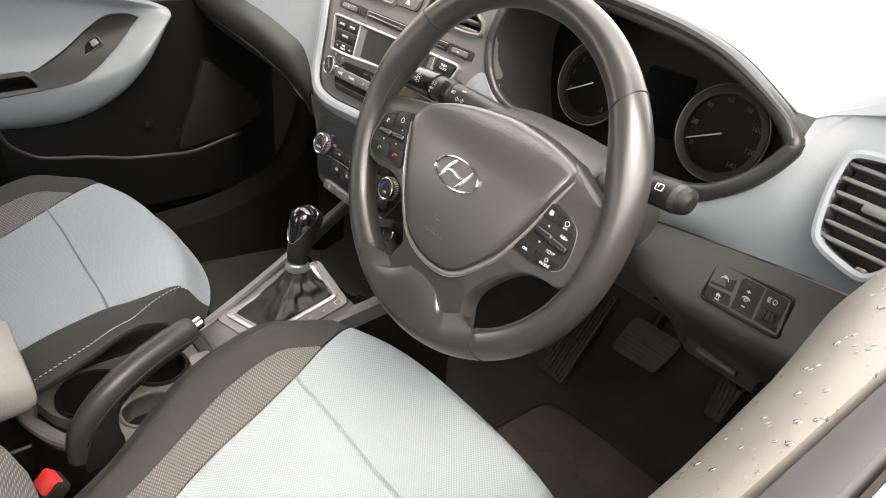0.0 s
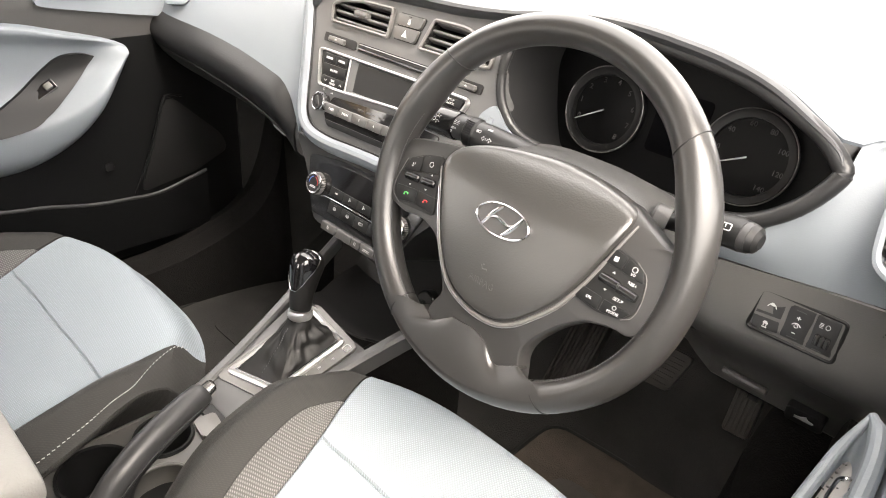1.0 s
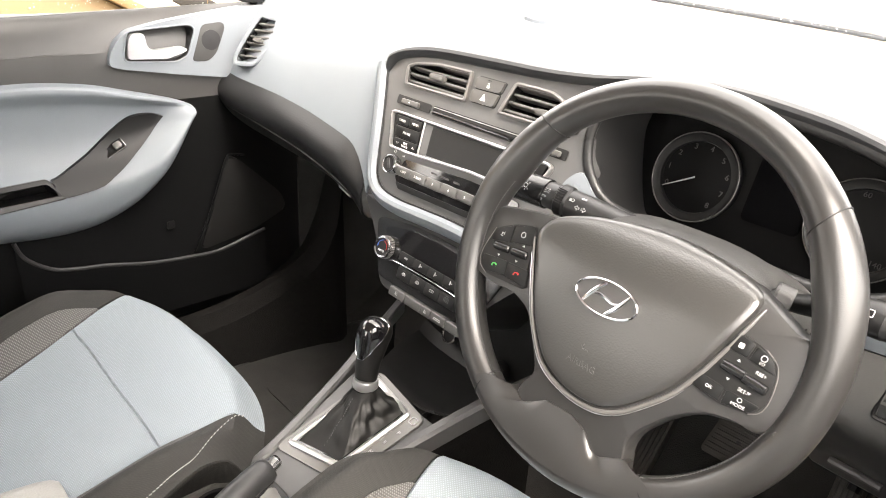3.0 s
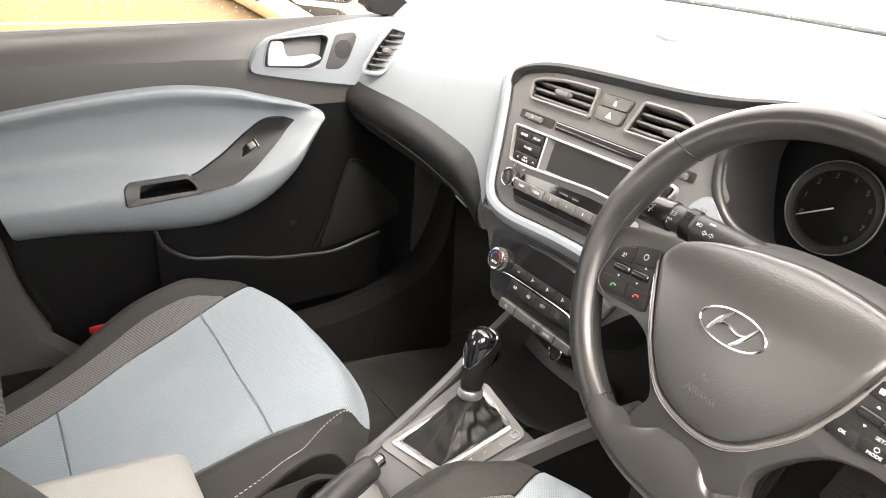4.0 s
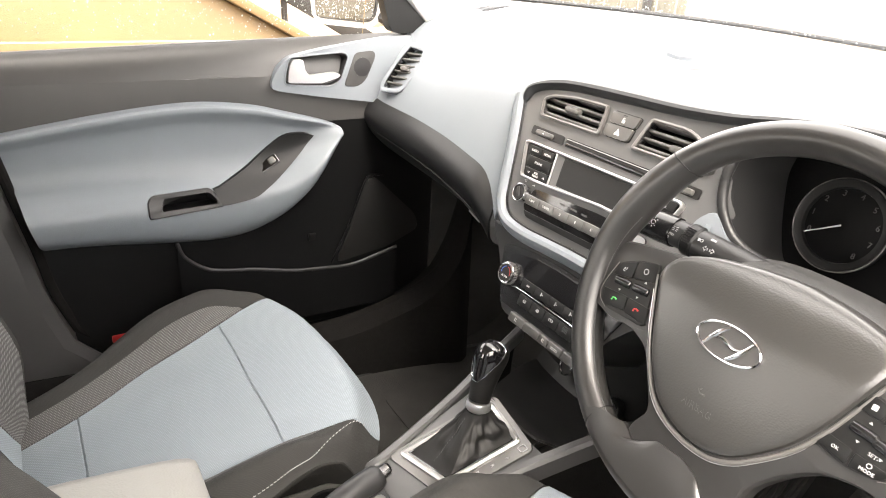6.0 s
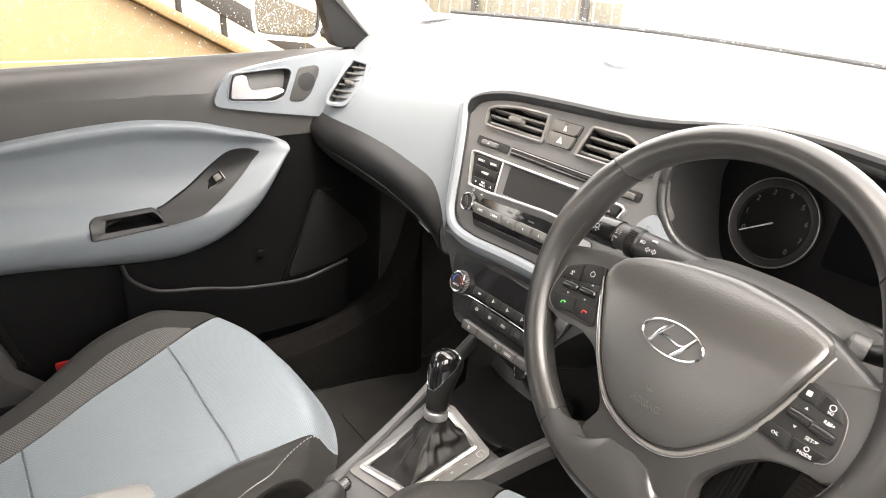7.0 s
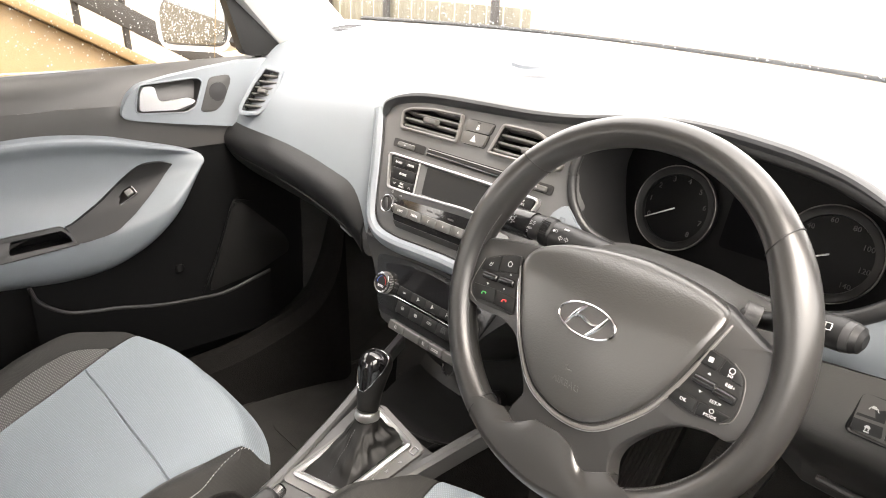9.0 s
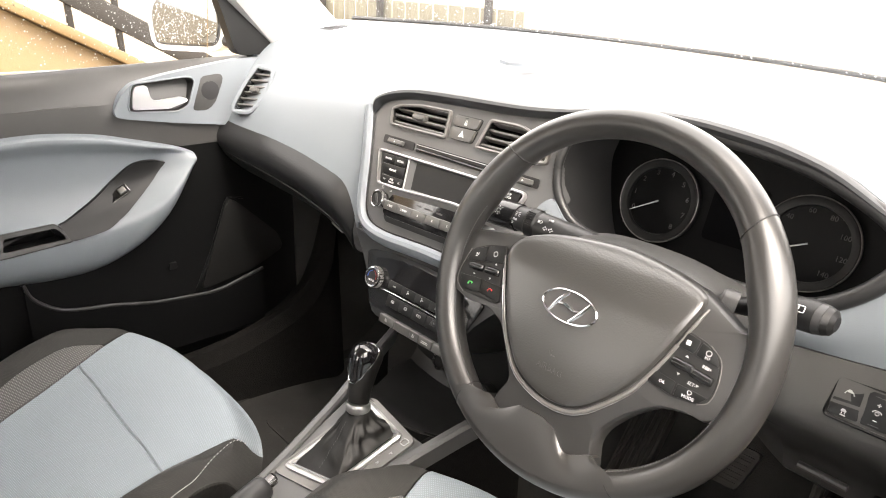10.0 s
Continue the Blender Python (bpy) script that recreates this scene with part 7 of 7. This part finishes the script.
    if s < 0:
        part("door_reflector", box(0.012, 0.034, 0.016, pose(-0.676, -0.385, 0.468), 0.003), RED, d, "red door reflector")
    # outer skin and glass
    drop, slope = (0.016, 2.2) if s < 0 else (0.0, 0.0)
    part("outer_skin", box(0.012, 0.98, 0.62, pose(s * (xo + 0.115), -0.10, 0.72 - drop, slope, 0, 0), 0.004), PAINT, d, "white painted outer skin")
    part("outer_sill", box(0.045, 0.98, 0.02, pose(s * (xo + 0.098), -0.10, 1.018 - drop, slope, 0, 0), 0.008, 3), PAINT, d, "white painted window sill")
    part("window_seal", box(0.018, 0.96, 0.03, pose(s * (xo + 0.063), -0.11, 1.022 - 0.75 * drop, slope, 0, 0), 0.004), BLACK, d, "black rubber window seal")
    if glass:
        bm = box(0.004, 0.80, 0.46, pose(s * (xo + 0.050), -0.22, 1.245, 0, 12 * s * -1, 0), 0)
        pane = part("window_glass", bm, GLASS, d, "rain-spotted window glass")
        pane.visible_shadow = False
    return d


build_door("passenger_door", -1, 0.690, True, "closed passenger door with pale armrest panel and silver lever")
build_door("driver_door", 1, 0.706, False, "closed driver's door with its window down, wet sill")
build_buckle(0.165, -0.402, 0.553)


# ---- body shell: floor, pillars, roof ----
def build_shell():
    fl = []
    for x in np.linspace(-0.72, 0.72, 40):
        prof = [(-1.7, 0.30), (-0.8, 0.28), (0.0, 0.27), (0.30, 0.275), (0.45, 0.30), (0.60, 0.42), (0.70, 0.55), (0.78, 0.80), (0.80, 1.0)]
        fl.append([(x, y, z + 0.10 * math.exp(-(x / 0.11) ** 2) * smooth(0.6, 0.3, y) + 0.008 * noise.noise((x * 9, y * 9, 0.3))) for y, z in spline(prof, 40)])
    tagged(part("floor", grid(fl, thick=0.01), FLOORING, None), "black carpeted car floor and firewall", "floor", kind="structure")
    # sills
    for s in (-1, 1):
        p = spline([(s * 0.645, -0.60, 0.44), (s * 0.640, -0.2, 0.42), (s * 0.632, 0.05, 0.425), (s * 0.62, 0.18, 0.455), (s * 0.60, 0.28, 0.51), (s * 0.585, 0.33, 0.60), (s * 0.60, 0.36, 0.70)], 40)
        rows = []
        for q in p:
            rows.append([(q[0] - s * 0.06, q[1], 0.27), (q[0] - s * 0.035, q[1], q[2] - 0.03), (q[0] - s * 0.012, q[1], q[2] - 0.002), (q[0] + s * 0.006, q[1], q[2]), (q[0] + s * 0.02, q[1], q[2] - 0.01), (q[0] + s * 0.06, q[1], q[2] - 0.03)])
        tagged(part("trim", grid(rows), CARPET, None), "dark sill trim along the door opening", "sill trim", kind="structure")
    for s in (-1, 1):
        rows = [[(s * 0.655, 0.30, z), (s * 0.64, 0.36, z), (s * 0.63, 0.5, z), (s * 0.63, 0.84, z)] for z in np.linspace(0.25, 1.06, 8)]
        tagged(part("wall_kick", grid(rows, thick=0.01), FLOORING, None), "dark footwell side wall", "footwell wall", kind="structure")
        tagged(part("seal", tube([(s * 0.684, lerp(z, [0.40, 0.455, 0.482, 0.587, 0.657, 0.757, 0.887, 0.951, 1.05], [-0.36, -0.408, -0.450, -0.487, -0.497, -0.517, -0.542, -0.558, -0.585]), z) for z in np.linspace(0.40, 1.05, 20)], 0.009, 10), CARPET, None), "black rubber seal on the door opening", "door seal", kind="structure")
    # B pillars
    for s in (-1, 1):
        rows = []
        for z in np.linspace(0.36, 1.42, 18):
            yf = lerp(z, [0.36, 0.455, 0.482, 0.587, 0.657, 0.757, 0.887, 0.951, 1.42], [-0.36, -0.425, -0.465, -0.500, -0.510, -0.530, -0.555, -0.571, -0.62])
            yr = lerp(z, [0.36, 0.5, 0.7, 1.42], [-0.86, -0.78, -0.74, -0.74])
            xi = lerp(z, [0.36, 0.7, 1.0, 1.42], [0.635, 0.645, 0.655, 0.56])
            rows.append([(s * (xi + 0.09), yf + 0.006, z), (s * (xi + 0.03), yf, z), (s * (xi + 0.008), yf - 0.02, z), (s * xi, yf - 0.05, z), (s * xi, yr + 0.04, z), (s * (xi + 0.02), yr, z), (s * (xi + 0.09), yr, z)])
        tagged(part("pillar", grid(rows), COLUMN, None), "dark grained door pillar trim", "pillar", kind="structure")
    # A pillars with the black quarter piece
    for s in (-1, 1):
        rows = []
        for t in np.linspace(0, 1, 20):
            z = 1.055 + 0.36 * t
            k = 0.75 * t
            y0, y1 = 0.295 - 0.47 * k - 0.02 * t, 0.515 - 0.50 * k - 0.07 * t
            w = 0.682 - 0.10 * t
            rows.append([(s * (w + 0.05), y0 - 0.01, z), (s * (w + 0.004), y0, z), (s * (w - 0.012), y0 + 0.04, z), (s * (w - 0.016), 0.5 * (y0 + y1), z), (s * (w - 0.008), y1 - 0.02, z), (s * (w + 0.008), y1, z), (s * (w + 0.05), y1 + 0.02, z)])
        tagged(part("pillar", grid(rows), HEADLINER, None), "pale grey windscreen pillar trim", "pillar", kind="structure")
        q = rounded([(0.200, 1.046), (0.300, 1.046), (0.285, 1.12), (0.235, 1.19), (0.14, 1.27), (0.165, 1.16)], 0.015)
        mq = Matrix(((0, 0, -s, s * 0.690), (1, 0, 0, 0), (0, 1, 0, 0), (0, 0, 0, 1)))
        tagged(part("trim", slab(q, 0.03, mq, 0.004, 0.006), DARK2, None), "black mirror corner trim", "corner trim", kind="structure")
        tagged(part("seal", tube([(s * 0.684, y, z) for y, z in spline([(0.315, 1.05), (0.305, 1.12), (0.262, 1.20), (0.17, 1.28), (0.02, 1.38)], 24)], 0.011, 10), BLACK, None), "black rubber door seal", "door seal", kind="structure")
    # roof, rear wall and screen rail
    rows = []
    for x in np.linspace(-0.60, 0.60, 14):
        rows.append([(x, y, z - 0.10 * (abs(x) / 0.6) ** 3) for y, z in spline([(0.0, 1.405), (-0.3, 1.45), (-0.9, 1.46), (-1.6, 1.40)], 16)])
    tagged(part("roof", grid(rows, thick=0.02), HEADLINER, None), "pale grey car roof lining", "roof", kind="structure")
    rows = [[(x, -1.62, 0.30), (x, -1.60, 1.0)] for x in np.linspace(-0.7, 0.7, 6)]
    tagged(part("wall_rear", grid(rows, thick=0.02), DARK, None), "dark rear seat wall of the car", "wall", kind="structure")
    for s in (-1, 1):
        rows = [[(s * 0.70, y, 0.3), (s * 0.70, y, 1.04)] for y in np.linspace(-1.6, -0.74, 6)]
        tagged(part("wall_side", grid(rows, thick=0.02), DARK, None), "dark rear side wall of the car", "wall", kind="structure")
        tagged(part("cant_rail", tube([(s * 0.59, 0.0, 1.385), (s * 0.585, -0.5, 1.42), (s * 0.58, -1.5, 1.37)], 0.03, 10), HEADLINER, None), "pale grey roof rail lining", "roof rail", kind="structure")
    # windscreen
    rows = []
    for x in np.linspace(0.70, -0.70, 24):
        yb, zb = screen_base(x)
        top = (0.04 - 0.10 * (x / 0.6) ** 2, 1.415 - 0.04 * (x / 0.6) ** 2)
        rows.append([(x * (1 - 0.15 * t), yb + 0.012 + (top[0] - yb) * t, zb - 0.01 + (top[1] - zb + 0.01) * t + 0.03 * math.sin(math.pi * t)) for t in np.linspace(0, 1, 10)])
    ws = part("windscreen", grid(rows), GLASS, None)
    ws.data.flip_normals()
    ws.visible_shadow = False
    tagged(ws, "clear curved windscreen glass with rain spots", "windscreen", kind="structure")
    p = [(x, screen_base(x)[0] + 0.004, screen_base(x)[1] + 0.0015) for x in np.linspace(-0.70, 0.70, 40)]
    tagged(part("seal", tube(p, 0.0045, 8), BLACK, None), "black rubber seal along the windscreen foot", "windscreen seal", kind="structure")


build_shell()


# ---- pedals and mats ----
def build_pedals():
    b = thing("brake_pedal", (0.37, 0.45, 0.45), "worn ribbed rubber brake pedal", "pedal", "pedals")
    m = axes((0.352, 0.452, 0.524), (1, 0.05, 0.0), (0, 0.45, 0.9))
    pad = part("pad", slab(rounded([(-0.048, -0.034), (0.038, -0.033), (0.056, 0.036), (-0.036, 0.036)], 0.008), 0.014, m, 0, 0.003), RUBBER, b)
    for k in range(7):
        part("rib", box(0.078, 0.003, 0.002, m @ pose(0.002 + 0.0022 * (k - 3), -0.024 + 0.008 * k, 0.0003), 0.0008), RUBBER, pad)
    part("arm", tube([(0.352, 0.46, 0.52), (0.350, 0.52, 0.62), (0.35, 0.56, 0.76)], 0.010, 10), BLACK, b)
    a = thing("accelerator_pedal", (0.51, 0.45, 0.45), "worn ribbed rubber accelerator pedal", "pedal", "pedals")
    m = axes((0.506, 0.450, 0.532), (1, 0.05, 0.03), (-0.02, 0.42, 0.9))
    pad = part("pad", slab(rrect(0, -0.005, 0.040, 0.075, 0.006), 0.012, m, 0, 0.003), RUBBER, a)
    for k in range(5):
        part("rib", box(0.003, 0.066, 0.003, m @ pose(-0.014 + 0.007 * k, -0.005, 0.001), 0.001), RUBBER, pad)
    part("arm", tube([(0.510, 0.456, 0.55), (0.512, 0.52, 0.64), (0.512, 0.56, 0.76)], 0.009, 10), BLACK, a)
    f = thing("footrest", (0.19, 0.5, 0.4), "ribbed black footrest beside the console", "footrest")
    m = axes((0.185, 0.50, 0.42), (1, 0, 0), (0, 0.6, 0.8))
    part("pad", slab(rrect(0, 0, 0.07, 0.20, 0.01), 0.02, m, 0, 0.004), RUBBER, f)
    for k in range(8):
        part("rib", box(0.003, 0.18, 0.004, m @ pose(-0.028 + 0.008 * k, 0, 0.002), 0.001), RUBBER, f)
    for nm, x, w, y0 in (("floor_mat", 0.40, 0.40, 0.05), ("floor_mat", -0.38, 0.40, 0.0)):
        mt = thing(nm, (x, 0.25, 0.285), "dusty black carpet floor mat with bound edge" if x > 0 else "black carpet floor mat with bound edge", "floor mat", "floor mats")
        o = rounded([(x - w / 2, y0), (x + w / 2, y0), (x + w / 2 - 0.02, 0.42), (x + 0.06, 0.46), (x - w / 2, 0.44)], 0.05, 5)
        part("carpet", slab(o, 0.008, pose(0, 0, 0.297), 0, 0.003), DUSTY if x > 0 else FLOORING, mt)
        part("edge_binding", tube([(px, py, 0.297) for px, py in inset(o, 0.004)], 0.004, 8, closed=True), BLACK, mt)
        o2 = rounded([(x - 0.11, y0 + 0.10), (x + 0.10, y0 + 0.10), (x + 0.10, 0.34), (x - 0.11, 0.34)], 0.04, 5)
        part("heel_pad", slab(o2, 0.004, pose(0, 0, 0.3005), 0, 0.001), RUBBER if x > 0 else FLOORING, mt)


build_pedals()


# ---- outside ----
def build_outside():
    rows = []
    for x in np.linspace(-40, 40, 30):
        rows.append([(x, y, 0.0 - 0.0) for y in np.linspace(-30, 60, 30)])
    tagged(part("ground", grid(rows), SAND, None), "wet sandy concrete yard", "ground", kind="structure")
    # bonnet
    rows = []
    for x in np.linspace(-0.74, 0.74, 20):
        yb, zb = screen_base(x)
        rows.append([(x, yb + 0.05 + (1.65 - yb) * t, zb - 0.035 - 0.22 * t ** 1.8 - 0.10 * (abs(x) / 0.74) ** 4) for t in np.linspace(0, 1, 14)])
    bn = thing("bonnet", (0, 1.2, 0.9), "white painted car bonnet wet with rain", "bonnet")
    part("panel", grid(rows, thick=0.004), PAINT, bn)
    # wing mirror outside the passenger window
    m = thing("wing_mirror", (-0.90, 0.25, 1.08), "white wing mirror spotted with raindrops", "wing mirror")
    mm = axes((-0.915, 0.205, 1.095), (0.85, 0.52, 0), (0, 0, 1))
    o = rounded([(-0.105, -0.050), (-0.09, -0.066), (0.085, -0.062), (0.10, 0.02), (0.085, 0.075), (-0.07, 0.075), (-0.11, 0.03)], 0.04, 5)
    part("shell", slab(o, 0.09, mm, 0.004, 0.006, 3), PAINT, m)
    part("housing", slab(inset(o, 0.013), 0.02, mm, 0.007, 0.002), STACK, m, "grey housing rim")
    part("mirror_glass", slab(inset(o, 0.017), 0.006, mm, 0.010, 0.001), MIRROR, m, "rain-spotted mirror glass")
    part("foot", tube([(-0.84, 0.27, 1.06), (-0.76, 0.28, 1.05), (-0.72, 0.27, 1.045)], [0.03, 0.025, 0.03], 12, flat=0.6), DARK2, m)
    # ramp wall and sloping guard rail beyond the passenger window
    w = thing("retaining_wall", (-3.0, 0.6, 0.0), "low sandy concrete ramp wall", "wall")
    part("wall_body", box(0.25, 7.0, 1.2, pose(-3.1, 0.6, 0.15, -28, 0, 0), 0.03), SAND, w)
    part("coping", box(0.34, 7.0, 0.05, pose(-3.08, 0.89, 0.70, -28, 0, 0), 0.01), SAND, w)
    r = thing("railing", (-2.98, 0.752, 0.7), "dark iron guard rail with posts on the ramp", "railing")
    part("rail", box(0.03, 4.1, 0.097, pose(-2.98, 0.752, 0.957, -28.3, 0, 0), 0.006), IRON, r)
    for y in (-0.335, 0.523, 0.741, 1.50):
        z = 0.957 - 0.538 * (y - 0.752)
        part("post", box(0.032, 0.026, 0.80, pose(-2.995, y, z + 0.22, 2, 0, 0), 0.004), IRON, r)
    f = thing("fence", (-7.0, 6.0, 0.0), "pale timber board fence across the yard", "fence", )
    timber = surface("weathered_timber", (0.105, 0.098, 0.072), 0.8, mottle=(0.2, 0.3))
    for k in range(30):
        part("board", box(0.13, 0.02, 0.85, pose(-9.2 + 0.145 * k, 6.0 + 0.02 * (k % 2), 0.45), 0.004), timber, f)
    for x in (-9.0, -7.55, -5.42):
        part("post", box(0.08, 0.08, 1.25, pose(x, 5.92, 0.62), 0.01), IRON, f)


build_outside()


# ---- raindrops ----
def drops(name, places, m, material, label):
    """Many small domes: (x, y, radius) in the frame m."""
    vs, fs = [], []
    for x, y, r in places:
        k = len(vs)
        for rr, z in ((r, 0.0), (r * 0.75, r * 0.35)):
            vs += [tuple(m @ Vector((x + rr * math.cos(a), y + rr * 1.15 * math.sin(a), z))) for a in [math.pi / 3 * i for i in range(6)]]
        vs.append(tuple(m @ Vector((x, y, r * 0.5))))
        fs += [(k + i, k + (i + 1) % 6, k + 6 + (i + 1) % 6, k + 6 + i) for i in range(6)]
        fs += [(k + 6 + i, k + 6 + (i + 1) % 6, k + 12) for i in range(6)]
    me = bpy.data.meshes.new(name)
    me.from_pydata(vs, [], fs)
    me.polygons.foreach_set("use_smooth", [True] * len(me.polygons))
    me.materials.append(material)
    return tagged(new(name, me), label, "raindrops", kind="stuff")


rng = random.Random(4)
mp = Matrix.Translation((-0.7395, -0.22, 1.245)) @ pose(0, 0, 0, 0, 12, 0) @ Matrix(((0, 0, 1, 0), (1, 0, 0, 0), (0, 1, 0, 0), (0, 0, 0, 1)))
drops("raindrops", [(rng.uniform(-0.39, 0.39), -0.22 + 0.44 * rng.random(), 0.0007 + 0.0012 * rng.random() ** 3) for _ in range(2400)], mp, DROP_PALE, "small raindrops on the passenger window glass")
mw = axes((-0.915, 0.205, 1.095), (0.85, 0.52, 0), (0, 0, 1))
drops("raindrops", [(rng.uniform(-0.085, 0.075), rng.uniform(-0.045, 0.055), 0.0006 + 0.0012 * rng.random() ** 2) for _ in range(420)], mw @ pose(0, 0, 0.0102), DROP_PALE, "raindrops on the wing mirror glass")


def drops_on(name, frames, material, label):
    """Small domes, each in a frame of its own: (frame, radius)."""
    vs, fs = [], []
    for m, r in frames:
        k = len(vs)
        for rr, z in ((r, 0.0), (r * 0.75, r * 0.25)):
            vs += [tuple(m @ Vector((rr * math.cos(a), rr * 1.2 * math.sin(a), z))) for a in [math.pi / 3 * i for i in range(6)]]
        vs.append(tuple(m @ Vector((0, 0, r * 0.34))))
        fs += [(k + i, k + (i + 1) % 6, k + 6 + (i + 1) % 6, k + 6 + i) for i in range(6)]
        fs += [(k + 6 + i, k + 6 + (i + 1) % 6, k + 12) for i in range(6)]
    me = bpy.data.meshes.new(name)
    me.from_pydata(vs, [], fs)
    me.polygons.foreach_set("use_smooth", [True] * len(me.polygons))
    me.materials.append(material)
    return tagged(new(name, me), label, "raindrops", kind="stuff")


def screen_point(x, t):
    yb, zb = screen_base(x)
    top = (0.04 - 0.10 * (x / 0.6) ** 2, 1.415 - 0.04 * (x / 0.6) ** 2)
    return Vector((x * (1 - 0.15 * t), yb + 0.012 + (top[0] - yb) * t, zb - 0.01 + (top[1] - zb + 0.01) * t + 0.03 * math.sin(math.pi * t)))


fr = []
for _ in range(1500):
    x, t = rng.uniform(-0.66, 0.45), 0.02 + 0.45 * rng.random() ** 1.4
    p = screen_point(x, t)
    fr.append((axes(tuple(p + Vector((0, 0.002, 0.004))), tuple(screen_point(x + 0.01, t) - p), tuple(screen_point(x, t + 0.01) - p)), 0.0008 + 0.0014 * rng.random() ** 3))
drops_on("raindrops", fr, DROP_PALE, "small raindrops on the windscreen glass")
m4 = axes((0.677, 0.024, 0.793), (-0.06, -0.90, -0.42), (1, -0.05, 0.12))
drops("raindrops", [(rng.uniform(-0.062, 0.03), rng.choice([-0.010, -0.006, 0.016, -0.011]) + rng.uniform(-0.002, 0.002), 0.0005 + 0.0008 * rng.random()) for _ in range(34)], m4 @ pose(0, 0, 0.0022), DROP, "raindrops on the driver's switch plate")
# drops lying over the rounded top of the driver's wet door card
fr = []
for _ in range(260):
    k, y = 0.012 + 0.039 * rng.random() ** 0.8, rng.uniform(-0.48, 0.22)
    top = lerp(y, [-0.6, -0.1, 0.2, 0.34], [1.020, 1.036, 1.047, 1.050])
    rise = lambda q: lerp(q, [0.006, 0.011, 0.017, 0.024, 0.032, 0.041, 0.050, 0.054], [-0.058, -0.044, -0.032, -0.022, -0.013, -0.006, -0.002, -0.010])
    across = Vector((0.002, 0, rise(k + 0.002) - rise(k)))
    fr.append((axes((0.706 + k - lerp(y, [-0.25, -0.19, -0.08, 0.0, 0.1], [-0.006, -0.005, 0.003, 0.014, 0.016]) * smooth(0.050, 0.030, k), y, top + rise(k)), tuple(across), (0, 1, 0.03)), 0.0006 + 0.0016 * rng.random() ** 2.0))
drops_on("raindrops", fr, DROP, "raindrops on the wet driver's door card")
# drops on the dark knee panel beside the open window and on the wheel's rim
fr = []
for _ in range(22):
    fr.append((axes((rng.uniform(0.645, 0.69), 0.1925, rng.uniform(0.862, 0.886)), (1, 0, 0), (0, 0.1, 1)), 0.0004 + 0.0005 * rng.random()))
for _ in range(24):
    a, b = radians(rng.uniform(-60, 30)), radians(rng.uniform(40, 120))
    n = Vector((math.cos(b) * math.cos(a), math.cos(b) * math.sin(a), math.sin(b)))
    q = Vector((0.1728 * math.cos(a), 0.1728 * math.sin(a), 0)) + n * 0.0160
    fr.append((MR @ axes(tuple(q), tuple(n.orthogonal()), tuple(n.cross(n.orthogonal()))), 0.0003 + 0.0004 * rng.random()))
drops_on("raindrops", fr, DROP, "few small raindrops on the knee panel and wheel rim")
